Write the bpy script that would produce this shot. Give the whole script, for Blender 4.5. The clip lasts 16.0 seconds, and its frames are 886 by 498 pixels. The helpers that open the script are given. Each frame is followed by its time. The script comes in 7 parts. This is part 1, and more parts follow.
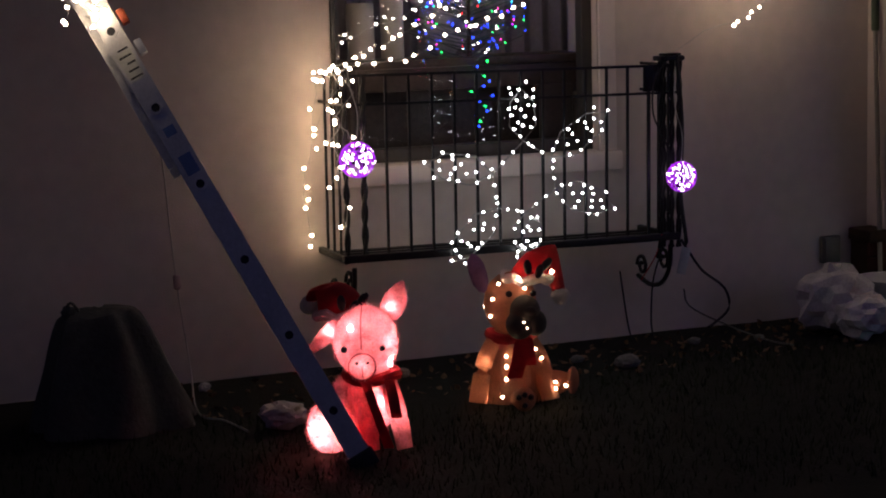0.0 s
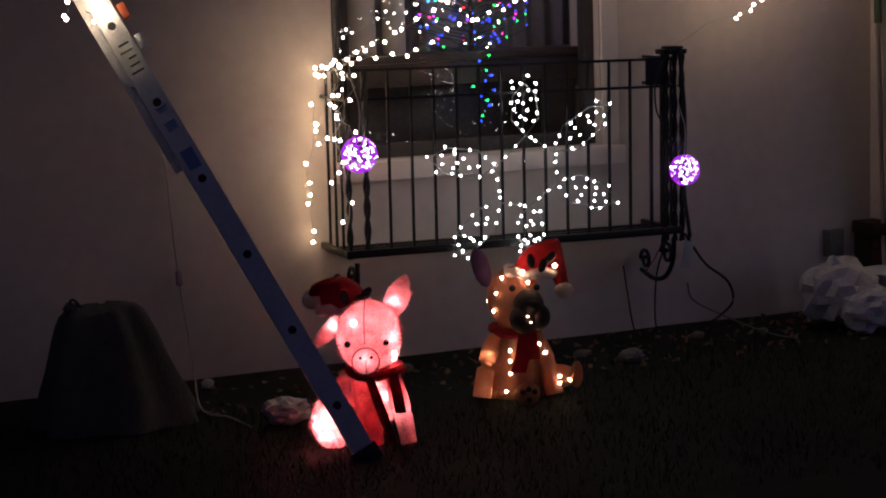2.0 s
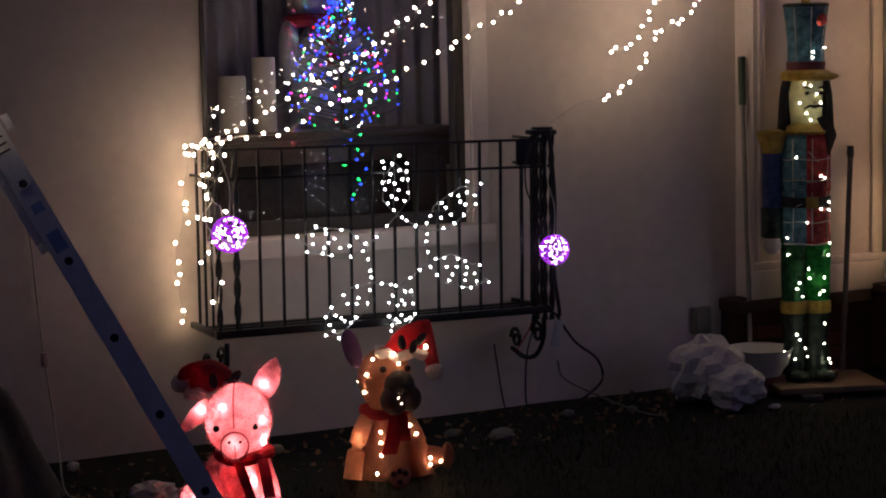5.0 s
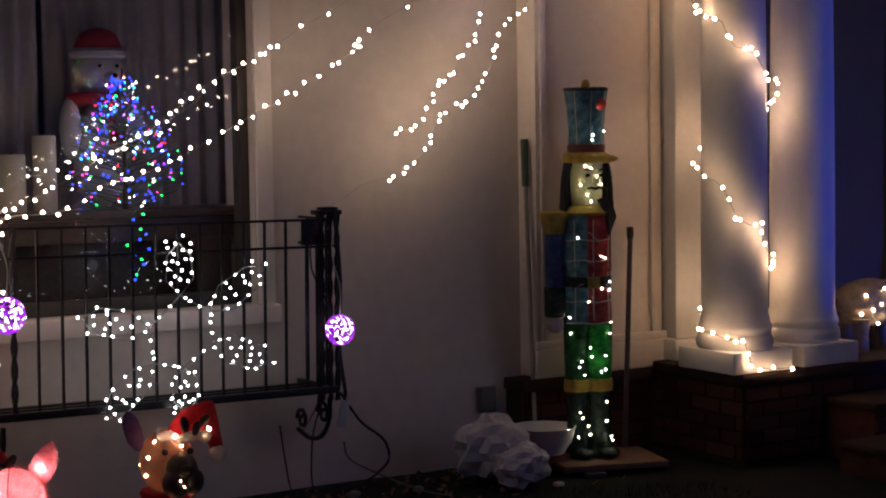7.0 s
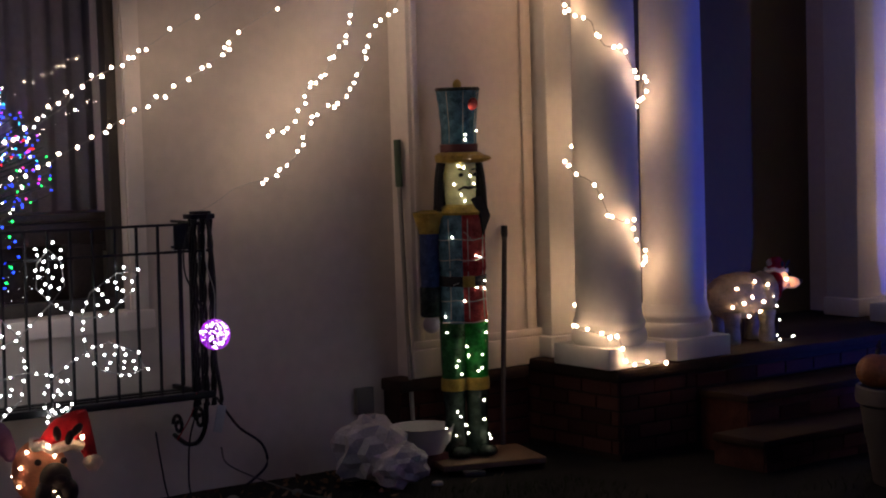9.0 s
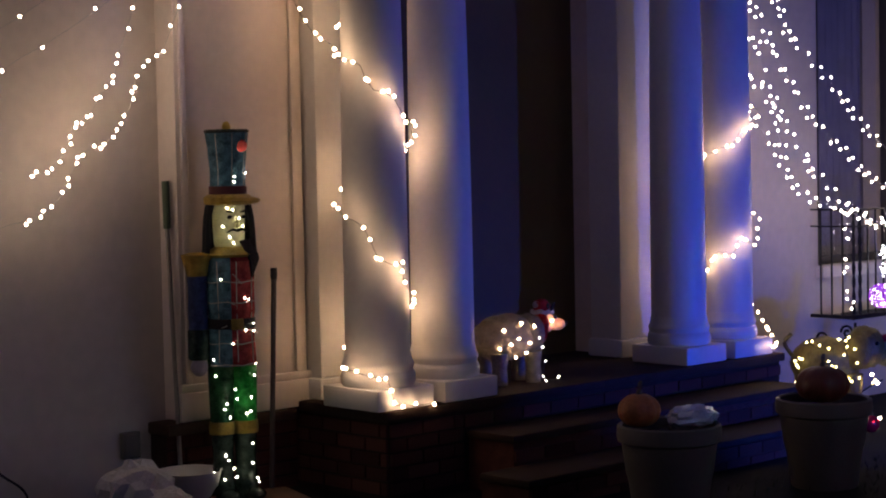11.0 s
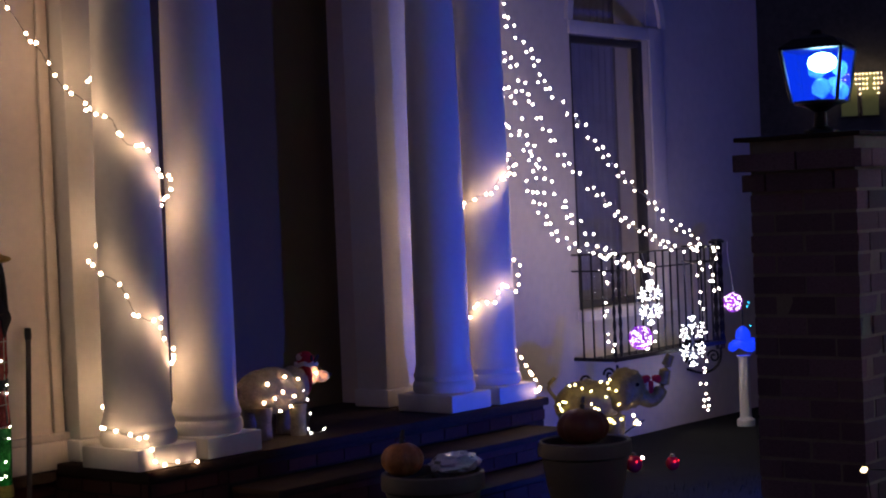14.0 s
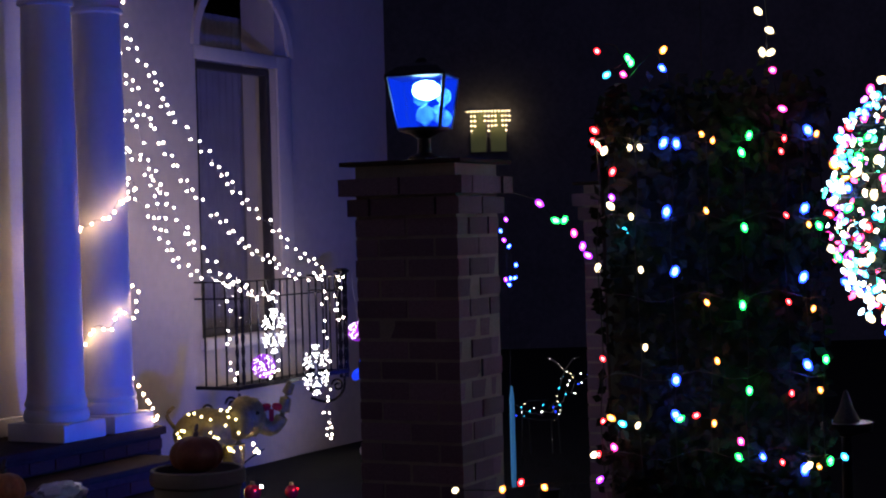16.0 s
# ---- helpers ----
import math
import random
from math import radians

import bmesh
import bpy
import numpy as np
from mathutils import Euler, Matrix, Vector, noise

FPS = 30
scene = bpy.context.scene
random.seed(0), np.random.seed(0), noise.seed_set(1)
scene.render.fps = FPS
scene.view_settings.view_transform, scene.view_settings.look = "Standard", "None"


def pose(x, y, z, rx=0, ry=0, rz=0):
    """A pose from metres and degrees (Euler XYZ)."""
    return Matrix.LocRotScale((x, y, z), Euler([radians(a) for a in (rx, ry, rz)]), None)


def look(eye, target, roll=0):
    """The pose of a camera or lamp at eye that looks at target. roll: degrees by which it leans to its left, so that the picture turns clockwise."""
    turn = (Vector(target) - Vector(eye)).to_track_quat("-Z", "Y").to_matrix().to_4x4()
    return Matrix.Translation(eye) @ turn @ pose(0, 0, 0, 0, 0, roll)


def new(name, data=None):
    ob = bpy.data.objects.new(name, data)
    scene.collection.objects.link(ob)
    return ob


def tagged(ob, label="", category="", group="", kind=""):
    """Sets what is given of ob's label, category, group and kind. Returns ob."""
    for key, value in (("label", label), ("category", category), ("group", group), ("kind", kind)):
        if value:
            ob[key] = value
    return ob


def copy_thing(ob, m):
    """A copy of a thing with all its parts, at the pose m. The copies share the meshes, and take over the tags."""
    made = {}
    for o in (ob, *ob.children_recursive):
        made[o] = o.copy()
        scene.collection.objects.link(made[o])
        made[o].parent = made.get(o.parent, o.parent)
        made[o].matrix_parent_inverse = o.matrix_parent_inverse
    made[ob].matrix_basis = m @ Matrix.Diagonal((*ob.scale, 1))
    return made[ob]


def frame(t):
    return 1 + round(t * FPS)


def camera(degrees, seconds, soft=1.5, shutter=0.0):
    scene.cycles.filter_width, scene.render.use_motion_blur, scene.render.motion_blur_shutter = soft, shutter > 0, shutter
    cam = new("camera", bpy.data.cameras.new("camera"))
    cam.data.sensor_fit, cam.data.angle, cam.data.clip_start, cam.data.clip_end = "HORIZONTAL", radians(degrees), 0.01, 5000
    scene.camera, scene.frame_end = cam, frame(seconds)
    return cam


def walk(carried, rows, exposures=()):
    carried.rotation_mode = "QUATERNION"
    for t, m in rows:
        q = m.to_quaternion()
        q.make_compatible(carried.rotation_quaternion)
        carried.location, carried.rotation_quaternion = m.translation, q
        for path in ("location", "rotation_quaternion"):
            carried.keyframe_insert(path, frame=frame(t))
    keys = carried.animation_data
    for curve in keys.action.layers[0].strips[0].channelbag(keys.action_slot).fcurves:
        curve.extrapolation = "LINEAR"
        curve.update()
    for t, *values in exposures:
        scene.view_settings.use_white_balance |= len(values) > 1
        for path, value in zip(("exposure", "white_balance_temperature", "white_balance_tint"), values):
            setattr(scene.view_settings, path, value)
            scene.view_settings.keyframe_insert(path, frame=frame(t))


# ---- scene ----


def aim(x, y, z, yaw, pitch, lean):
    """Camera pose: yaw clockwise from +y, pitch up, lean to its right, in degrees."""
    return Matrix.Translation((x, y, z)) @ pose(0, 0, 0, 90 + pitch, 0, -yaw) @ pose(0, 0, 0, 0, 0, -lean)


cam = camera(28.83, 16.0, soft=2.0)
PATH = [
    (0.0, aim(-0.000, 0.000, 1.600, 20.81, -8.48, 1.69)),
    (0.5, aim(-0.001, -0.001, 1.589, 20.84, -8.43, 1.75)),
    (1.0, aim(-0.001, 0.007, 1.583, 20.87, -8.43, 1.70)),
    (1.5, aim(0.005, 0.011, 1.573, 20.78, -8.43, 1.94)),
    (2.0, aim(0.000, 0.018, 1.576, 20.76, -8.48, 2.02)),
    (2.5, aim(0.003, 0.016, 1.577, 20.78, -8.48, 1.93)),
    (3.0, aim(0.001, 0.018, 1.582, 20.90, -8.37, 1.97)),
    (3.2, aim(-0.007, 0.018, 1.585, 21.01, -8.22, 1.94)),
    (5.3, aim(0.016, 0.030, 1.643, 26.34, -6.06, 1.24)),
    (5.5, aim(0.017, 0.031, 1.641, 27.23, -5.75, 1.15)),
    (6.0, aim(0.021, 0.023, 1.640, 29.05, -4.94, 0.95)),
    (6.5, aim(0.033, 0.021, 1.636, 30.71, -4.18, 0.79)),
    (7.0, aim(0.041, 0.016, 1.627, 32.06, -3.86, 0.88)),
    (7.5, aim(0.043, 0.018, 1.629, 33.38, -3.97, 1.05)),
    (8.0, aim(0.048, 0.007, 1.632, 34.51, -4.01, 1.42)),
    (8.5, aim(0.055, 0.003, 1.628, 34.98, -4.07, 1.71)),
    (9.0, aim(0.059, 0.000, 1.631, 36.06, -3.95, 1.68)),
    (9.5, aim(0.072, -0.012, 1.634, 38.13, -3.78, 1.44)),
    (10.0, aim(0.075, -0.019, 1.644, 40.55, -3.63, 1.25)),
    (10.2, aim(0.066, -0.036, 1.646, 41.41, -3.52, 1.18)),
    (12.5, aim(0.090, -0.038, 1.616, 45.52, -1.69, 1.52)),
    (13.0, aim(0.110, -0.045, 1.620, 46.55, -1.45, 1.79)),
    (13.5, aim(0.123, -0.080, 1.629, 48.23, -1.32, 2.17)),
    (14.0, aim(0.136, -0.085, 1.626, 51.03, -1.23, 2.38)),
    (14.5, aim(0.146, -0.063, 1.612, 54.36, -0.96, 2.49)),
    (15.0, aim(0.183, -0.068, 1.593, 57.97, -0.74, 2.97)),
    (15.5, aim(0.221, -0.107, 1.606, 60.89, -0.60, 2.14)),
    (16.0, aim(0.251, -0.166, 1.587, 62.90, -0.55, 1.51)),
]
walk(cam, PATH, exposures=[(0.0, 0.0), (16.0, 0.0)])

# ---- world and large lights ----
world = bpy.data.worlds.new("night")
scene.world = world
world.use_nodes = True
world.node_tree.nodes["Background"].inputs[0].default_value = (0.21, 0.205, 0.55, 1)
world.node_tree.nodes["Background"].inputs[1].default_value = 0.068

BULB = 34.0          # radiance of a small warm-white bulb
LANTERN = (5.69, 2.68, 2.10)
# unseen blue flood, added behind the second pier to light the porch columns
UNSEEN_FLOOD = (8.78, 3.64, 0.26)
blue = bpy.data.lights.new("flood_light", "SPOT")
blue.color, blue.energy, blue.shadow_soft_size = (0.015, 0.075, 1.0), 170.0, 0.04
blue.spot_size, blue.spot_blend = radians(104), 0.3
new("flood_light", blue).matrix_basis = look(UNSEEN_FLOOD, (8.9, 7.0, 1.9))
lamp = bpy.data.lights.new("lantern_light", "POINT")
lamp.color, lamp.energy, lamp.shadow_soft_size = (0.02, 0.085, 1.0), 9.0, 0.008
new("lantern_light", lamp).location = (LANTERN[0] - 0.013, LANTERN[1] - 0.033, 2.045)


# ---- materials ----
def material(name, colour, rough=0.6, metal=0.0, vary=0.12, scale=4.0, bump=0.0, bump_scale=60.0, spec=0.5,
             random_tint=0.0, second=None, transmission=0.0, alpha=1.0):
    """A principled material with colour variation at two scales, fine relief and roughness variation."""
    m = bpy.data.materials.new(name)
    m.use_nodes = True
    nt = m.node_tree
    n, l = nt.nodes, nt.links
    b = n["Principled BSDF"]
    b.inputs["Metallic"].default_value = metal
    b.inputs["Specular IOR Level"].default_value = spec
    b.inputs["Transmission Weight"].default_value = transmission
    b.inputs["Alpha"].default_value = alpha
    co = n.new("ShaderNodeTexCoord")
    big = n.new("ShaderNodeTexNoise")
    big.inputs["Scale"].default_value, big.inputs["Detail"].default_value = scale, 5
    fine = n.new("ShaderNodeTexNoise")
    fine.inputs["Scale"].default_value, fine.inputs["Detail"].default_value = scale * 9, 4
    l.new(co.outputs["Object"], big.inputs["Vector"])
    l.new(co.outputs["Object"], fine.inputs["Vector"])
    add = n.new("ShaderNodeMath")
    add.operation = "ADD"
    l.new(big.outputs["Fac"], add.inputs[0])
    l.new(fine.outputs["Fac"], add.inputs[1])
    half = n.new("ShaderNodeMath")
    half.operation = "MULTIPLY"
    half.inputs[1].default_value = 0.5
    l.new(add.outputs[0], half.inputs[0])
    ramp = n.new("ShaderNodeValToRGB")
    dark = [c * (1 - vary) for c in colour]
    light = [min(1, c * (1 + vary)) for c in (second or colour)]
    ramp.color_ramp.elements[0].position, ramp.color_ramp.elements[1].position = 0.36, 0.64
    ramp.color_ramp.elements[0].color, ramp.color_ramp.elements[1].color = (*dark, 1), (*light, 1)
    l.new(half.outputs[0], ramp.inputs[0])
    out = ramp.outputs[0]
    if random_tint:
        info = n.new("ShaderNodeObjectInfo")
        rng = n.new("ShaderNodeMapRange")
        rng.inputs[3].default_value, rng.inputs[4].default_value = 1 - random_tint, 1 + random_tint
        l.new(info.outputs["Random"], rng.inputs[0])
        hsv = n.new("ShaderNodeHueSaturation")
        l.new(out, hsv.inputs["Color"])
        l.new(rng.outputs[0], hsv.inputs["Value"])
        out = hsv.outputs[0]
    l.new(out, b.inputs["Base Color"])
    rr = n.new("ShaderNodeMapRange")
    rr.inputs[3].default_value, rr.inputs[4].default_value = max(0.02, rough - 0.1), min(1, rough + 0.1)
    l.new(fine.outputs["Fac"], rr.inputs[0])
    l.new(rr.outputs[0], b.inputs["Roughness"])
    if bump:
        tex = n.new("ShaderNodeTexNoise")
        tex.inputs["Scale"].default_value, tex.inputs["Detail"].default_value = bump_scale, 6
        l.new(co.outputs["Object"], tex.inputs["Vector"])
        bp = n.new("ShaderNodeBump")
        bp.inputs["Strength"].default_value, bp.inputs["Distance"].default_value = bump, 0.01
        l.new(tex.outputs["Fac"], bp.inputs["Height"])
        l.new(bp.outputs[0], b.inputs["Normal"])
    return m


def glow(name, colour, strength):
    m = bpy.data.materials.new(name)
    m.use_nodes = True
    n = m.node_tree.nodes
    b = n["Principled BSDF"]
    b.inputs["Base Color"].default_value = (*colour, 1)
    b.inputs["Emission Color"].default_value = (*colour, 1)
    b.inputs["Emission Strength"].default_value = strength
    return m


def glass(name, colour=(1, 1, 1), rough=0.02):
    m = bpy.data.materials.new(name)
    m.use_nodes = True
    nt = m.node_tree
    n, l = nt.nodes, nt.links
    n.remove(n["Principled BSDF"])
    clear = n.new("ShaderNodeBsdfTransparent")
    clear.inputs[0].default_value = (*colour, 1)
    gloss = n.new("ShaderNodeBsdfGlossy")
    gloss.inputs["Roughness"].default_value = rough
    face = n.new("ShaderNodeLayerWeight")
    face.inputs[0].default_value = 0.5
    fres = n.new("ShaderNodeMath")
    fres.operation = "POWER"
    fres.inputs[1].default_value = 4.0
    l.new(face.outputs["Facing"], fres.inputs[0])
    low = n.new("ShaderNodeMath")
    low.operation = "MULTIPLY_ADD"
    low.inputs[1].default_value, low.inputs[2].default_value = 0.60, 0.03
    l.new(fres.outputs[0], low.inputs[0])
    fres = low
    mix = n.new("ShaderNodeMixShader")
    l.new(fres.outputs[0], mix.inputs[0])
    l.new(clear.outputs[0], mix.inputs[1])
    l.new(gloss.outputs[0], mix.inputs[2])
    l.new(mix.outputs[0], n["Material Output"].inputs[0])
    return m


STUCCO = material("painted_stucco", (0.62, 0.54, 0.47), 0.85, vary=0.07, scale=1.6, bump=0.16, bump_scale=130)
TRIM = material("cream_gloss_paint", (0.76, 0.67, 0.60), 0.45, vary=0.05, scale=2.5, bump=0.08, bump_scale=40)
COLUMN = material("white_column_paint", (0.76, 0.74, 0.70), 0.42, vary=0.04, scale=3, bump=0.06, bump_scale=30)
BRICK = material("red_brick", (0.085, 0.035, 0.027), 0.85, spec=0.15, vary=0.3, scale=14, bump=0.5, bump_scale=120, random_tint=0.35)
PIERBRICK = material("worn_brick", (0.20, 0.14, 0.19), 0.85, vary=0.3, scale=14, bump=0.5, bump_scale=120, random_tint=0.3)
MORTAR = material("mortar", (0.30, 0.27, 0.24), 0.9, vary=0.15, scale=20, bump=0.4, bump_scale=150)
STONE = material("dark_sandstone", (0.042, 0.027, 0.020), 0.8, spec=0.15, vary=0.25, scale=8, bump=0.4, bump_scale=80)
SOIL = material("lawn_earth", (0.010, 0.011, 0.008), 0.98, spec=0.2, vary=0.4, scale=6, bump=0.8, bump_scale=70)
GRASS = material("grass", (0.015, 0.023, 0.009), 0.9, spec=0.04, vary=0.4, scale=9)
DARKWOOD = material("dark_wood", (0.055, 0.045, 0.045), 0.6, vary=0.25, scale=7, bump=0.15)
IRON = material("black_wrought_iron", (0.016, 0.015, 0.015), 0.42, metal=0.4, vary=0.3, scale=25, bump=0.3, bump_scale=90)
FRAME = material("dark_window_frame", (0.05, 0.043, 0.038), 0.5, vary=0.15, scale=12)
GLASS = glass("window_glass")
WIRE = material("clear_lamp_wire", (0.45, 0.44, 0.40), 0.4, vary=0.1, scale=30)
DARKWIRE = material("green_black_wire", (0.02, 0.025, 0.02), 0.5, vary=0.2, scale=30)
WHITEBULB = glow("cool_white_bulb", (1.0, 0.75, 0.55), BULB * 1.05)
WARMBULB = glow("warm_white_bulb", (1.0, 0.72, 0.45), BULB * 0.85)


# ---- geometry helpers ----
def mesh_of(name, bm, mats, smooth=True):
    me = bpy.data.meshes.new(name)
    bm.normal_update()
    bm.to_mesh(me)
    bm.free()
    for m in (mats if isinstance(mats, (list, tuple)) else [mats]):
        me.materials.append(m)
    if smooth:
        me.polygons.foreach_set("use_smooth", [True] * len(me.polygons))
        me.set_sharp_from_angle(angle=radians(38))
    return me


def part(name, bm, mats, parent=None, label="", smooth=True):
    """Links a bmesh (or a ready mesh) as ONE mesh object under a thing or a part."""
    me = bm if isinstance(bm, bpy.types.Mesh) else mesh_of(name, bm, mats, smooth)
    ob = new(name, me)
    if parent is not None:
        ob.parent = parent
    if label:
        ob["label"] = label
    return ob


def thing(name, label, category, at=(0, 0, 0), turn=0.0, group="", kind=""):
    ob = new(name)
    ob.empty_display_size = 0.1
    ob.matrix_basis = pose(*at, 0, 0, turn)
    return tagged(ob, label, category, group, kind)


def box(bm, lo, hi, bevel=0.0, mat=0, m=None):
    a = bmesh.ops.create_cube(bm, size=1)["verts"]
    for v in a:
        v.co = Vector([(l + h) / 2 + c * (h - l) for l, h, c in zip(lo, hi, v.co)])
    if bevel:
        es = {e for v in a for e in v.link_edges}
        r = bmesh.ops.bevel(bm, geom=list(es), offset=bevel, segments=2, affect="EDGES", profile=0.5)
        a = list({v for f in r["faces"] for v in f.verts} | {v for v in a if v.is_valid})
    fs = {f for v in a for f in v.link_faces}
    for f in fs:
        f.material_index = mat
    if m is not None:
        bmesh.ops.transform(bm, matrix=m, verts=list({v for f in fs for v in f.verts}))
    return bm


def lathe(bm, profile, n=32, mat=0, m=Matrix(), cap=True):
    """A solid of revolution round z from (radius, height) pairs, bottom to top."""
    rings = []
    for r, z in profile:
        rings.append([bm.verts.new(m @ Vector((r * math.cos(2 * math.pi * k / n), r * math.sin(2 * math.pi * k / n), z))) for k in range(n)])
    for a, b in zip(rings, rings[1:]):
        for k in range(n):
            bm.faces.new((a[k], a[(k + 1) % n], b[(k + 1) % n], b[k])).material_index = mat
    if cap:
        bm.faces.new(rings[0][::-1]).material_index = mat
        bm.faces.new(rings[-1]).material_index = mat
    return bm


def tube(bm, points, radius, n=6, mat=0, taper=None, square=False):
    """A tube along points; radius may shrink to taper at the end."""
    pts = [Vector(p) for p in points]
    rings = []
    up = Vector((0.013, 0.021, 1)).normalized()
    for i, p in enumerate(pts):
        d = (pts[min(i + 1, len(pts) - 1)] - pts[max(i - 1, 0)]).normalized()
        ref = up if abs(d.dot(up)) < 0.95 else Vector((1, 0.02, 0)).normalized()
        s = d.cross(ref).normalized()
        u = s.cross(d)
        r = radius if taper is None else radius + (taper - radius) * i / max(1, len(pts) - 1)
        o = math.pi / 4 if square else 0
        rings.append([bm.verts.new(p + (s * math.cos(2 * math.pi * k / n + o) + u * math.sin(2 * math.pi * k / n + o)) * r) for k in range(n)])
    for a, b in zip(rings, rings[1:]):
        for k in range(n):
            bm.faces.new((a[k], a[(k + 1) % n], b[(k + 1) % n], b[k])).material_index = mat
    bm.faces.new(rings[0][::-1]).material_index = mat
    bm.faces.new(rings[-1]).material_index = mat
    return bm


def ball(bm, c, r, mat=0, sub=2, m=None, noise_amp=0.0):
    """An ellipsoid; r a number or three radii; m turns it about its centre."""
    r = (r, r, r) if isinstance(r, (int, float)) else r
    vs = bmesh.ops.create_icosphere(bm, subdivisions=sub, radius=1)["verts"]
    for v in vs:
        k = 1 + noise_amp * noise.noise(v.co * 3 + Vector(c) * 7) if noise_amp else 1
        p = Vector([a * b * k for a, b in zip(v.co, r)])
        v.co = (m @ p if m else p) + Vector(c)
        for f in v.link_faces:
            f.material_index = mat
    return bm


def smooth_path(points, n):
    """n + 1 points along a rounded line through the given ones."""
    p = [Vector(q) for q in points]
    p = [p[0] * 2 - p[1]] + p + [p[-1] * 2 - p[-2]]
    out = []
    for k in range(n + 1):
        u = k / n * (len(p) - 3)
        i = min(int(u), len(p) - 4)
        f = u - i
        a, b, c, d = p[i:i + 4]
        out.append(0.5 * ((2 * b) + (c - a) * f + (2 * a - 5 * b + 4 * c - d) * f * f + (3 * b - a - 3 * c + d) * f ** 3))
    return out


def prism(bm, outline, z0, z1, mat=0):
    """An upright prism over an outline of (x, y), counter-clockwise."""
    a = [bm.verts.new((x, y, z0)) for x, y in outline]
    b = [bm.verts.new((x, y, z1)) for x, y in outline]
    n = len(a)
    fs = [bm.faces.new(a[::-1]), bm.faces.new(b)]
    fs += [bm.faces.new((a[k], a[(k + 1) % n], b[(k + 1) % n], b[k])) for k in range(n)]
    for f in fs:
        f.material_index = mat
    return bm


# ---- structure ----
WY = 7.03            # face of the house wall
PZ = 0.45            # porch floor


def ground_height(x, y):
    """The lawn: level at the house's near end, falling slightly beyond the porch."""
    t = min(1, max(0, (x - 7.5) / 3.5))
    return -0.13 * t * t * (3 - 2 * t)


def make_ground():
    bm = bmesh.new()
    xs = [-400, -60, -12] + [-6 + 0.25 * i for i in range(97)] + [26, 60, 400]
    ys = [-400, -60, -10] + [-4 + 0.25 * i for i in range(57)] + [20, 60, 400]
    grid = [[bm.verts.new((x, y, ground_height(x, y) + 0.012 * noise.noise(Vector((x * 1.7, y * 1.7, 0))) * (abs(x) < 20))) for x in xs] for y in ys]
    for r, s in zip(grid, grid[1:]):
        for k in range(len(xs) - 1):
            bm.faces.new((r[k], r[k + 1], s[k + 1], s[k]))
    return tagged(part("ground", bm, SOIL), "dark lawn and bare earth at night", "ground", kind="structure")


make_ground()


def wall_block(name, spans, label):
    """A wall of rectangular blocks (lo, hi) that leave the openings free."""
    bm = bmesh.new()
    for lo, hi in spans:
        box(bm, lo, hi)
    return tagged(part(name, bm, STUCCO, smooth=False), label, "wall", kind="structure")


H = 5.2
LW = (2.20, 3.44, 0.87, 3.0)       # left window opening: x0, x1, z0, z1
RW = (10.49, 11.54, 0.87, 2.88)    # right window opening
wall_block("wall_west", [((-7, WY, -0.3), (LW[0], WY + 0.3, H)), ((LW[1], WY, -0.3), (4.95, WY + 0.3, H)),
                         ((LW[0], WY, -0.3), (LW[1], WY + 0.3, LW[2])), ((LW[0], WY, LW[3]), (LW[1], WY + 0.3, H))],
           "cream painted stucco house wall beside the porch")
wall_block("wall_east", [((9.2, WY, -0.5), (RW[0], WY + 0.3, H)), ((RW[1], WY, -0.5), (13.3, WY + 0.3, H)),
                         ((RW[0], WY, -0.5), (RW[1], WY + 0.3, RW[2])), ((RW[0], WY, 3.55), (RW[1], WY + 0.3, H))],
           "cream painted stucco house wall beyond the porch")
wall_block("wall_end", [((13.0, WY + 0.3, -0.5), (13.3, 13, H)), ((-7, WY + 0.3, -0.5), (-6.7, 13, H)), ((-6.7, 12.7, -0.5), (13, 13, H))], "outer side and back walls of the house")

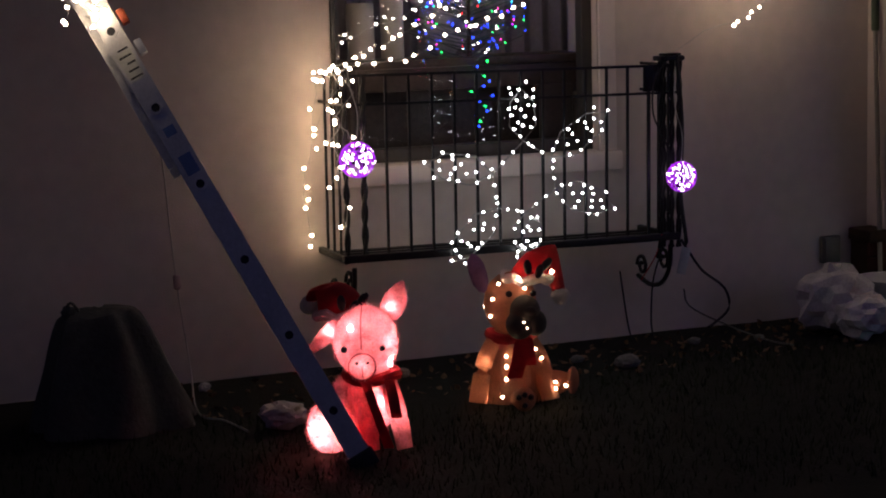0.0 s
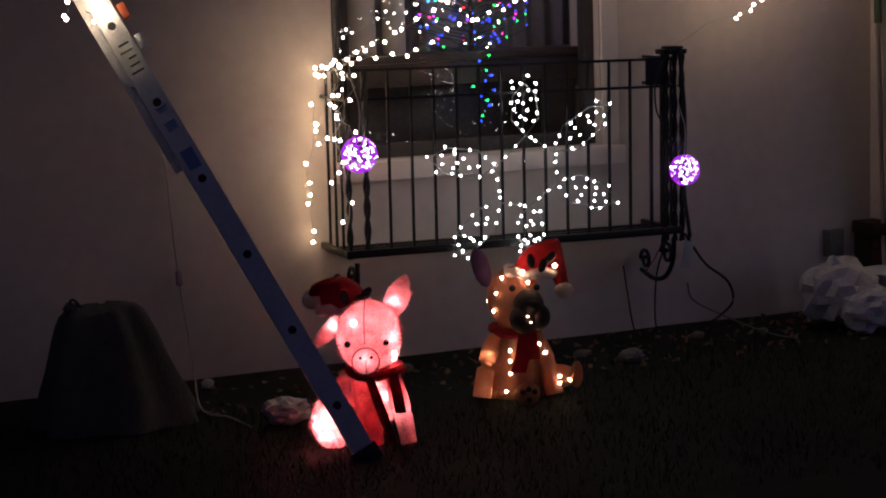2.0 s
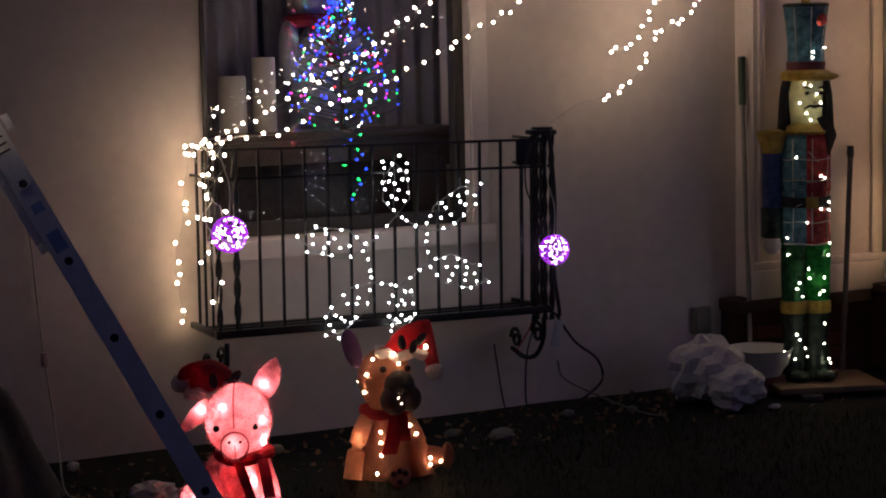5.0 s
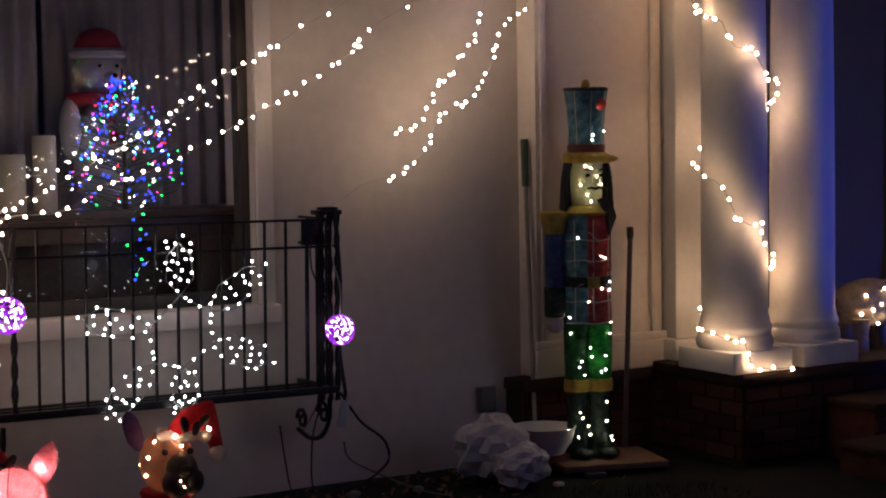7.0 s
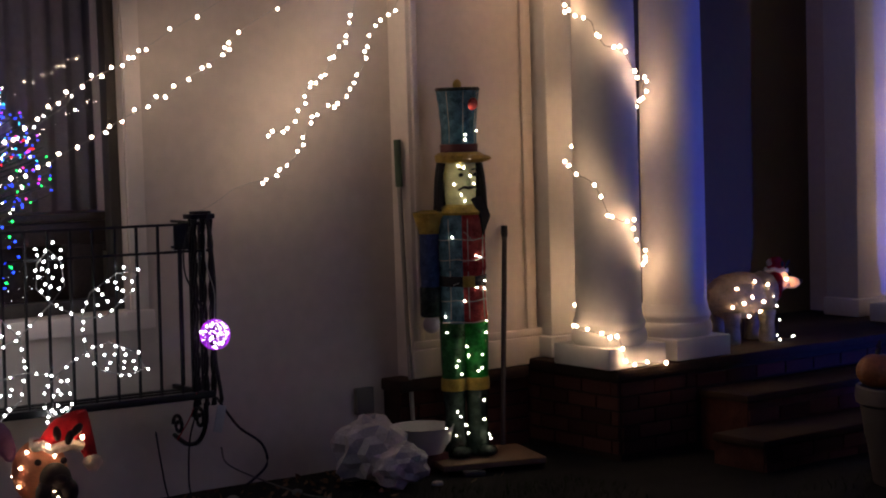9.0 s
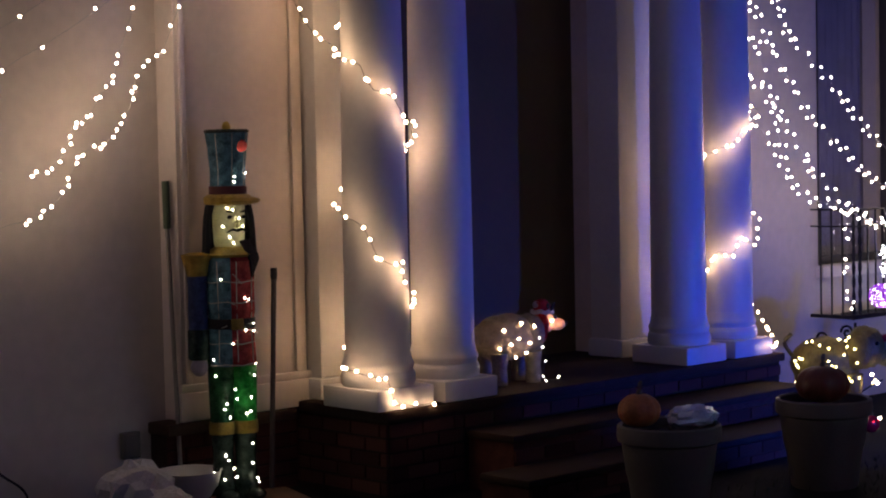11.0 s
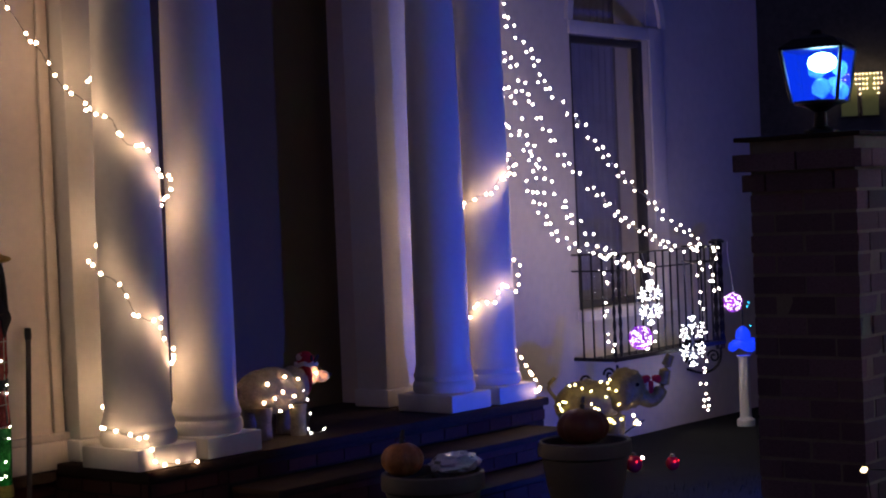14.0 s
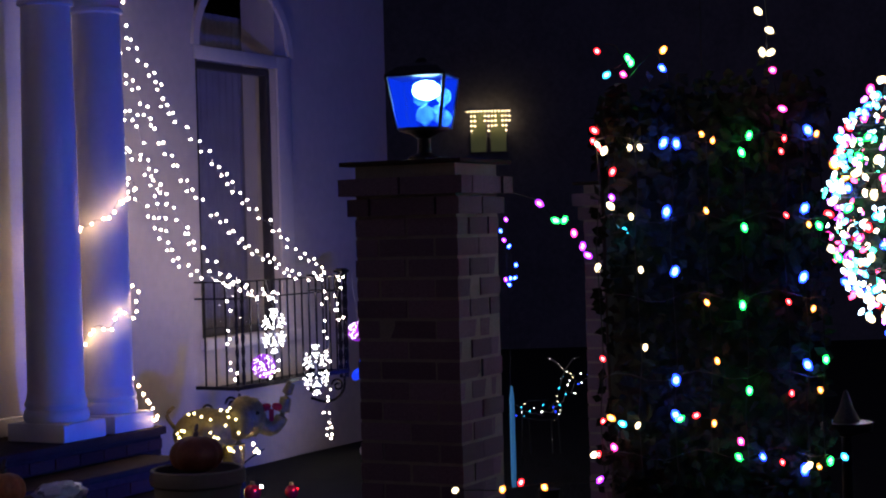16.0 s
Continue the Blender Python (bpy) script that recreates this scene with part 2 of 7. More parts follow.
# porch: white panelled entry wall, pilasters, recess, floor, steps
def make_porch():
    pieces = [((4.88, 6.88, 0.42), (5.66, WY + 0.3, H), "wall_entry_1"), ((4.95, WY + 0.301, -0.4), (6.04, WY + 0.9, H), "wall_jamb_1"),
              ((8.17, WY, -0.4), (9.2, WY + 0.9, H), "wall_jamb_2"), ((8.46, 6.88, 0.42), (9.26, WY - 0.001, H), "wall_entry_2"),
              ((6.04, WY - 0.1, 3.15), (8.17, WY + 0.9, H), "wall_lintel"), ((5.661, WY, -0.4), (6.04, WY + 0.3, H), "wall_jamb_3")]
    made = []
    for lo, hi, nm in pieces:
        bm = bmesh.new()
        box(bm, lo, hi, 0.004)
        made.append(tagged(part(nm, bm, TRIM), "smooth cream painted wall round the recessed entrance", "wall", kind="structure"))
    entry = made[0]
    # base mouldings and edge beads of the entry wall
    for x0, x1 in ((4.88, 5.66), (8.46, 9.26)):
        bm = bmesh.new()
        box(bm, (x0 - 0.03, 6.845, 0.42), (x1 + 0.02, 6.878, 0.56), 0.008)
        box(bm, (x0 - 0.02, 6.855, 0.56), (x1 + 0.015, 6.878, 0.60), 0.008)
        part("baseboard", bm, TRIM, entry)
    for x in (4.90, 5.58, 8.50, 9.18):
        bm = bmesh.new()
        box(bm, (x, 6.862, 0.60), (x + 0.035, 6.878, 4.4), 0.007)
        part("trim", bm, TRIM, entry)
    bm = bmesh.new()
    for x0 in (5.67, 8.03):
        box(bm, (x0, 6.78, 0.56), (x0 + 0.37, WY - 0.002, 3.15), 0.012)
        box(bm, (x0 - 0.03, 6.75, PZ + 0.002), (x0 + 0.40, WY - 0.002, 0.56), 0.012)
    tagged(part("pilaster_pair", bm, COLUMN), "white painted flat pilasters beside the entrance", "pilaster", kind="structure")
    # dark brown keeps the recess shaded where the blue spot would light it
    bm = bmesh.new()
    box(bm, (6.04, WY + 0.25, PZ), (8.17, WY + 0.45, 3.15))
    back = tagged(part("wall_porch_back", bm, material("recess_shade_brown", (0.13, 0.095, 0.035), 0.6, vary=0.1, scale=3, bump=0.1)), "back wall of the entrance recess, its shade put in as dark brown", "wall", kind="structure")
    return entry


make_porch()


def make_column(x, y):
    col = thing("column", "white round porch column with moulded base", "column", (x, y, PZ), group="porch columns", kind="structure")
    bm = bmesh.new()
    box(bm, (-0.188, -0.208, 0.0), (0.188, 0.208, 0.105), 0.008)
    part("plinth", bm, COLUMN, col)
    bm = bmesh.new()
    r = 0.163
    prof = [(r + 0.016, 0.105), (r + 0.025, 0.125), (r + 0.025, 0.150), (r + 0.020, 0.170), (r + 0.012, 0.178), (r + 0.012, 0.190),
            (r + 0.018, 0.200), (r + 0.018, 0.214), (r + 0.012, 0.226), (r + 0.008, 0.236), (r + 0.003, 0.27)]
    lathe(bm, prof, 40)
    part("base_moulding", bm, COLUMN, col)
    bm = bmesh.new()
    prof = [(r * (1 - 0.13 * (k / 12) ** 2), 0.26 + 2.24 * k / 12) for k in range(13)]
    lathe(bm, prof, 40)
    part("shaft", bm, COLUMN, col)
    bm = bmesh.new()
    q = r * 0.87
    lathe(bm, [(q, 2.50), (q + 0.02, 2.51), (q + 0.02, 2.53), (q, 2.54), (q, 2.60), (q + 0.05, 2.66)], 40)
    box(bm, (-0.205, -0.205, 2.66), (0.205, 0.205, 2.73), 0.006)
    part("capital", bm, COLUMN, col)
    return col


for cx in (5.725, 6.175, 8.11, 8.57):
    make_column(cx, 6.40)

bm = bmesh.new()
box(bm, (5.50, 6.16, 3.185), (8.85, WY + 0.2, 3.55), 0.01)
box(bm, (5.40, 6.06, 3.552), (8.95, WY + 0.2, 3.70), 0.02)
tagged(part("porch_entablature", bm, TRIM), "cream painted beam above the porch columns", "beam", kind="structure")

bm = bmesh.new()
box(bm, (5.60, 6.19, -0.4), (8.82, 8.0, PZ - 0.05))
box(bm, (4.79, 6.90, -0.4), (5.60, WY, 0.36))
floor = tagged(part("porch_floor", bm, STONE), "dark brick and stone porch platform", "platform", kind="structure")
bm = bmesh.new()
box(bm, (5.57, 6.165, PZ - 0.05), (8.85, 8.0, PZ), 0.008)
part("floor_slab", bm, STONE, floor)
bm = bmesh.new()
box(bm, (4.77, 6.84, 0.36), (5.565, WY - 0.004, 0.418), 0.008)
part("coping", bm, STONE, floor)
for k, (y0, z1) in enumerate(((5.85, 0.30), (5.52, 0.15))):
    bm = bmesh.new()
    box(bm, (6.14 - 0.24 * k, y0 + 0.02, -0.3), (8.62 + 0.1 * k, 6.19 - 0.33 * k, z1 - 0.04))
    st = tagged(part("step", bm, BRICK, smooth=False), "dark brick step up to the porch", "step", kind="structure")
    bm = bmesh.new()
    box(bm, (6.12 - 0.24 * k, y0, z1 - 0.04), (8.64 + 0.1 * k, 6.185 - 0.33 * k, z1), 0.01)
    part("tread", bm, STONE, st)


# ---- lights on wires ----
def bulb_mesh(name, mat, r=0.0078, long=1.0):
    bm = bmesh.new()
    ball(bm, (0, 0, 0), (r, r, r * long), sub=1)
    return mesh_of(name, bm, mat)


BULBS = {"white": bulb_mesh("bulb", WHITEBULB), "warm": bulb_mesh("bulb", WARMBULB, 0.0087),
         "column": bulb_mesh("bulb", glow("column_bulb", (1.0, 0.64, 0.38), BULB * 0.85), 0.0102),
         "fan": bulb_mesh("bulb", glow("fan_bulb", (1.0, 0.80, 0.66), BULB * 0.8), 0.0088),
         "star": bulb_mesh("bulb", glow("star_bulb", (0.96, 0.96, 0.98), 13.0), 0.0060)}
COLOURS = {"red": (1.0, 0.01, 0.02), "green": (0.01, 1.0, 0.12), "blue": (0.01, 0.04, 1.0), "amber": (1.0, 0.28, 0.03),
           "pink": (1.0, 0.03, 0.35), "aqua": (0.02, 0.55, 1.0), "cream": (1.0, 0.75, 0.42), "violet": (0.42, 0.02, 1.0)}


def tinted(name, colour, strength, cover):
    """Clear coloured glass that glows."""
    m = bpy.data.materials.new(name)
    m.use_nodes = True
    n, l = m.node_tree.nodes, m.node_tree.links
    n.remove(n["Principled BSDF"])
    clear, em, mix = n.new("ShaderNodeBsdfTransparent"), n.new("ShaderNodeEmission"), n.new("ShaderNodeMixShader")
    em.inputs[0].default_value, em.inputs[1].default_value = (*colour, 1), strength
    mix.inputs[0].default_value = cover
    l.new(clear.outputs[0], mix.inputs[1])
    l.new(em.outputs[0], mix.inputs[2])
    l.new(mix.outputs[0], n["Material Output"].inputs[0])
    return m


for key, c in COLOURS.items():
    pale = (0.06, 0.16, 1.0) if key == "blue" else [min(1, q * 0.85 + 0.12) for q in c]
    bm = bmesh.new()
    ball(bm, (0, 0, 0), (0.0085, 0.0085, 0.0125), 0, 1)
    # glowing shell is the coloured glass and also stands in for the halo
    ball(bm, (0, 0, 0), (0.0125, 0.0125, 0.019), 1, 2)
    BULBS[key] = mesh_of("bulb", bm, [glow(key + "_core", pale, 60.0 if key == "blue" else 24.0), tinted(key + "_glass", c, 14.0 if key == "blue" else 6.0, 0.55)])
    BULBS["tiny " + key] = bulb_mesh("bulb", glow(key + "_tiny_bulb", c, 7.0), 0.0052)
BULBS["orb"] = bulb_mesh("bulb", glow("orb_silver_bulb", (1, 0.93, 1.0), 7.0), 0.0044)
BULBS["tiny white"] = bulb_mesh("bulb", glow("tiny_white_bulb", (1, 0.95, 0.85), 10.0), 0.0058)


def add_bulb(parent, kind, p, turn=None):
    ob = new("bulb", BULBS[kind])
    ob.parent = parent
    ob.matrix_basis = Matrix.Translation(p) @ (turn or Matrix())
    return ob


def light_string(label, points, spacing, kinds=("white",), jitter=0.02, wire=WIRE, wire_r=0.0016, group="", skip=0.0, hang=0.0, seed=1, lead=(), zig=0.0, size=1.0):
    """A wire through the points with bulbs at even steps, scattered a little off the wire."""
    rng = random.Random(seed)
    base = Vector(points[0])
    length = sum((Vector(b) - Vector(a)).length for a, b in zip(points, points[1:]))
    st = thing("string_lights", label, "string lights", base, group=group)
    n = max(6, int(length / 0.05))
    path = [p - base + Vector((rng.gauss(0, 1), rng.gauss(0, 0.6), rng.gauss(0, 1))) * jitter * 0.3 for p in smooth_path(points, n)]
    bm = bmesh.new()
    tube(bm, [Vector(q) - base for q in lead] + path, wire_r, 4)
    part("wire", bm, wire, st)
    k = int(length / spacing)
    for i in range(k + 1):
        if rng.random() < skip:
            continue
        j = min(n, round(i / max(1, k) * n))
        p = path[j] + Vector((rng.uniform(-1, 1), rng.uniform(-0.6, 0.6), rng.uniform(-1, 1) - hang)) * jitter
        if zig:
            along = (path[min(n, j + 1)] - path[max(0, j - 1)]).normalized()
            p += along.cross(Vector((0, 1, 0))) * (zig if i % 2 else -zig)
        turn = Euler((rng.uniform(-1, 1), rng.uniform(-1, 1), 0)).to_matrix().to_4x4() @ Matrix.Scale(size, 4)
        add_bulb(st, rng.choice(kinds), p, turn)
    return st


def at_y(y, pairs):
    return [(x, y, z) for x, z in pairs]


# ---- windows ----
CURTAIN = material("grey_voile_curtain", (0.30, 0.27, 0.29), 0.9, vary=0.15, scale=5)
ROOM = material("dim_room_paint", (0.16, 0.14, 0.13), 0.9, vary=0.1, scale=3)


def curtain_mesh(x0, x1, y, z0, z1, folds, depth=0.02):
    bm = bmesh.new()
    n = folds * 8
    rows = 10
    grid = []
    for j in range(rows + 1):
        row = []
        for k in range(n + 1):
            u = k / n
            ph = u * folds * 2 * math.pi + 0.8 * noise.noise(Vector((u * 9, j * 0.25, x0)))
            row.append(bm.verts.new((x0 + (x1 - x0) * u, y + depth * math.sin(ph) * (0.7 + 0.3 * j / rows), z1 + (z0 - z1) * j / rows)))
        grid.append(row)
    for a, b in zip(grid, grid[1:]):
        for k in range(n):
            bm.faces.new((a[k], a[k + 1], b[k + 1], b[k]))
    return bm


def make_window(name, x0, x1, z0, z1, label, wide=0.085):
    w = tagged(new(name), label, "window", kind="structure")
    w.location = ((x0 + x1) / 2, WY, z0)
    c = Vector(w.location)

    def b(nm, lo, hi, mat, bevel=0.005, lab=""):
        bm = bmesh.new()
        box(bm, Vector(lo) - c, Vector(hi) - c, bevel)
        return part(nm, bm, mat, w, lab)
    b("window_sill", (x0 - 0.03, WY - 0.06, z0 - 0.085), (x1 + wide + 0.01, WY + 0.2, z0 - 0.002), TRIM, 0.008, "cream painted window sill")
    b("casing", (x1 + 0.002, WY - 0.022, z0), (x1 + wide, WY - 0.002, z1 + 0.1), TRIM)
    # thin dark strip marks the left edge, which has no cream casing
    b("casing", (x0 - 0.012, WY - 0.014, z0), (x0 - 0.002, WY - 0.002, z1 + 0.1), FRAME)
    b("casing", (x0 - 0.03, WY - 0.022, z1 + 0.002), (x1 + 0.001, WY - 0.002, z1 + 0.1), TRIM)
    b("frame", (x0 + 0.001, WY + 0.05, z0 + 0.001), (x0 + 0.03, WY + 0.12, z1 - 0.001), FRAME, 0.004, "dark timber window frame")
    b("frame", (x1 - 0.05, WY + 0.05, z0 + 0.001), (x1 - 0.001, WY + 0.12, z1 - 0.001), FRAME, 0.004, "dark timber window frame")
    b("frame", (x0 + 0.052, WY + 0.05, z0 + 0.001), (x1 - 0.052, WY + 0.12, z0 + 0.06), FRAME, 0.004, "dark timber window frame")
    b("frame", (x0 + 0.052, WY + 0.05, z1 - 0.05), (x1 - 0.052, WY + 0.12, z1 - 0.001), FRAME, 0.004, "dark timber window frame")
    bm = bmesh.new()
    box(bm, Vector((x0 + 0.04, WY + 0.08, z0 + 0.05)) - c, Vector((x1 - 0.04, WY + 0.086, z1 - 0.04)) - c)
    pane = part("pane", bm, GLASS, w, "clear glass pane", smooth=False)
    pane.visible_shadow = False
    return w


make_window("window_1", *LW, "tall dark-framed window with cream sill over a small balcony")
make_window("window_2", *RW, "tall dark-framed arched window with cream casing", 0.19)

# arched head over the far window
bm = bmesh.new()
n = 24
cx, cz, rx, rz = 11.10, RW[3] + 0.102, 0.67, 0.60
for k in range(n):
    a0, a1 = math.pi * k / n, math.pi * (k + 1) / n
    q = [(cx + (rx - d) * math.cos(a), WY - yy, cz + (rz - d) * math.sin(a)) for yy in (0.002, 0.03) for a in (a0, a1) for d in (0, 0.07)]
    v = [bm.verts.new(c) for c in q]
    for f in ((4, 5, 7, 6), (0, 4, 6, 2), (1, 3, 7, 5)):
        bm.faces.new([v[i] for i in f])
bmesh.ops.remove_doubles(bm, verts=bm.verts, dist=0.0005)
bmesh.ops.recalc_face_normals(bm, faces=bm.faces)
tagged(part("trim_arch", bm, TRIM), "cream arched moulding above the far window", "moulding", kind="structure")

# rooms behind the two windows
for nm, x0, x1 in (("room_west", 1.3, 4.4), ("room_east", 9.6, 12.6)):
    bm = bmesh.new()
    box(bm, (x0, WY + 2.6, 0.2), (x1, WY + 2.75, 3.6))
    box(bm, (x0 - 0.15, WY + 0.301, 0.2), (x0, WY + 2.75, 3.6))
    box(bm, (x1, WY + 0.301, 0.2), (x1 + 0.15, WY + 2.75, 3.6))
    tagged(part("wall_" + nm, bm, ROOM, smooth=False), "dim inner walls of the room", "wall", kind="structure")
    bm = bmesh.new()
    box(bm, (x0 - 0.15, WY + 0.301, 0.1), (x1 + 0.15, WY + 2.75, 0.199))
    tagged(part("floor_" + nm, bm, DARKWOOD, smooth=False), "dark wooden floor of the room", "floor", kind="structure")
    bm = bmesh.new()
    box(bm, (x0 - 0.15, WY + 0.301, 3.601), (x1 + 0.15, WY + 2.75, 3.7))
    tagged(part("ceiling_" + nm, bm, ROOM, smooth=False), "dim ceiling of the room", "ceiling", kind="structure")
for x0, x1, y, folds in ((2.0, 2.62, 7.52, 7), (2.66, 3.62, 7.56, 10), (10.3, 11.7, 7.36, 16)):
    tagged(part("curtain", curtain_mesh(x0, x1, y, 0.22, 3.3, folds), CURTAIN), "pale grey hanging voile curtain behind the window", "curtain", group="curtains")

# ---- window balconies ----
def make_balcony(label):
    bx0, bx1, by, z0, z1 = 2.12, 3.65, 6.68, 0.50, 1.27
    b = thing("window_balcony", label, "balcony", (bx0, WY, z0), group="window balconies")
    o = Vector(b.location)

    def bar(nm, a, c, r, square=True, lab=""):
        bm = bmesh.new()
        tube(bm, [Vector(a) - o, Vector(c) - o], r, 4 if square else 8, square=square)
        return part(nm, bm, IRON, b, lab)

    def twisted(x, y, za, zb, r=0.010):
        bm = bmesh.new()
        for ph in (0, math.pi):
            pts = [Vector((x + 0.007 * math.cos(ph + k * 0.9), y + 0.007 * math.sin(ph + k * 0.9), za + (zb - za) * k / 28)) - o for k in range(29)]
            tube(bm, pts, r * 0.75, 6)
        return part("twisted_post", bm, IRON, b, "twisted black iron post")
    # floor frame with slats
    bm = bmesh.new()
    box(bm, Vector((bx0 - 0.02, by - 0.02, z0 + 0.004)) - o, Vector((bx1 + 0.005, by + 0.02, z0 + 0.036)) - o, 0.004)
    part("floor_edge", bm, IRON, b)
    for x in (bx0, bx1):
        bm = bmesh.new()
        box(bm, Vector((x - 0.02, by + 0.021, z0 + 0.004)) - o, Vector((x + 0.005, WY - 0.001, z0 + 0.03)) - o, 0.004)
        part("floor_edge", bm, IRON, b)
    for k in range(4):
        y = by + 0.06 + 0.075 * k
        bm = bmesh.new()
        box(bm, Vector((bx0 + 0.021, y, z0)) - o, Vector((bx1 - 0.021, y + 0.03, z0 + 0.012)) - o)
        part("floor_slat", bm, IRON, b)
    for z in (z1, z1 - 0.118):
        bar("rail", (bx0, by, z), (bx1, by, z), 0.008)
        for x in (bx0, bx1):
            bar("rail", (x, by, z), (x, WY, z), 0.008)
    n = 14
    for k in range(1, n + 1):
        if k == 1:
            twisted(2.197, by, z0 + 0.03, z1, 0.012)
        else:
            bar("baluster", (2.197 + 0.1005 * (k - 1), by, z0 + 0.03), (2.197 + 0.1005 * (k - 1), by, z1), 0.0072)
    for x in (bx0, bx1):
        for k in range(1, 4):
            bar("baluster", (x, by + 0.09 * k, z0 + 0.03), (x, by + 0.09 * k, z1), 0.0072)
    twisted(bx0, by, z0, z1 + 0.02)
    # newel of four rods with a cap
    for dx, dy in ((-0.075, 0), (-0.045, 0.03), (-0.02, 0.0), (0.015, 0.0)):
        twisted(bx1 + dx - 0.01, by + dy, z0 - 0.03, z1 + 0.03)
    bm = bmesh.new()
    box(bm, Vector((bx1 - 0.10, by - 0.03, z1 + 0.02)) - o, Vector((bx1 + 0.018, by + 0.05, z1 + 0.042)) - o, 0.006)
    box(bm, Vector((bx1 - 0.075, by - 0.02, z1 + 0.042)) - o, Vector((bx1 + 0.005, by + 0.04, z1 + 0.054)) - o, 0.005)
    part("cap", bm, IRON, b)
    bm = bmesh.new()
    box(bm, Vector((bx1 - 0.17, by - 0.006, z1 - 0.11)) - o, Vector((bx1 - 0.10, by + 0.006, z1 - 0.004)) - o, 0.003)
    part("plate", bm, IRON, b)
    # scroll brackets to the wall below
    for x in (bx0 + 0.03, bx1 - 0.03):
        bm = bmesh.new()
        pts = [(x, by + 0.01, z0 - 0.02), (x, by + 0.02, z0 - 0.12), (x, by + 0.09, z0 - 0.20), (x, by + 0.20, z0 - 0.225), (x, WY - 0.03, z0 - 0.20)]
        tube(bm, [p - o for p in smooth_path(pts, 18)], 0.011, 6)
        for yc, zc, r0 in ((by + 0.075, z0 - 0.095, 0.055), (WY - 0.07, z0 - 0.15, 0.05)):
            sp = [Vector((x, yc + r0 * (1 - k / 26) * math.cos(k * 0.42), zc + r0 * (1 - k / 26) * math.sin(k * 0.42))) - o for k in range(22)]
            tube(bm, sp, 0.009, 6)
        part("scroll_bracket", bm, IRON, b)
    return b


near_balcony = make_balcony("black wrought-iron window balcony hung with lights")
near_balcony.matrix_basis = pose(2.12, WY, 0.505, 0, 0.75, 0)
far_balcony = copy_thing(near_balcony, pose(2.12 + 8.28, WY, 0.505))
tagged(far_balcony, "black wrought-iron window balcony with hanging snowflake lights")

# ---- strings of lights ----
G1 = "light strings on the near house wall"
light_string("warm white lights along the balcony's wall end", at_y(6.97, [(2.09, 1.27), (2.09, 1.19), (2.07, 1.06), (2.08, 0.98), (2.04, 0.87), (2.03, 0.76), (2.04, 0.67), (2.06, 0.55)]), 0.062, ("warm",), 0.02, group=G1, seed=3)
light_string("warm white lights wound down the balcony corner", at_y(6.66, [(2.11, 1.28), (2.15, 1.2), (2.08, 1.1), (2.14, 1.04), (2.09, 0.95), (2.10, 0.80), (2.12, 0.66)]), 0.075, ("white",), 0.025, group=G1, seed=4)
light_string("warm white lights twisted along the balcony corner", at_y(6.68, [(2.07, 1.29), (2.12, 1.24), (2.05, 1.16), (2.11, 1.08), (2.06, 1.0), (2.12, 0.92), (2.07, 0.84)]), 0.05, ("white",), 0.02, group=G1, seed=105)
light_string("warm white lights on the balcony's end rail", at_y(6.85, [(2.10, 1.27), (2.13, 1.2), (2.07, 1.08), (2.11, 0.98)]), 0.07, ("warm",), 0.03, group=G1, seed=5)
light_string("white light string rising across the window", at_y(6.75, [(2.02, 1.27), (2.12, 1.31), (2.25, 1.36), (2.37, 1.41), (2.54, 1.50), (2.66, 1.57), (2.82, 1.65), (2.97, 1.76), (3.12, 1.86), (3.27, 1.93), (3.37, 1.98), (3.51, 2.07), (4.25, 2.5), (4.9, 3.1)]), 0.088, ("white",), 0.007, group=G1, seed=6, zig=0.006)
light_string("white light string rising over the window casing", at_y(6.76, [(2.06, 1.26), (2.24, 1.32), (2.44, 1.33), (2.63, 1.43), (2.79, 1.47), (2.96, 1.54), (3.15, 1.63), (3.32, 1.72), (3.48, 1.80), (3.65, 1.90), (3.83, 2.01), (3.87, 2.08), (4.55, 2.5), (5.1, 3.15)]), 0.088, ("white",), 0.007, group=G1, seed=7, zig=0.006)
light_string("white light string dropping from the eaves", at_y(6.77, [(4.03, 1.63), (4.13, 1.66), (4.21, 1.75), (4.25, 1.85), (4.33, 1.89), (4.39, 1.99), (4.47, 2.08), (4.52, 2.23), (4.68, 2.6), (5.0, 3.1)]), 0.072, ("white",), 0.007, group=G1, seed=8, zig=0.006)
light_string("white light string dropping beside the entry wall", at_y(6.78, [(4.00, 1.41), (4.08, 1.46), (4.19, 1.54), (4.25, 1.66), (4.32, 1.74), (4.42, 1.77), (4.50, 1.85), (4.57, 1.97), (4.60, 2.07), (4.69, 2.18), (4.75, 2.21), (4.88, 2.5), (5.1, 3.1)]), 0.066, ("white",), 0.007, group=G1, seed=9, zig=0.006)
light_string("unlit clear light wire between balcony and eaves", at_y(6.74, [(3.66, 1.31), (3.85, 1.40), (4.02, 1.44)]), 9.0, ("white",), 0.01, group=G1, skip=1.0, seed=10)
# tiny bulbs that repeat the rising string just outside the pane
light_string("tiny dim white lights before the pane, beside the rising string", at_y(7.0, [(2.22, 1.40), (2.40, 1.47), (2.62, 1.56), (2.9, 1.64), (3.2, 1.84)]), 0.06, ("tiny white",), 0.04, group=G1, seed=12)

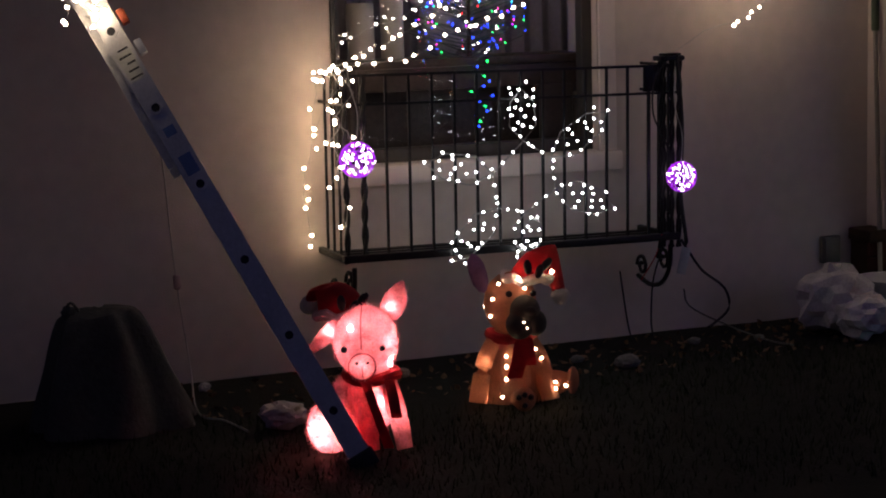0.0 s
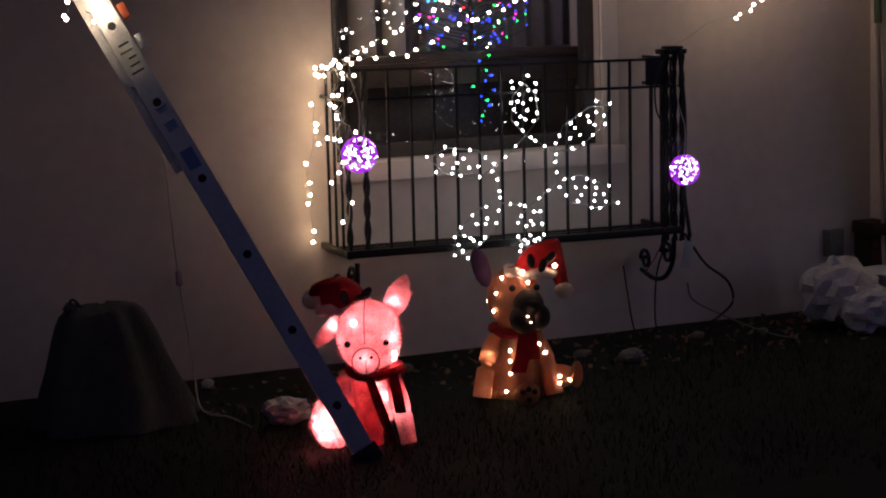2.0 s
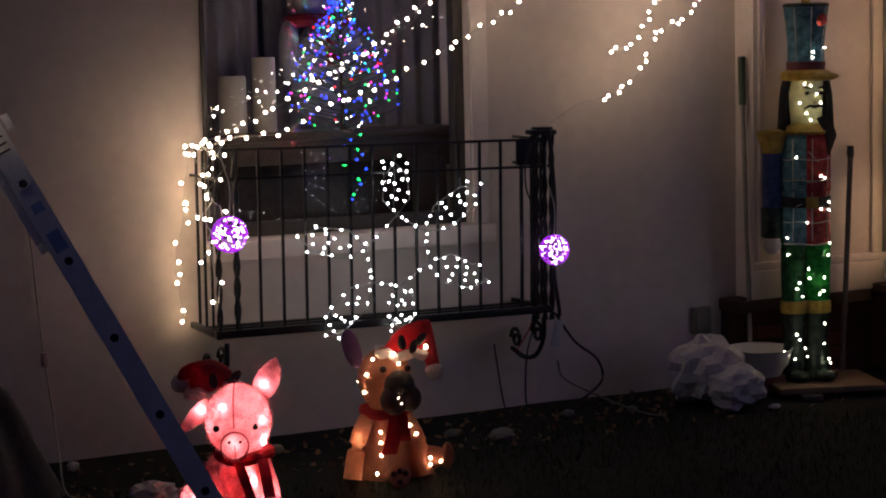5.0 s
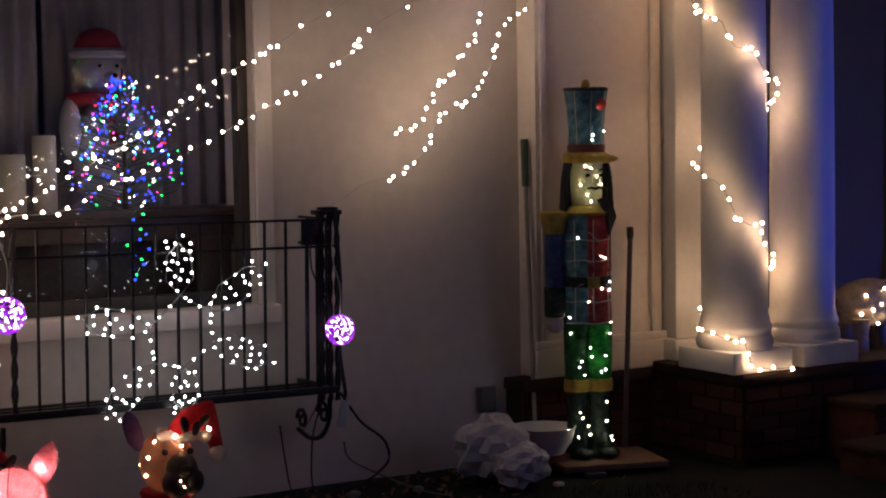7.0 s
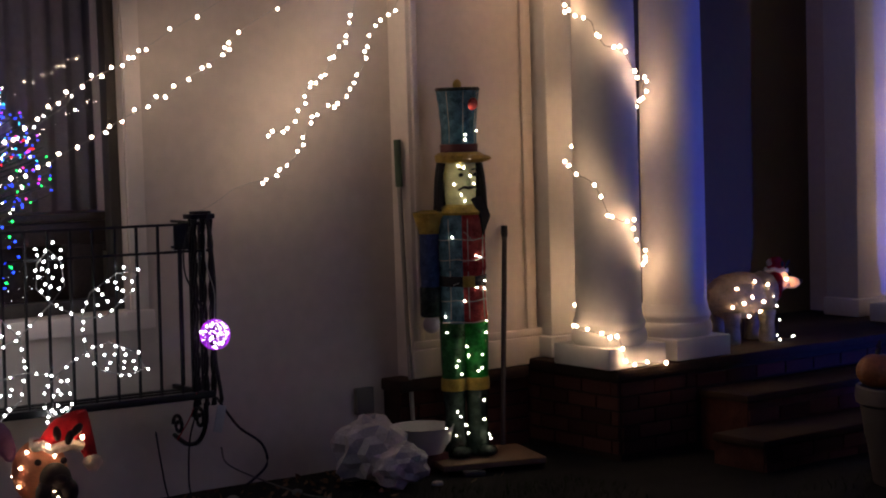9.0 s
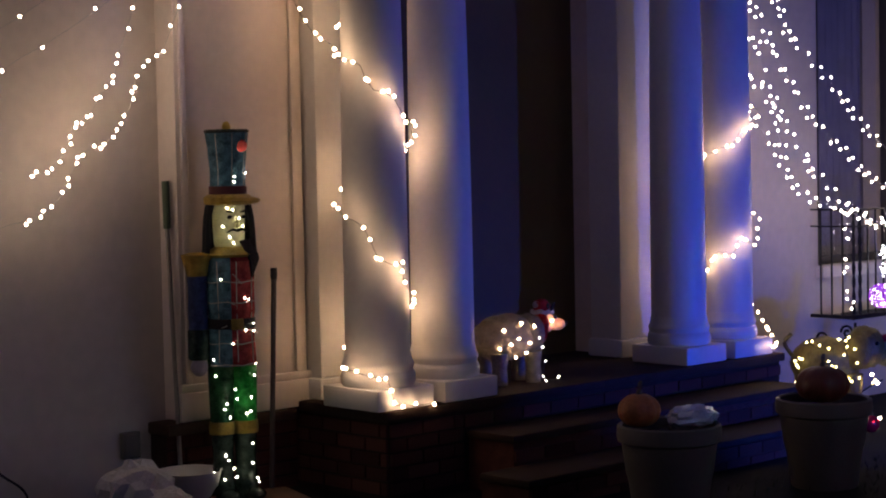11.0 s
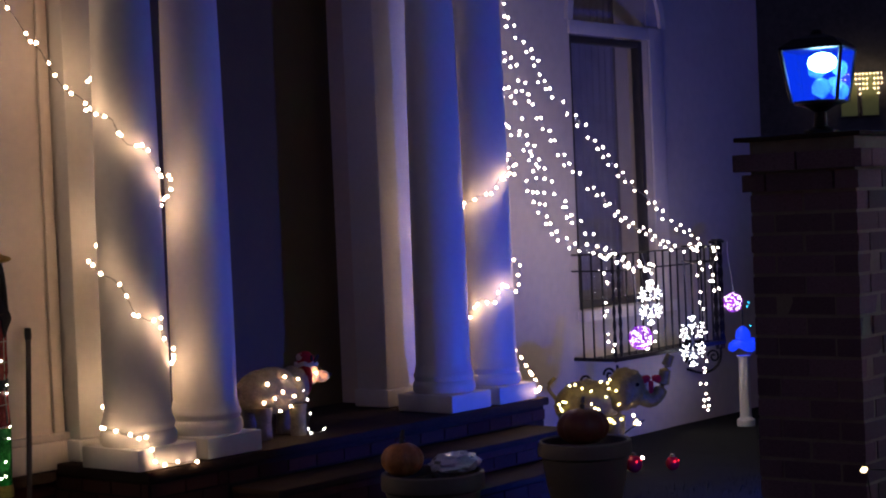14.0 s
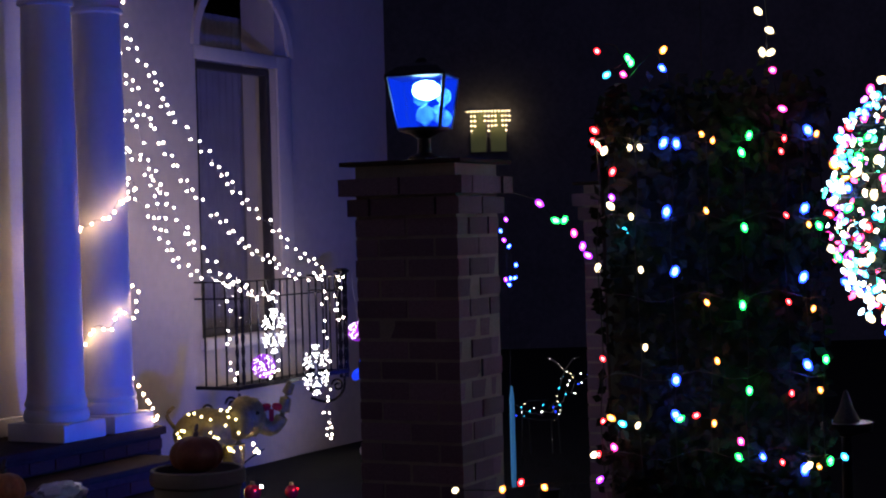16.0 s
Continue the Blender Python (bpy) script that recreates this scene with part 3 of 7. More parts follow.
G2 = "light strings round the porch columns"
light_string("warm white lights from the entry wall to the column", [(5.02, 6.80, 3.25), (5.18, 6.78, 2.98), (5.29, 6.74, 2.76), (5.375, 6.70, 2.57), (5.436, 6.65, 2.47), (5.47, 6.55, 2.31), (5.51, 6.45, 2.24), (5.50, 6.38, 2.17), (5.50, 6.25, 2.13), (5.57, 6.22, 2.02), (5.68, 6.20, 1.975), (5.76, 6.20, 1.87), (5.85, 6.24, 1.845), (5.87, 6.28, 1.757)], 0.072, ("column",), 0.014, wire=DARKWIRE, group=G2, seed=13)
light_string("warm white lights wound round the column middle", [(5.47, 6.40, 1.476), (5.47, 6.33, 1.40), (5.51, 6.24, 1.346), (5.57, 6.215, 1.216), (5.645, 6.20, 1.162), (5.72, 6.195, 1.17), (5.73, 6.20, 1.075), (5.80, 6.22, 1.014), (5.84, 6.25, 0.95)], 0.058, ("column",), 0.012, wire=DARKWIRE, group=G2, seed=14)
light_string("warm white lights lying round the column foot", [(5.487, 6.40, 0.66), (5.49, 6.31, 0.645), (5.53, 6.23, 0.625), (5.60, 6.19, 0.60), (5.62, 6.165, 0.50), (5.66, 6.155, 0.475), (5.86, 6.155, 0.462)], 0.062, ("column",), 0.010, wire=DARKWIRE, group=G2, seed=15)
for sd, run in ((17, [(5.87, 6.30, 1.74), (5.897, 6.42, 1.69), (5.85, 6.535, 1.64), (5.74, 6.577, 1.58), (5.64, 6.56, 1.54)]),
                (18, [(5.87, 6.30, 0.94), (5.897, 6.42, 0.90), (5.85, 6.535, 0.85), (5.74, 6.577, 0.78), (5.64, 6.56, 0.74)]),
                (19, [(5.80, 6.56, 2.42), (5.70, 6.57, 2.38), (5.64, 6.56, 2.34)])):
    light_string("warm white lights wound behind the near column", run, 0.036, ("column",), 0.006, wire=DARKWIRE, group=G2, seed=sd)
light_string("warm white lights round the far column top", [(8.35, 6.40, 1.64), (8.36, 6.31, 1.70), (8.42, 6.23, 1.725), (8.47, 6.20, 1.82), (8.56, 6.20, 1.82), (8.68, 6.23, 1.93), (8.78, 6.38, 1.99)], 0.06, ("column",), 0.014, wire=DARKWIRE, group=G2, seed=20)
light_string("warm white lights round the far column middle", [(8.37, 6.38, 0.99), (8.37, 6.31, 1.09), (8.42, 6.23, 1.075), (8.46, 6.205, 1.165), (8.58, 6.20, 1.135), (8.68, 6.225, 1.23), (8.78, 6.33, 1.32)], 0.06, ("column",), 0.014, wire=DARKWIRE, group=G2, seed=21)
light_string("warm white lights at the far column foot", [(8.745, 6.36, 0.79), (8.76, 6.30, 0.70), (8.775, 6.25, 0.60), (8.80, 6.20, 0.53), (8.70, 6.14, 0.475)], 0.045, ("column",), 0.02, group=G2, seed=22)
for sd, run in ((23, [(8.745, 6.42, 1.33), (8.68, 6.54, 1.42), (8.56, 6.577, 1.50), (8.44, 6.535, 1.57)]),
                (24, [(8.745, 6.42, 0.80), (8.68, 6.54, 0.86), (8.56, 6.577, 0.90), (8.44, 6.535, 0.95)])):
    light_string("warm white lights wound behind the far column", run, 0.036, ("column",), 0.006, wire=DARKWIRE, group=G2, seed=sd)

G3 = "light strings fanned to the far balcony"
FAN = [[(8.92, 3.12), (8.99, 2.89), (9.13, 2.74), (9.31, 2.60), (9.36, 2.47), (9.55, 2.35), (9.83, 2.16), (10.02, 2.01), (10.19, 1.90), (10.40, 1.77), (10.68, 1.63), (10.90, 1.49), (11.17, 1.40), (11.32, 1.29)],
       [(8.90, 3.0), (8.94, 2.65), (9.09, 2.54), (9.20, 2.36), (9.35, 2.21), (9.53, 2.03), (9.68, 1.88), (9.97, 1.72), (10.17, 1.59), (10.38, 1.48), (10.60, 1.42), (10.78, 1.35), (10.97, 1.29), (11.32, 1.29)],
       [(8.90, 2.62), (8.95, 2.39), (9.08, 2.36), (9.15, 2.14), (9.27, 1.99), (9.36, 1.88), (9.54, 1.69), (9.63, 1.58), (9.76, 1.50), (10.05, 1.32), (10.22, 1.25), (10.40, 1.18), (10.62, 1.17)],
       [(8.84, 2.05), (8.93, 1.99), (8.99, 1.92), (9.13, 1.81), (9.25, 1.68), (9.34, 1.59), (9.43, 1.49), (9.55, 1.41), (9.71, 1.35), (9.98, 1.32), (10.15, 1.26), (10.40, 1.20), (10.62, 1.17)],
       [(8.90, 2.45), (8.95, 2.19), (9.03, 2.13), (9.18, 2.03), (9.26, 1.92), (9.29, 1.79), (9.40, 1.66)]]
for i, f in enumerate(FAN):
    light_string("dense white light string from column to far balcony", at_y(6.5 + 0.004 * i, f), 0.058, ("fan",), 0.010, group=G3, seed=30 + i, zig=0.022, lead=[(8.722, 6.42, f[0][1] + 0.03)])
for i, f in enumerate([[(10.21, 1.29), (10.25, 1.15), (10.26, 0.97), (10.23, 0.82), (10.27, 0.66), (10.31, 0.60)], [(10.62, 1.17), (10.84, 1.16), (10.87, 1.08), (10.79, 0.94), (10.93, 0.75), (10.81, 0.61), (10.74, 0.58)],
                       [(11.45, 1.29), (11.56, 1.15), (11.51, 0.98), (11.56, 0.79), (11.57, 0.60), (11.58, 0.38), (11.50, 0.26), (11.60, 0.16), (11.53, 0.08), (11.60, 0.03)], [(11.45, 1.29), (11.8, 1.27), (11.75, 1.15), (11.72, 1.0), (11.8, 0.93)]]):
    light_string("white light string hanging down the far balcony", at_y(6.64, f), 0.066, ("fan",), 0.012, group=G3, seed=40 + i, zig=0.02, lead=[(10.40, 6.68, 1.27)] if i == 0 else ())


# ---- star of lights on the near balcony ----
def make_star(x, y, z):
    st = thing("star_light", "large six-armed star of white lights on the balcony rail", "light decoration", (x, y, z))
    arms = [(91, 0.16, 0.38), (34, 0.15, 0.47), (-20, 0.15, 0.44), (-88, 0.14, 0.33), (-137, 0.17, 0.48), (168, 0.15, 0.45)]
    frame_bm = bmesh.new()
    ring = []
    for ang, r0, r1 in arms:
        a = radians(ang)
        d, s = Vector((math.cos(a), 0, math.sin(a))), Vector((-math.sin(a), 0, math.cos(a)))
        half = 0.062
        outline = [d * r0, d * (r0 + 0.3 * (r1 - r0)) + s * half, d * (r0 + 0.75 * (r1 - r0)) + s * half * 0.85, d * r1, d * (r0 + 0.75 * (r1 - r0)) - s * half * 0.85, d * (r0 + 0.3 * (r1 - r0)) - s * half, d * r0]
        tube(frame_bm, outline, 0.003, 4)
        ring.append(d * r0)
        rng = random.Random(ang)
        for k in range(6):
            u = k / 5
            flat = ang in (91, -88)
            w = (0.018, 0.042, 0.054, 0.056, 0.052, 0.050 if flat else 0.0)[k]
            m = (2, 3, 4, 5, 4, 4 if flat else 1)[k]
            for j in range(m):
                q = 0 if m == 1 else (j / (m - 1) * 2 - 1)
                add_bulb(st, "star", d * (r0 + u * (r1 - r0) + rng.uniform(-0.014, 0.014) + 0.016 * (j % 2)) + s * (q * w + rng.uniform(-0.006, 0.006)))
    for a, b in zip(ring, ring[1:] + ring[:1]):
        for k in range(1, 3):
            add_bulb(st, "star", a.lerp(b, k / 3))
    tube(frame_bm, ring + ring[:1], 0.003, 4)
    part("wire_frame", frame_bm, WIRE, st)
    return st


make_star(2.90, 6.635, 0.81)


# ---- glowing orbs ----
ORBWIRE = glow("purple_orb_thread", (0.45, 0.02, 0.80), 0.42)


def make_orb(x, y, z, r, seed, label):
    rng = random.Random(seed)
    ob = thing("light_orb", label, "light ball", (x, y, z), group="purple light balls")
    bm = bmesh.new()
    for k in range(20):
        ax = Vector((rng.gauss(0, 1), rng.gauss(0, 1), rng.gauss(0, 1))).normalized()
        u = ax.orthogonal().normalized()
        v = ax.cross(u)
        off = ax * rng.uniform(-0.5, 0.5) * r
        rr = math.sqrt(r * r - off.length_squared)
        tube(bm, [off + (u * math.cos(t * 0.35) + v * math.sin(t * 0.35)) * rr for t in range(19)], 0.0016, 3)
    part("thread_shell", bm, ORBWIRE, ob, "purple glowing thread shell")
    for k in range(70):
        d = Vector((rng.gauss(0, 1), rng.gauss(0, 1), rng.gauss(0, 1))).normalized()
        add_bulb(ob, "orb", d * r * rng.uniform(0.75, 0.98))
    bm = bmesh.new()
    tube(bm, smooth_path([(0, 0, r), (0.01, 0.01, r + 0.12), (-0.02, 0.02, r + 0.25), (-0.01, 0.03, r + 0.40)], 10), 0.0025, 4)
    part("cord", bm, WIRE, ob)
    return ob


make_orb(2.150, 6.60, 0.94, 0.073, 1, "purple and white light ball hung on the near balcony")
make_orb(3.628, 6.60, 0.775, 0.066, 2, "purple and white light ball hung on the balcony newel")
make_orb(10.58, 6.58, 0.67, 0.085, 3, "purple and red light ball hung on the far balcony")
make_orb(11.96, 6.60, 0.83, 0.075, 4, "pink glowing light ball hung on the far balcony")


def make_snowflake(x, y, z, r, seed):
    st = thing("snowflake_light", "white snowflake light hanging from the far balcony", "light decoration", (x, y, z), group="snowflake lights")
    bm = bmesh.new()
    for k in range(6):
        a = radians(60 * k + 30)
        d = Vector((math.cos(a), 0, math.sin(a)))
        tube(bm, [Vector(), d * r], 0.004, 4)
        for q in (0.3, 0.45, 0.6, 0.78, 0.92):
            add_bulb(st, "star", d * r * q)
        for sgn in (-1, 1):
            e = Vector((math.cos(a + sgn * 0.9), 0, math.sin(a + sgn * 0.9)))
            for b0 in (0.45, 0.72):
                tube(bm, [d * r * b0, d * r * b0 + e * r * 0.3], 0.003, 4)
                for q in (0.14, 0.28):
                    add_bulb(st, "star", d * r * b0 + e * r * q)
    tube(bm, [(0, 0, r), (0, 0.03, r + 0.1), (0, 0.06, 1.27 - z)], 0.002, 4)
    part("wire_frame", bm, WIRE, st)
    return st


make_snowflake(10.76, 6.60, 0.91, 0.17, 1)
make_snowflake(11.33, 6.60, 0.58, 0.20, 2)


# ---- things in the near window ----
TABLEWOOD = material("dark_table_wood", (0.05, 0.035, 0.03), 0.35, vary=0.3, scale=6)
WAX = material("ivory_wax", (0.44, 0.40, 0.35), 0.5, vary=0.05, scale=8)
tb = thing("console_table", "dark wooden console table behind the window", "table", (2.9, 7.32, 0.2))
bm = bmesh.new()
box(bm, (-0.62, -0.14, 1.07), (0.62, 0.14, 1.11), 0.008)
part("tabletop", bm, TABLEWOOD, tb)
bm = bmesh.new()
box(bm, (-0.58, -0.12, 0.97), (0.58, -0.10, 1.07), 0.003)
part("apron", bm, TABLEWOOD, tb)
for lx in (-0.57, 0.57):
    for ly in (-0.11, 0.11):
        bm = bmesh.new()
        lathe(bm, [(0.018, 0), (0.022, 0.2), (0.03, 0.6), (0.02, 0.8), (0.03, 1.07)], 12, m=Matrix.Translation((lx, ly, 0)))
        part("leg", bm, TABLEWOOD, tb)
bm = bmesh.new()
box(bm, (-0.57, -0.10, 0.30), (0.57, 0.10, 0.33), 0.005)
part("shelf", bm, TABLEWOOD, tb)
# panel added to hide the curtain and keep the lower window dark
bm = bmesh.new()
box(bm, (-0.57, 0.105, 0.33), (0.57, 0.12, 1.069), 0.003)
part("back_panel", bm, TABLEWOOD, tb)
for cx, h, r in ((2.42, 0.25, 0.062), (2.57, 0.33, 0.052)):
    bm = bmesh.new()
    lathe(bm, [(r * 0.97, 0), (r, 0.01), (r, h - 0.008), (r * 0.93, h), (r * 0.6, h - 0.006)], 24)
    c = tagged(part("candle", bm, WAX), "thick unlit ivory pillar candle on the console table", "candle", group="candles")
    c.location = (cx, 7.32, 1.311)
    bm = bmesh.new()
    tube(bm, [(0, 0, h - 0.01), (0.002, 0, h + 0.012)], 0.002, 5)
    part("wick", bm, TABLEWOOD, c)
# high-backed dark chair partly hidden by the balcony
ch = thing("chair", "dark high-backed chair inside the window", "chair", (3.32, 7.22, 0.2))
bm = bmesh.new()
for k in range(14):
    a0, a1 = math.pi * k / 14, math.pi * (k + 1) / 14
    tube(bm, [(0.10 * math.cos(a0), 0, 0.93 + 0.16 * math.sin(a0)), (0.10 * math.cos(a1), 0, 0.93 + 0.16 * math.sin(a1))], 0.014, 6)
box(bm, (-0.085, -0.008, 0.62), (0.085, 0.008, 1.04), 0.004)
part("backrest", bm, TABLEWOOD, ch)
bm = bmesh.new()
box(bm, (-0.11, -0.02, 0.42), (0.11, 0.03, 0.62), 0.01)
part("seat", bm, TABLEWOOD, ch)
for lx in (-0.09, 0.09):
    bm = bmesh.new()
    box(bm, (lx - 0.012, -0.01, 0), (lx + 0.012, 0.012, 0.42), 0.003)
    part("leg", bm, TABLEWOOD, ch)


# toy bear: one plain mesh
PLUSHW = material("white_plush", (0.38, 0.37, 0.38), 0.95, vary=0.12, scale=20, bump=0.8, bump_scale=160)
PLUSHR = material("red_plush", (0.34, 0.02, 0.03), 0.9, vary=0.25, scale=18, bump=0.6, bump_scale=140)
DARKPLASTIC = material("black_plastic", (0.012, 0.011, 0.012), 0.25, vary=0.2, scale=20)
bm = bmesh.new()
ball(bm, (0, 0, 0.24), (0.125, 0.10, 0.24), 0, 3, noise_amp=0.06)
ball(bm, (0, -0.01, 0.60), (0.115, 0.095, 0.105), 0, 3, noise_amp=0.04)
ball(bm, (0.02, -0.10, 0.575), (0.045, 0.035, 0.033), 0, 2)
ball(bm, (0.025, -0.135, 0.59), 0.013, 2, 1)
for sx in (-1, 1):
    ball(bm, (0.04 * sx + 0.01, -0.098, 0.635), 0.010, 2, 1)
    ball(bm, (0.15 * sx, -0.03, 0.36), (0.05, 0.05, 0.14), 0, 2)
lathe(bm, [(0.115, 0.67), (0.128, 0.68), (0.128, 0.70), (0.115, 0.715)], 20, 0)
lathe(bm, [(0.105, 0.71), (0.10, 0.745), (0.075, 0.785), (0.03, 0.805)], 20, 1)
tube(bm, [(0.13 * math.cos(t * 0.42), -0.01 + 0.10 * math.sin(t * 0.42), 0.49) for t in range(16)], 0.03, 8, 1)
box(bm, (0.0, -0.125, 0.28), (0.07, -0.10, 0.48), 0.008, 1)
bear = tagged(part("toy_bear", bm, [PLUSHW, PLUSHR, DARKPLASTIC]), "white plush bear with red hat and scarf in the window", "toy bear")
bear.location = (2.86, 7.40, 1.311)

# small tree of coloured lights
NEEDLE = material("silver_tree_branch", (0.10, 0.13, 0.11), 0.5, vary=0.3, scale=20)
ct = thing("lit_tree", "small table tree covered in coloured lights", "light tree", (2.90, 7.22, 1.311))
bm = bmesh.new()
tube(bm, [(0, 0, 0), (0, 0, 0.62)], 0.012, 8, taper=0.004)
part("trunk", bm, TABLEWOOD, ct)
rng = random.Random(5)
bm = bmesh.new()
for k in range(150):
    u = rng.random() ** 0.8
    z = -0.02 + 0.56 * u
    r = 0.05 + 0.31 * (1 - u) ** 0.75 * min(1, 0.62 + 1.6 * u)
    a = rng.uniform(0, 2 * math.pi)
    tip = Vector((r * math.cos(a), 0.45 * r * math.sin(a), z + 0.05))
    tube(bm, [Vector((0, 0, z - 0.03)), tip * 0.5 + Vector((0, 0, z * 0.5 - 0.02)), tip], 0.0035, 4, taper=0.0015)
    for q in range(2):
        p = tip * rng.uniform(0.55, 1.0) + Vector((0, -0.01, 0))
        p.z = tip.z - rng.uniform(0, 0.03)
        add_bulb(ct, rng.choice(["tiny blue"] * 7 + ["tiny white"] * 2 + ["tiny green", "tiny red", "tiny aqua", "tiny violet", "tiny pink"]), p).scale = (0.78, 0.78, 0.78)
for k in range(14):
    add_bulb(ct, "tiny blue" if k % 3 else "tiny green", Vector((rng.uniform(-0.05, 0.06), -0.12, -0.02 - 0.022 * k)))
part("branches", bm, NEEDLE, ct)


# ---- lit fabric figures: each one plain mesh ----
def fabric(name, colour, thin=0.55, rough=0.8, bump_scale=220, vary=0.2):
    """Thin cloth that lets the light of bulbs behind it through."""
    m = material(name, colour, rough, vary=vary, scale=25, bump=0.8, bump_scale=bump_scale)
    nt = m.node_tree
    n, l = nt.nodes, nt.links
    b = n["Principled BSDF"]
    tr = n.new("ShaderNodeBsdfTranslucent")
    src = b.inputs["Base Color"].links[0].from_socket
    l.new(src, tr.inputs[0])
    mix = n.new("ShaderNodeMixShader")
    mix.inputs[0].default_value = thin
    l.new(b.outputs[0], mix.inputs[1])
    l.new(tr.outputs[0], mix.inputs[2])
    l.new(mix.outputs[0], n["Material Output"].inputs[0])
    return m


PINK = fabric("pink_tinsel_cloth", (0.90, 0.31, 0.33), 0.62, vary=0.5)
TAN = fabric("tan_cloth", (0.54, 0.25, 0.165), 0.5)
BLACKCLOTH = material("black_velvet", (0.02, 0.012, 0.012), 0.75, vary=0.3, scale=20)
REDCLOTH = fabric("red_felt", (0.45, 0.015, 0.025), 0.35)
WHITEFUR = fabric("white_fur", (0.80, 0.74, 0.70), 0.4)
PURPLECLOTH = fabric("purple_cloth", (0.30, 0.14, 0.30), 0.3)
FIGBULB = glow("figure_bulb", (1.0, 0.66, 0.40), 34.0)
PIGBULB = glow("pig_bulb", (1.0, 0.52, 0.52), 66.0)


def fuzz(bm, mat, count, length, seed=1):
    """Loose tinsel threads standing off the cloth, in the same mesh."""
    rng = random.Random(seed)
    bm.normal_update()
    faces = [f for f in bm.faces if f.material_index == mat]
    area = [f.calc_area() for f in faces]
    for f in rng.choices(faces, area, k=count):
        w = [rng.random() for _ in f.verts]
        c = sum((v.co * q for v, q in zip(f.verts, w)), Vector()) / sum(w)
        n = (f.normal + Vector((rng.gauss(0, 1), rng.gauss(0, 1), rng.gauss(0, 1))) * 0.55).normalized()
        side = n.orthogonal().normalized() * 0.0011
        l = length * rng.uniform(0.4, 1.2)
        bm.faces.new([bm.verts.new(q) for q in (c - side, c + side, c + n * l)]).material_index = mat


def place(ob, x, y, z, turn):
    ob.matrix_basis = pose(x, y, z, 0, 0, turn)
    return ob


def turned(x, y, z):
    return Euler((radians(x), radians(y), radians(z))).to_matrix().to_4x4()


def make_pig():
    bm = bmesh.new()
    # 0 cloth, 1 bulb, 2 black, 3 dark pink seam
    ball(bm, (0.0, 0.09, 0.13), (0.11, 0.12, 0.13), 0, 3, noise_amp=0.04)
    ball(bm, (0.045, -0.02, 0.19), (0.088, 0.08, 0.14), 0, 3)
    ball(bm, (-0.105, 0.0, 0.085), (0.082, 0.10, 0.10), 0, 3, noise_amp=0.04)
    ball(bm, (0.03, -0.03, 0.392), (0.115, 0.105, 0.13), 0, 3, noise_amp=0.03)
    snout = Matrix.Translation((0.008, -0.125, 0.328)) @ turned(90, 0, 0)
    lathe(bm, [(0.047, 0), (0.044, 0.03), (0.030, 0.036)], 20, 0, snout)
    lathe(bm, [(0.050, 0.026), (0.050, 0.031), (0.045, 0.032), (0.045, 0.026)], 20, 3, snout, cap=False)
    for sx in (-1, 1):
        ball(bm, (sx * 0.019 + 0.008, -0.163, 0.343), 0.0065, 2, 1)
        ball(bm, (sx * 0.066 + 0.015, -0.118, 0.384), 0.0125, 2, 2)
    tube(bm, [(0.008, -0.163, 0.332), (0.008, -0.164, 0.290)], 0.0018, 4, 3)
    tube(bm, smooth_path([(0.02, -0.05, 0.527), (0.01, -0.115, 0.48), (0.008, -0.137, 0.42), (0.008, -0.138, 0.385)], 10), 0.0022, 4, 3)
    # upright ear and drooping ear
    lathe(bm, [(0.020, -0.07), (0.040, -0.03), (0.044, 0.01), (0.030, 0.055), (0.006, 0.09)], 14, 0, Matrix.Translation((0.135, 0.0, 0.515)) @ turned(0, 24, 0) @ Matrix.Diagonal((1, 0.5, 1, 1)))
    lathe(bm, [(0.012, -0.08), (0.026, -0.03), (0.030, 0.02), (0.020, 0.07)], 14, 0, Matrix.Translation((-0.105, 0.0, 0.415)) @ turned(0, 47, 0) @ Matrix.Diagonal((1, 0.5, 1, 1)))
    # front legs down to the grass
    tube(bm, smooth_path([(0.095, -0.05, 0.24), (0.13, -0.085, 0.14), (0.15, -0.115, 0.02)], 8), 0.042, 12, 0, taper=0.028)
    tube(bm, smooth_path([(0.0, -0.05, 0.24), (0.02, -0.09, 0.14), (0.035, -0.12, 0.02)], 8), 0.042, 12, 0, taper=0.028)
    for p in ((0.125, -0.012, 0.51), (0.11, -0.06, 0.315), (0.0, -0.06, 0.45), (0.08, -0.05, 0.44), (-0.045, -0.05, 0.38), (0.10, -0.09, 0.40), (-0.10, -0.06, 0.085), (-0.12, -0.05, 0.11), (-0.15, 0.0, 0.06),
              (-0.025, -0.105, 0.455), (0.108, -0.085, 0.34), (0.03, -0.083, 0.235), (0.075, -0.083, 0.19), (-0.16, -0.045, 0.085), (-0.135, -0.07, 0.055), (-0.125, -0.075, 0.12), (0.05, -0.05, 0.2), (0.02, -0.05, 0.24), (0.06, -0.06, 0.11), (-0.09, 0, 0.43), (0.008, -0.138, 0.335), (0.13, -0.085, 0.14), (0.0, 0.05, 0.12)):
        ball(bm, p, 0.011, 1, 1)
    fuzz(bm, 0, 11000, 0.019)
    ob = part("pig_figure", bm, [PINK, PIGBULB, DARKPLASTIC, material("dark_pink_seam", (0.25, 0.03, 0.04), 0.8)])
    return tagged(place(ob, 1.83, 5.70, 0.0, -15), "glowing pink tinsel pig figure sitting on the grass", "light figure", "lit garden figures")


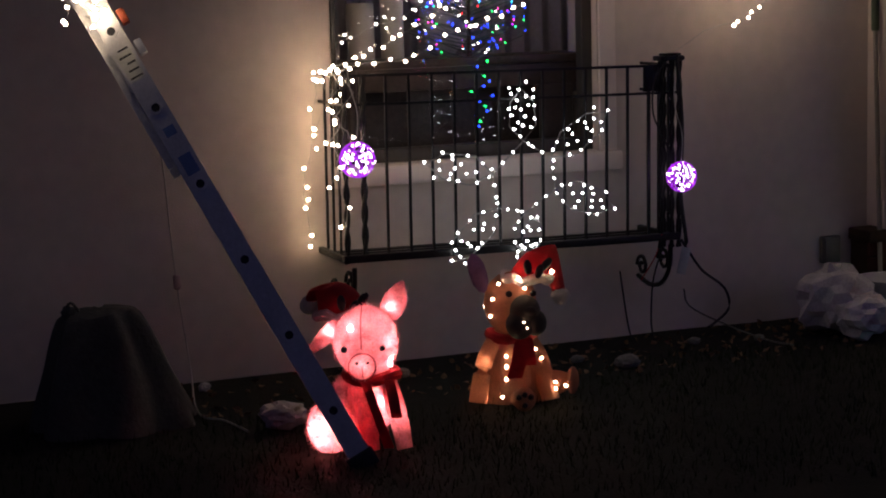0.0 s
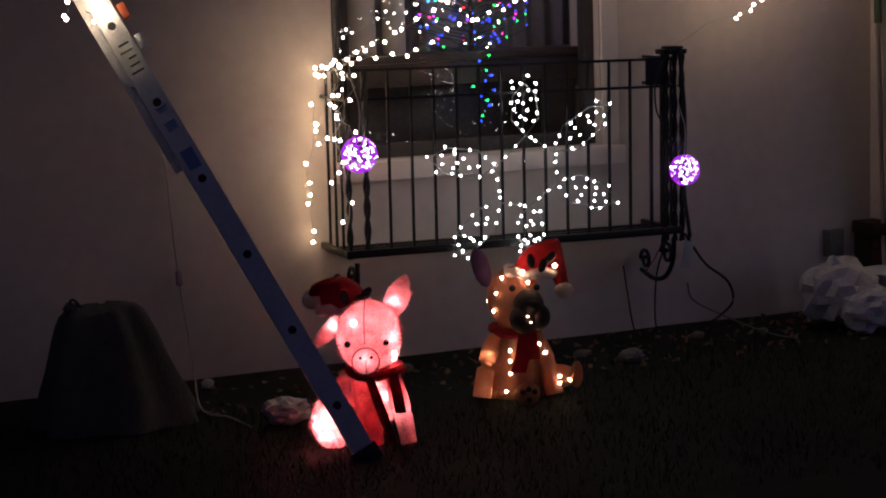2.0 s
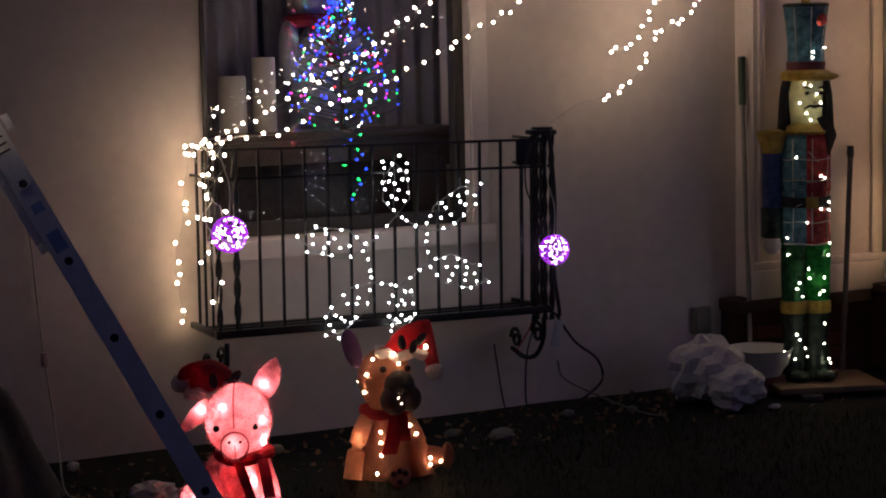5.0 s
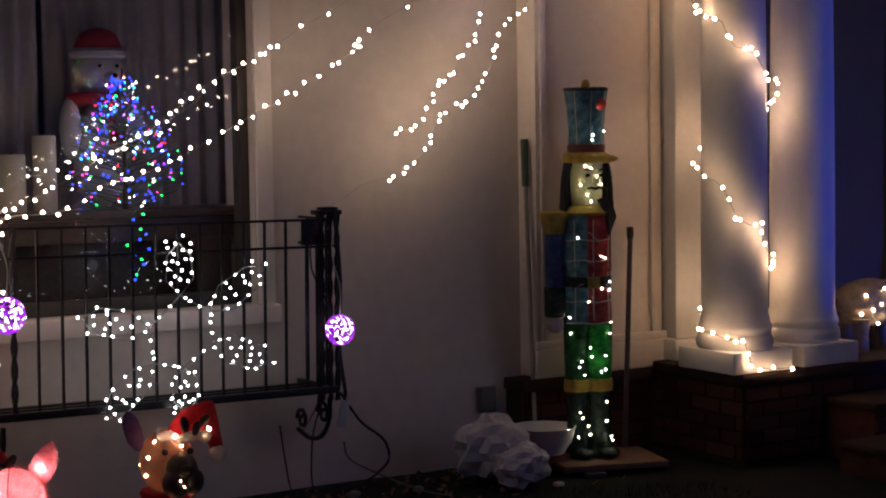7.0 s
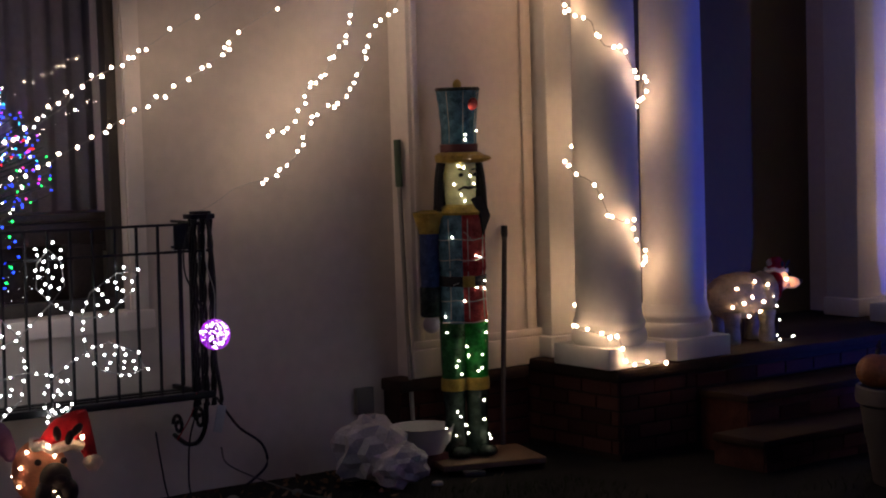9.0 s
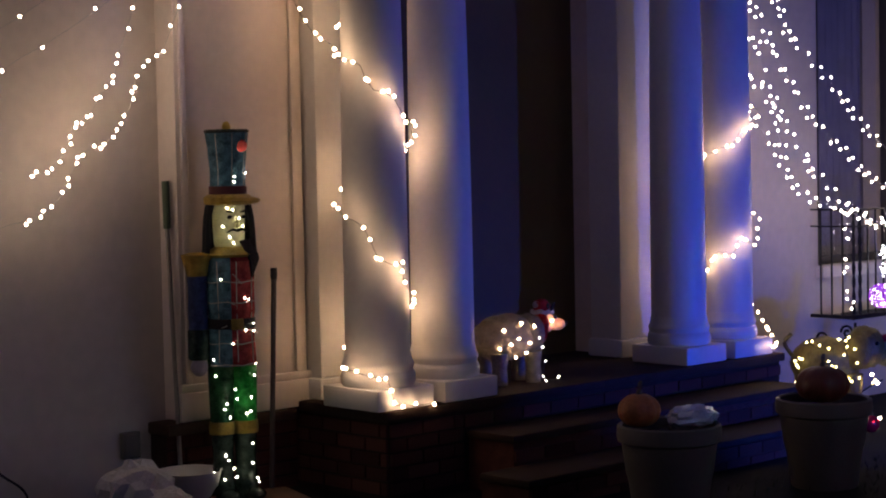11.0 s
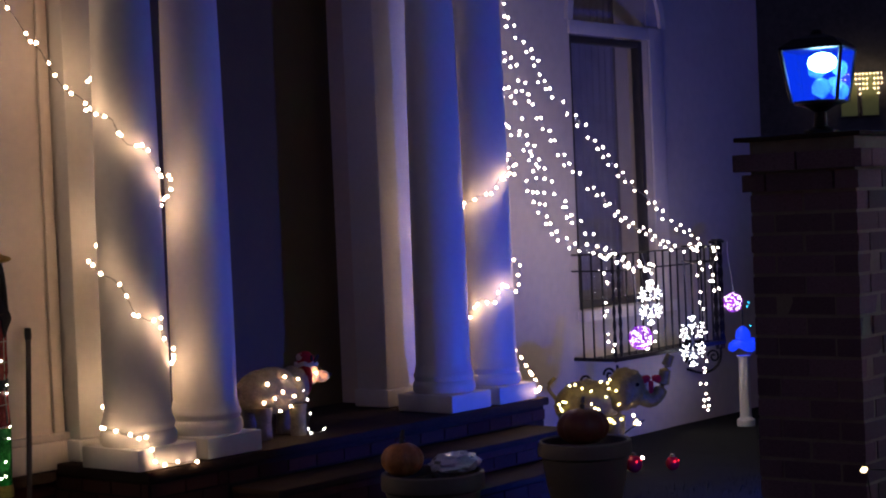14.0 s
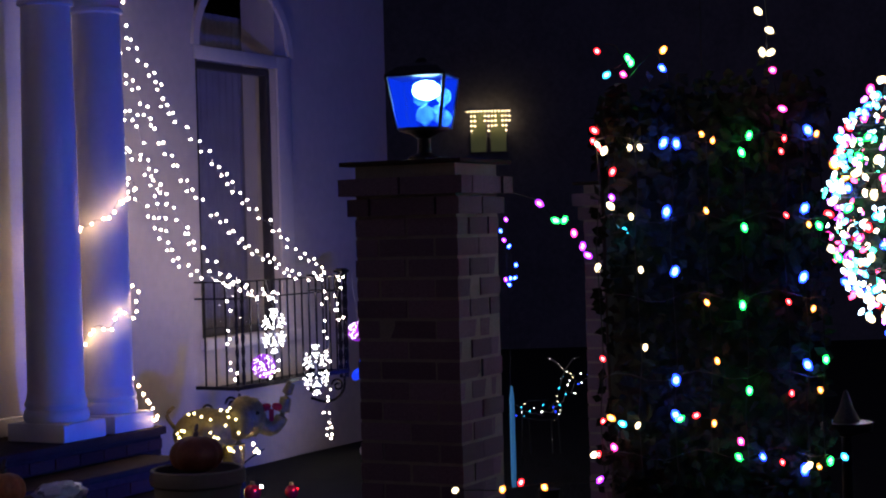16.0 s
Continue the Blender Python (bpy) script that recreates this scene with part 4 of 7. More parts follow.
def make_dog():
    bm = bmesh.new()
    # 0 tan, 1 bulb, 2 black, 3 purple ear, 4 light belly
    lathe(bm, [(0.118, 0.0), (0.125, 0.05), (0.112, 0.14), (0.092, 0.22), (0.070, 0.275), (0.05, 0.30)], 24, 0, Matrix.Diagonal((1, 0.85, 1, 1)))
    lathe(bm, [(0.070, 0.03), (0.076, 0.09), (0.066, 0.17), (0.045, 0.25)], 18, 0, Matrix.Translation((0.0, -0.058, 0)) @ Matrix.Diagonal((1, 0.8, 1, 1)))
    for sx in (-1, 1):
        tube(bm, smooth_path([(sx * 0.055, -0.03, 0.265), (sx * 0.105, -0.05, 0.18), (sx * 0.128, -0.07, 0.09), (sx * 0.142, -0.09, 0.015)], 9), 0.033, 12, 0, taper=0.036)
    ball(bm, (0, -0.01, 0.39), (0.105, 0.095, 0.125), 0, 3, noise_amp=0.03)
    for c, r in (((0.048, -0.105, 0.375), (0.060, 0.075, 0.062)), ((0.025, -0.125, 0.325), (0.055, 0.062, 0.058)), ((0.085, -0.12, 0.330), (0.045, 0.055, 0.052)), ((0.060, -0.172, 0.385), (0.026, 0.016, 0.018))):
        ball(bm, c, r, 2, 3)
    # two tiny glowing dots stand in for glints on the black muzzle
    for p in ((0.035, -0.186, 0.345), (0.048, -0.186, 0.322)):
        ball(bm, p, 0.0035, 1, 1)
    for sx in (-1, 1):
        ball(bm, (sx * 0.047 + 0.035, -0.095, 0.44), 0.0135, 2, 2)
    ball(bm, (-0.125, -0.03, 0.515), (0.036, 0.016, 0.082), 3, 2, turned(0, -16, 0))
    # hind legs stretched forward and out
    ball(bm, (0.15, -0.05, 0.075), (0.095, 0.055, 0.05), 0, 2, turned(0, -8, -25))
    ball(bm, (0.232, -0.07, 0.085), (0.022, 0.05, 0.055), 0, 2, turned(0, 0, -25))
    ball(bm, (0.03, -0.13, 0.035), (0.05, 0.08, 0.036), 0, 2)
    ball(bm, (0.03, -0.19, 0.045), (0.045, 0.028, 0.048), 0, 2)
    for dx, dz in ((0, 0.03), (-0.025, 0.065), (0, 0.075), (0.025, 0.065)):
        ball(bm, (0.03 + dx * 0.9, -0.214, dz * 0.9), 0.013, 2, 1)
    for p in ((-0.05, -0.085, 0.48), (0.02, -0.095, 0.49), (-0.075, -0.08, 0.42), (-0.085, -0.07, 0.35), (0.05, -0.09, 0.46), (-0.11, -0.075, 0.18), (-0.115, -0.07, 0.15),
              (-0.03, -0.115, 0.2), (-0.03, -0.12, 0.16), (-0.03, -0.115, 0.11), (0.11, -0.085, 0.18), (0.085, -0.1, 0.22), (-0.11, -0.085, 0.03), (0.16, -0.115, 0.09), (0.16, -0.12, 0.065), (0.2, -0.115, 0.075),
              (0.105, -0.04, 0.10), (-0.105, -0.04, 0.10), (0.15, -0.05, 0.075), (-0.05, -0.14, 0.045), (-0.1, 0.0, 0.38), (0.0, -0.02, 0.42), (0.0, 0.0, 0.15)):
        ball(bm, p, 0.0066, 1, 1)
    fuzz(bm, 0, 1200, 0.005)
    ob = part("dog_figure", bm, [TAN, FIGBULB, BLACKCLOTH, PURPLECLOTH])
    return tagged(place(ob, 2.60, 6.12, 0.0, -18), "glowing tan dog figure with black muzzle on the grass", "light figure", "lit garden figures")


def make_hat(label, x, y, z, turn, lean, tip, glow_in):
    """A floppy red hat with a white fur band and bobble; holly leaves lie on the band."""
    h = thing("santa_hat", label, "hat", (x, y, z), turn, group="red hats")
    bm = bmesh.new()
    pts = smooth_path([(0, 0, 0), (lean * 0.25, 0, 0.07), (lean * 0.7, 0.0, 0.10), tip], 12)
    rings = 14
    prev = None
    for k, p in enumerate(pts):
        r = 0.088 * (1 - k / (len(pts) + 1.5)) ** 0.8
        ring = [bm.verts.new(p + Vector((r * math.cos(2 * math.pi * j / rings), r * 0.9 * math.sin(2 * math.pi * j / rings), 0.25 * r * math.cos(2 * math.pi * j / rings)))) for j in range(rings)]
        if prev:
            for j in range(rings):
                bm.faces.new((prev[j], prev[(j + 1) % rings], ring[(j + 1) % rings], ring[j]))
        prev = ring
    bm.faces.new(prev)
    part("crown", bm, REDCLOTH, h)
    bm = bmesh.new()
    tube(bm, [(0.092 * math.cos(t * 0.4), 0.085 * math.sin(t * 0.4), 0.01 * math.sin(t * 2.1)) for t in range(17)], 0.020, 8)
    part("fur_band", bm, WHITEFUR, h, "white fur band")
    bm = bmesh.new()
    ball(bm, tip, 0.036, 0, 2, noise_amp=0.2)
    part("bobble", bm, WHITEFUR, h, "white fur bobble")
    for a, q in ((-70, 0.0), (-95, 0.02), (-50, 0.025)):
        bm = bmesh.new()
        ball(bm, (0.105 * math.cos(radians(a)), 0.105 * math.sin(radians(a)), 0.035 + q), (0.030, 0.010, 0.016), 0, 2, turned(0, a, 0))
        part("holly_leaf", bm, BLACKCLOTH, h, "dark holly leaf")
    if glow_in:
        # the first three bulbs are added inside the crown to brighten its cloth
        for q in ((0.0, 0.0, 0.05), (0.05, 0.0, 0.07), (-0.02, -0.03, 0.03), (-0.045, -0.108, 0.012), (0.085, -0.085, 0.03)):
            add_bulb(h, "warm", q)
    return h


def make_scarf(label, x, y, z, turn, r, ends):
    s = thing("scarf", label, "scarf", (x, y, z), turn, group="red scarves")
    bm = bmesh.new()
    tube(bm, [(r * math.cos(t * 0.4), r * 0.85 * math.sin(t * 0.4), 0.008 * math.sin(t)) for t in range(17)], 0.022, 8)
    part("neck_loop", bm, REDCLOTH, s)
    for x0, x1, w, fall in ends:
        bm = bmesh.new()
        rows = [[bm.verts.new((x0 + (x1 - x0) * (k / 8) + dx * w, -r * 0.87 - 0.012 - 0.05 * math.sin(k / 8 * 2.4) + dy, -fall * k / 8)) for dx, dy in ((-1, 0), (1, 0), (1, 0.008), (-1, 0.008))] for k in range(9)]
        for a, b in zip(rows, rows[1:]):
            for j in range(4):
                bm.faces.new((a[j], a[(j + 1) % 4], b[(j + 1) % 4], b[j]))
        bm.faces.new(rows[-1])
        part("scarf_end", bm, REDCLOTH, s)
    return s


make_pig()
make_dog()
make_hat("dark red hat with holly on the pig figure", 1.815, 5.80, 0.475, -15, -0.10, (-0.12, 0.03, 0.03), False)
make_hat("bright red hat with white fur on the dog figure", 2.655, 6.07, 0.495, -18, 0.10, (0.125, -0.03, -0.075), True)
make_scarf("dark red scarf round the pig figure's neck", 1.87, 5.665, 0.268, -15, 0.088, ((-0.03, 0.045, 0.017, 0.235), (0.055, 0.075, 0.019, 0.13)))
make_scarf("dark red scarf round the dog figure's neck", 2.60, 6.11, 0.265, -18, 0.088, ((0.035, -0.005, 0.030, 0.15), (0.05, 0.06, 0.022, 0.10)))


# ---- ladder ----
ALU = material("dull_aluminium", (0.62, 0.64, 0.62), 0.42, metal=0.75, vary=0.12, scale=10, bump=0.1, bump_scale=60)
STICKER = material("blue_label", (0.12, 0.20, 0.42), 0.5, vary=0.1, scale=10)
PAPER = material("white_label", (0.55, 0.58, 0.52), 0.6, vary=0.1, scale=10)
ORANGE = material("orange_latch_plastic", (0.45, 0.09, 0.03), 0.5, vary=0.15, scale=10)
RUBBER = material("black_rubber", (0.02, 0.02, 0.022), 0.7, vary=0.2, scale=20)


def make_ladder():
    foot = Vector((1.772, 5.47, 0.0))
    up = Vector((-0.75, 0.50, 1.60)).normalized()
    across = Vector((0.155, 0.988, 0)).normalized()
    across = (across - up * across.dot(up)).normalized()
    face = up.cross(across).normalized()
    lad = thing("extension_ladder", "aluminium extension ladder leaning against the house", "ladder", foot)
    basis = Matrix((face, across, up)).transposed().to_4x4()
    # local: x across the rail's width, y along the rungs, z up the rail
    top = 3.9
    for y, lab in ((0.0, "rail"), (0.40, "rail")):
        bm = bmesh.new()
        prism(bm, [(-0.039, y - 0.003), (0.039, y - 0.003), (0.039, y + 0.046), (0.034, y + 0.046), (0.034, y + 0.003), (-0.034, y + 0.003), (-0.034, y + 0.046), (-0.039, y + 0.046)], 0.04, top)
        bmesh.ops.transform(bm, matrix=basis, verts=bm.verts)
        part("rail", bm, ALU, lad, smooth=False)
        bm = bmesh.new()
        prism(bm, [(0.0, y + 0.05), (0.068, y + 0.05), (0.068, y + 0.075), (0.062, y + 0.075), (0.062, y + 0.056), (0.006, y + 0.056), (0.006, y + 0.075), (0.0, y + 0.075)], 1.22, top + 0.6)
        bmesh.ops.transform(bm, matrix=basis, verts=bm.verts)
        part("fly_rail", bm, ALU, lad, smooth=False)
        bm = bmesh.new()
        box(bm, (-0.05, y - 0.02, -0.01), (0.05, y + 0.04, 0.05), 0.006, m=basis)
        part("foot", bm, RUBBER, lad, "black rubber ladder foot")
    for k in range(13):
        z = 0.22 + 0.30 * k
        # base rungs are black, standing in for the dark inside of hollow ends
        bm = bmesh.new()
        lathe(bm, [(0.016, -0.006), (0.016, 0.406)], 14, m=basis @ Matrix.Translation((0, 0, z)) @ turned(-90, 0, 0))
        rung = part("rung", bm, RUBBER, lad)
        bm = bmesh.new()
        lathe(bm, [(0.023, 0.004), (0.023, 0.009), (0.015, 0.009), (0.015, 0.004)], 18, m=basis @ Matrix.Translation((0, 0, z)) @ turned(90, 0, 0), cap=False)
        part("ferrule", bm, ALU, rung)
        if k > 3:
            bm = bmesh.new()
            lathe(bm, [(0.015, 0.03), (0.015, 0.37)], 12, m=basis @ Matrix.Translation((0.034, 0, z + 0.1)) @ turned(-90, 0, 0))
            part("rung", bm, ALU, lad)
    for lo, hi, mat, nm in (((-0.022, -0.0045, 1.31), (0.018, -0.0032, 1.345), STICKER, "sticker"), ((-0.024, -0.0045, 1.16), (0.022, -0.0032, 1.235), STICKER, "sticker"),
                            ((-0.026, -0.0045, 1.53), (0.030, -0.0032, 1.64), PAPER, "sticker")):
        bm = bmesh.new()
        box(bm, lo, hi, m=basis)
        st = part(nm, bm, mat, lad, "printed label on the rail", smooth=False)
        if mat is PAPER:
            for q in range(5):
                bm = bmesh.new()
                box(bm, (-0.022, -0.0052, 1.54 + 0.026 * q), (0.024 - 0.008 * (q % 3), -0.0046, 1.547 + 0.026 * q), m=basis)
                part("text_bar", bm, RUBBER, st, smooth=False)
    for z in (1.60, 1.72):
        bm = bmesh.new()
        box(bm, (-0.074, -0.012, z), (-0.046, 0.028, z + 0.055), 0.004, m=basis)
        part("rung_lock", bm, ORANGE if z > 1.7 else ALU, lad)
    return lad


make_ladder()
light_string("white lights tangled round the ladder top", [(0.905, 5.88, 1.52), (0.915, 5.88, 1.60), (0.975, 5.86, 1.585), (1.03, 5.87, 1.575), (0.98, 5.87, 1.66), (0.92, 5.92, 1.72), (0.9, 5.95, 1.9), (0.85, 6.0, 2.1), (0.75, 6.1, 2.4)], 0.05, ("white",), 0.025, seed=51)
# extra string, added in front so the upper rail catches more light
light_string("white lights added to brighten the ladder rail", [(0.93, 5.84, 1.78), (0.99, 5.84, 1.70), (0.96, 5.83, 1.62), (1.02, 5.83, 1.56), (0.98, 5.84, 1.50)], 0.05, ("white",), 0.02, seed=52, lead=[(0.92, 5.95, 1.74)])

# ---- covered shrub, litter and wires by the wall ----
COVER = material("dark_fabric_cover", (0.050, 0.054, 0.050), 0.95, vary=0.25, scale=4, bump=0.4, bump_scale=60)
bm = bmesh.new()
n, rows = 48, 14
grid = []
for j in range(rows + 1):
    u = j / rows
    row = []
    for k in range(n):
        a = 2 * math.pi * k / n
        top = min(1.0, u / 0.25)
        down = max(0.0, (u - 0.25) / 0.75)
        r = 0.02 + 0.12 * top ** 0.7 + 0.155 * down ** 0.9 + (0.012 + 0.02 * u) * math.sin(a * 7 + 2 * noise.noise(Vector((math.cos(a), math.sin(a), u)))) * min(1, u * 3)
        row.append(bm.verts.new((r * math.cos(a) * 1.02 - 0.04 * (1 - down), r * 0.8 * math.sin(a), 0.46 - 0.02 * top - 0.44 * down + 0.02 * noise.noise(Vector((a, u * 3, 0))))))
    grid.append(row)
for a, b in zip(grid, grid[1:]):
    for k in range(n):
        bm.faces.new((a[k], b[k], b[(k + 1) % n], a[(k + 1) % n]))
bm.faces.new(grid[0])
bmesh.ops.recalc_face_normals(bm, faces=bm.faces)
cv = tagged(part("shrub_cover", bm, COVER), "dark draped cloth cover over a low shrub", "plant cover")
cv.location = (1.10, 6.45, 0.0)
bm = bmesh.new()
ball(bm, (-0.16, 0, 0.455), (0.03, 0.02, 0.022), 0, 2, noise_amp=0.4)
tube(bm, smooth_path([(-0.17, 0, 0.46), (-0.15, -0.01, 0.49), (-0.12, 0, 0.455)], 6), 0.006, 5)
part("tie_knot", bm, COVER, cv)

CRUMPLE = material("crumpled_white_plastic", (0.48, 0.45, 0.42), 0.45, vary=0.2, scale=10, bump=0.5, bump_scale=24)


def crumple(name, label, cat, at, size, seed, mat=CRUMPLE, amp=0.35, group=""):
    bm = bmesh.new()
    ball(bm, (0, 0, 0), 1.0, 0, 3)
    for v in bm.verts:
        d = v.co.copy()
        k = 1 + amp * noise.turbulence(d * 1.7 + Vector((seed, seed * 2, 0)), 3, True) - amp * 0.5 - 0.26 * abs(noise.noise(d * 2.6 + Vector((seed, 0, 0)))) + 0.16 * abs(noise.noise(d * 5.5 + Vector((0, seed, 0)))) + 0.05
        v.co = Vector((d.x * size[0], d.y * size[1], max(-0.9, d.z) * size[2])) * k
    lo = min(v.co.z for v in bm.verts)
    for v in bm.verts:
        v.co.z -= lo
    ob = tagged(part(name, bm, mat, smooth=False), label, cat, group)
    ob.location = at
    return ob


crumple("plastic_sheet", "crumpled white plastic sheet heaped by the wall", "plastic sheet", (4.41, 6.60, 0.0), (0.18, 0.15, 0.165), 3, amp=0.5)
crumple("plastic_sheet", "crumpled white plastic sheet slumped on the ground", "plastic sheet", (4.46, 6.43, 0.0), (0.14, 0.10, 0.10), 8, amp=0.5)
crumple("plastic_wrap", "clear crumpled plastic wrap behind the pig figure", "plastic wrap", (1.66, 6.10, 0.0), (0.09, 0.08, 0.05), 5, amp=0.6)
crumple("paper_scrap", "small white paper scrap on the bare earth", "litter", (1.53, 6.83, 0.0), (0.025, 0.02, 0.022), 6, group="scraps")
crumple("paper_scrap", "small white paper scrap on the bare earth", "litter", (1.40, 6.83, 0.0), (0.02, 0.02, 0.012), 7, group="scraps")
crumple("paper_scrap", "small dull paper scrap on the bare earth", "litter", (4.62, 6.36, 0.0), (0.03, 0.02, 0.012), 9, group="scraps")
STONEGREY = material("grey_stone", (0.16, 0.15, 0.13), 0.85, vary=0.25, scale=14, bump=0.5)
for x, y, r, sd in ((3.26, 6.42, 0.055, 11), (3.12, 6.62, 0.03, 12), (2.35, 6.72, 0.035, 13), (3.75, 6.72, 0.03, 14), (4.05, 6.66, 0.025, 15)):
    crumple("garden_stone", "rough grey stone lying on bare earth", "stone", (x, y, -0.005), (r, r * 0.8, r * 0.6), sd, STONEGREY, 0.25, "garden stones")

BOWLM = material("white_plastic_tub", (0.55, 0.52, 0.48), 0.45, vary=0.06, scale=10)
bm = bmesh.new()
lathe(bm, [(0.10, 0), (0.135, 0.06), (0.15, 0.125), (0.158, 0.128), (0.152, 0.12), (0.135, 0.05), (0.1, 0.012)], 28)
tb2 = tagged(part("tub", bm, BOWLM), "white plastic tub behind the nutcracker figure", "tub")
tb2.location = (4.78, 6.70, 0.09)
bm = bmesh.new()
box(bm, (-0.10, -0.08, 0), (0.10, 0.08, 0.089), 0.006)
bx = tagged(part("brick_block", bm, BRICK), "dark brick block under the white tub", "block")
bx.location = (4.78, 6.70, 0)

PLATE = material("grey_box_paint", (0.12, 0.115, 0.10), 0.6, vary=0.1, scale=10)
ob_ = thing("outlet_box", "grey weatherproof outlet box on the house wall", "outlet box", (4.66, WY, 0.32))
bm = bmesh.new()
box(bm, (-0.05, -0.035, -0.065), (0.05, -0.001, 0.065), 0.006)
part("body", bm, PLATE, ob_)
bm = bmesh.new()
box(bm, (-0.042, -0.043, -0.055), (0.042, -0.036, 0.055), 0.004)
part("cover", bm, PLATE, ob_)


def cable(label, pts, r=0.004, mat=RUBBER, n=24, name="cable", cat="cable"):
    base = Vector(pts[0])
    bm = bmesh.new()
    tube(bm, [p - base for p in smooth_path(pts, n)], r, 6)
    ob = tagged(part(name, bm, mat), label, cat, "cables")
    ob.location = base
    return ob


cable("white lamp cord hanging down the wall to the ground", [(1.43, 7.02, 1.05), (1.446, 7.01, 0.888), (1.458, 7.01, 0.676), (1.474, 7.01, 0.44), (1.495, 7.01, 0.244), (1.50, 6.93, 0.05), (1.44, 6.62, 0.008), (1.42, 6.38, 0.008), (1.48, 6.30, 0.008), (1.52, 6.09, 0.008)], 0.0035, WAX)
bm = bmesh.new()
box(bm, (-0.014, -0.02, -0.03), (0.014, 0.008, 0.03), 0.006)
pl = tagged(part("plug", bm, fabric("pink_clear_plug", (0.55, 0.40, 0.42), 0.4)), "pale translucent plug joint on the hanging cord", "plug")
pl.location = (1.474, 7.004, 0.44)
cable("black cable drooping from the balcony bracket", [(3.50, 6.95, 0.32), (3.51, 6.93, 0.18), (3.53, 6.92, 0.04), (3.55, 6.90, 0.006)])
cable("black cable hanging from the balcony newel", [(3.62, 6.72, 0.50), (3.62, 6.85, 0.3), (3.63, 6.9, 0.1), (3.64, 6.9, 0.006)])
cable("black cable looping from the balcony to the ground", [(3.68, 6.70, 0.48), (3.76, 6.76, 0.40), (3.88, 6.86, 0.30), (4.03, 6.93, 0.20), (4.06, 6.94, 0.10), (3.98, 6.93, 0.04), (3.93, 6.9, 0.03)], 0.006)
cable("grey cable trailing across the earth", [(3.80, 6.90, 0.22), (3.82, 6.88, 0.14), (3.95, 6.80, 0.06), (4.05, 6.6, 0.01), (4.10, 6.45, 0.008)], 0.004, PLATE)
cable("bunched black wires down the balcony newel", [(3.64, 6.655, 1.30), (3.66, 6.65, 1.0), (3.65, 6.65, 0.7), (3.68, 6.66, 0.5), (3.70, 6.70, 0.46)], 0.009)
cable("black wires looped over the rail end", [(3.60, 6.65, 1.29), (3.53, 6.65, 1.20), (3.52, 6.65, 1.05), (3.58, 6.65, 0.92), (3.62, 6.655, 0.8)], 0.004)
cable("thin red wire hanging from the balcony end", [(3.56, 6.66, 0.52), (3.55, 6.70, 0.42), (3.53, 6.80, 0.30)], 0.0025, REDCLOTH)
bm = bmesh.new()
box(bm, (-0.022, -0.002, -0.06), (0.022, 0.002, 0.06), 0.001)
tg = tagged(part("paper_tag", bm, PAPER), "pale paper tag hanging from the balcony wires", "tag")
tg.matrix_basis = pose(3.685, 6.69, 0.388, 0, 14, 0)

POLEG = material("green_plastic_grip", (0.06, 0.09, 0.05), 0.5, vary=0.2, scale=12)
POLEM = material("dull_pole_metal", (0.34, 0.31, 0.27), 0.45, metal=0.4, vary=0.15, scale=12)
po = thing("garden_pole", "long garden pole with green grip against the wall", "pole", (4.835, 6.86, 0.0))
bm = bmesh.new()
tube(bm, [(0, -0.02, 0), (0.01, 0.06, 1.36)], 0.011, 8)
part("shaft", bm, POLEM, po)
bm = bmesh.new()
tube(bm, [(0.01, 0.06, 1.36), (0.012, 0.07, 1.59)], 0.019, 10)
part("grip", bm, POLEG, po, "green plastic grip")
po = thing("broom_stick", "dark wooden stick leaning against the entry wall", "stick", (5.285, 6.72, 0.0))
bm = bmesh.new()
tube(bm, [(0, 0, 0), (0.15, 0.13, 1.12)], 0.013, 8)
part("shaft", bm, DARKWOOD, po)
bm = bmesh.new()
lathe(bm, [(0.015, 0), (0.018, 0.02), (0.016, 0.06)], 10, m=Matrix.Translation((0.147, 0.128, 1.08)))
part("end_cap", bm, RUBBER, po)


# ---- nutcracker figure: one plain mesh ----
NBLUE = fabric("blue_foil_cloth", (0.10, 0.21, 0.29), 0.55, 0.22, 45, 0.7)
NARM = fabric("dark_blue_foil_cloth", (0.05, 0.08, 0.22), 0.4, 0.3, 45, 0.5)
NRED = fabric("red_foil_cloth", (0.36, 0.05, 0.05), 0.55, 0.25, 45, 0.6)
NGREEN = fabric("green_foil_cloth", (0.02, 0.26, 0.04), 0.5, 0.25, 45, 0.7)
NGOLD = fabric("gold_trim_cloth", (0.46, 0.31, 0.06), 0.35, 0.3, 60, 0.4)
NFACE = fabric("cream_face_cloth", (0.62, 0.58, 0.36), 0.5, 0.6, 90)
NDARK = fabric("dark_boot_foil", (0.03, 0.045, 0.035), 0.35, 0.18, 40, 0.7)
NHAIR = material("black_wig_hair", (0.008, 0.007, 0.008), 0.8, vary=0.3, scale=40, bump=1.0, bump_scale=120)
NUTBULB = glow("nutcracker_bulb", (1.0, 0.95, 0.70), 26.0)


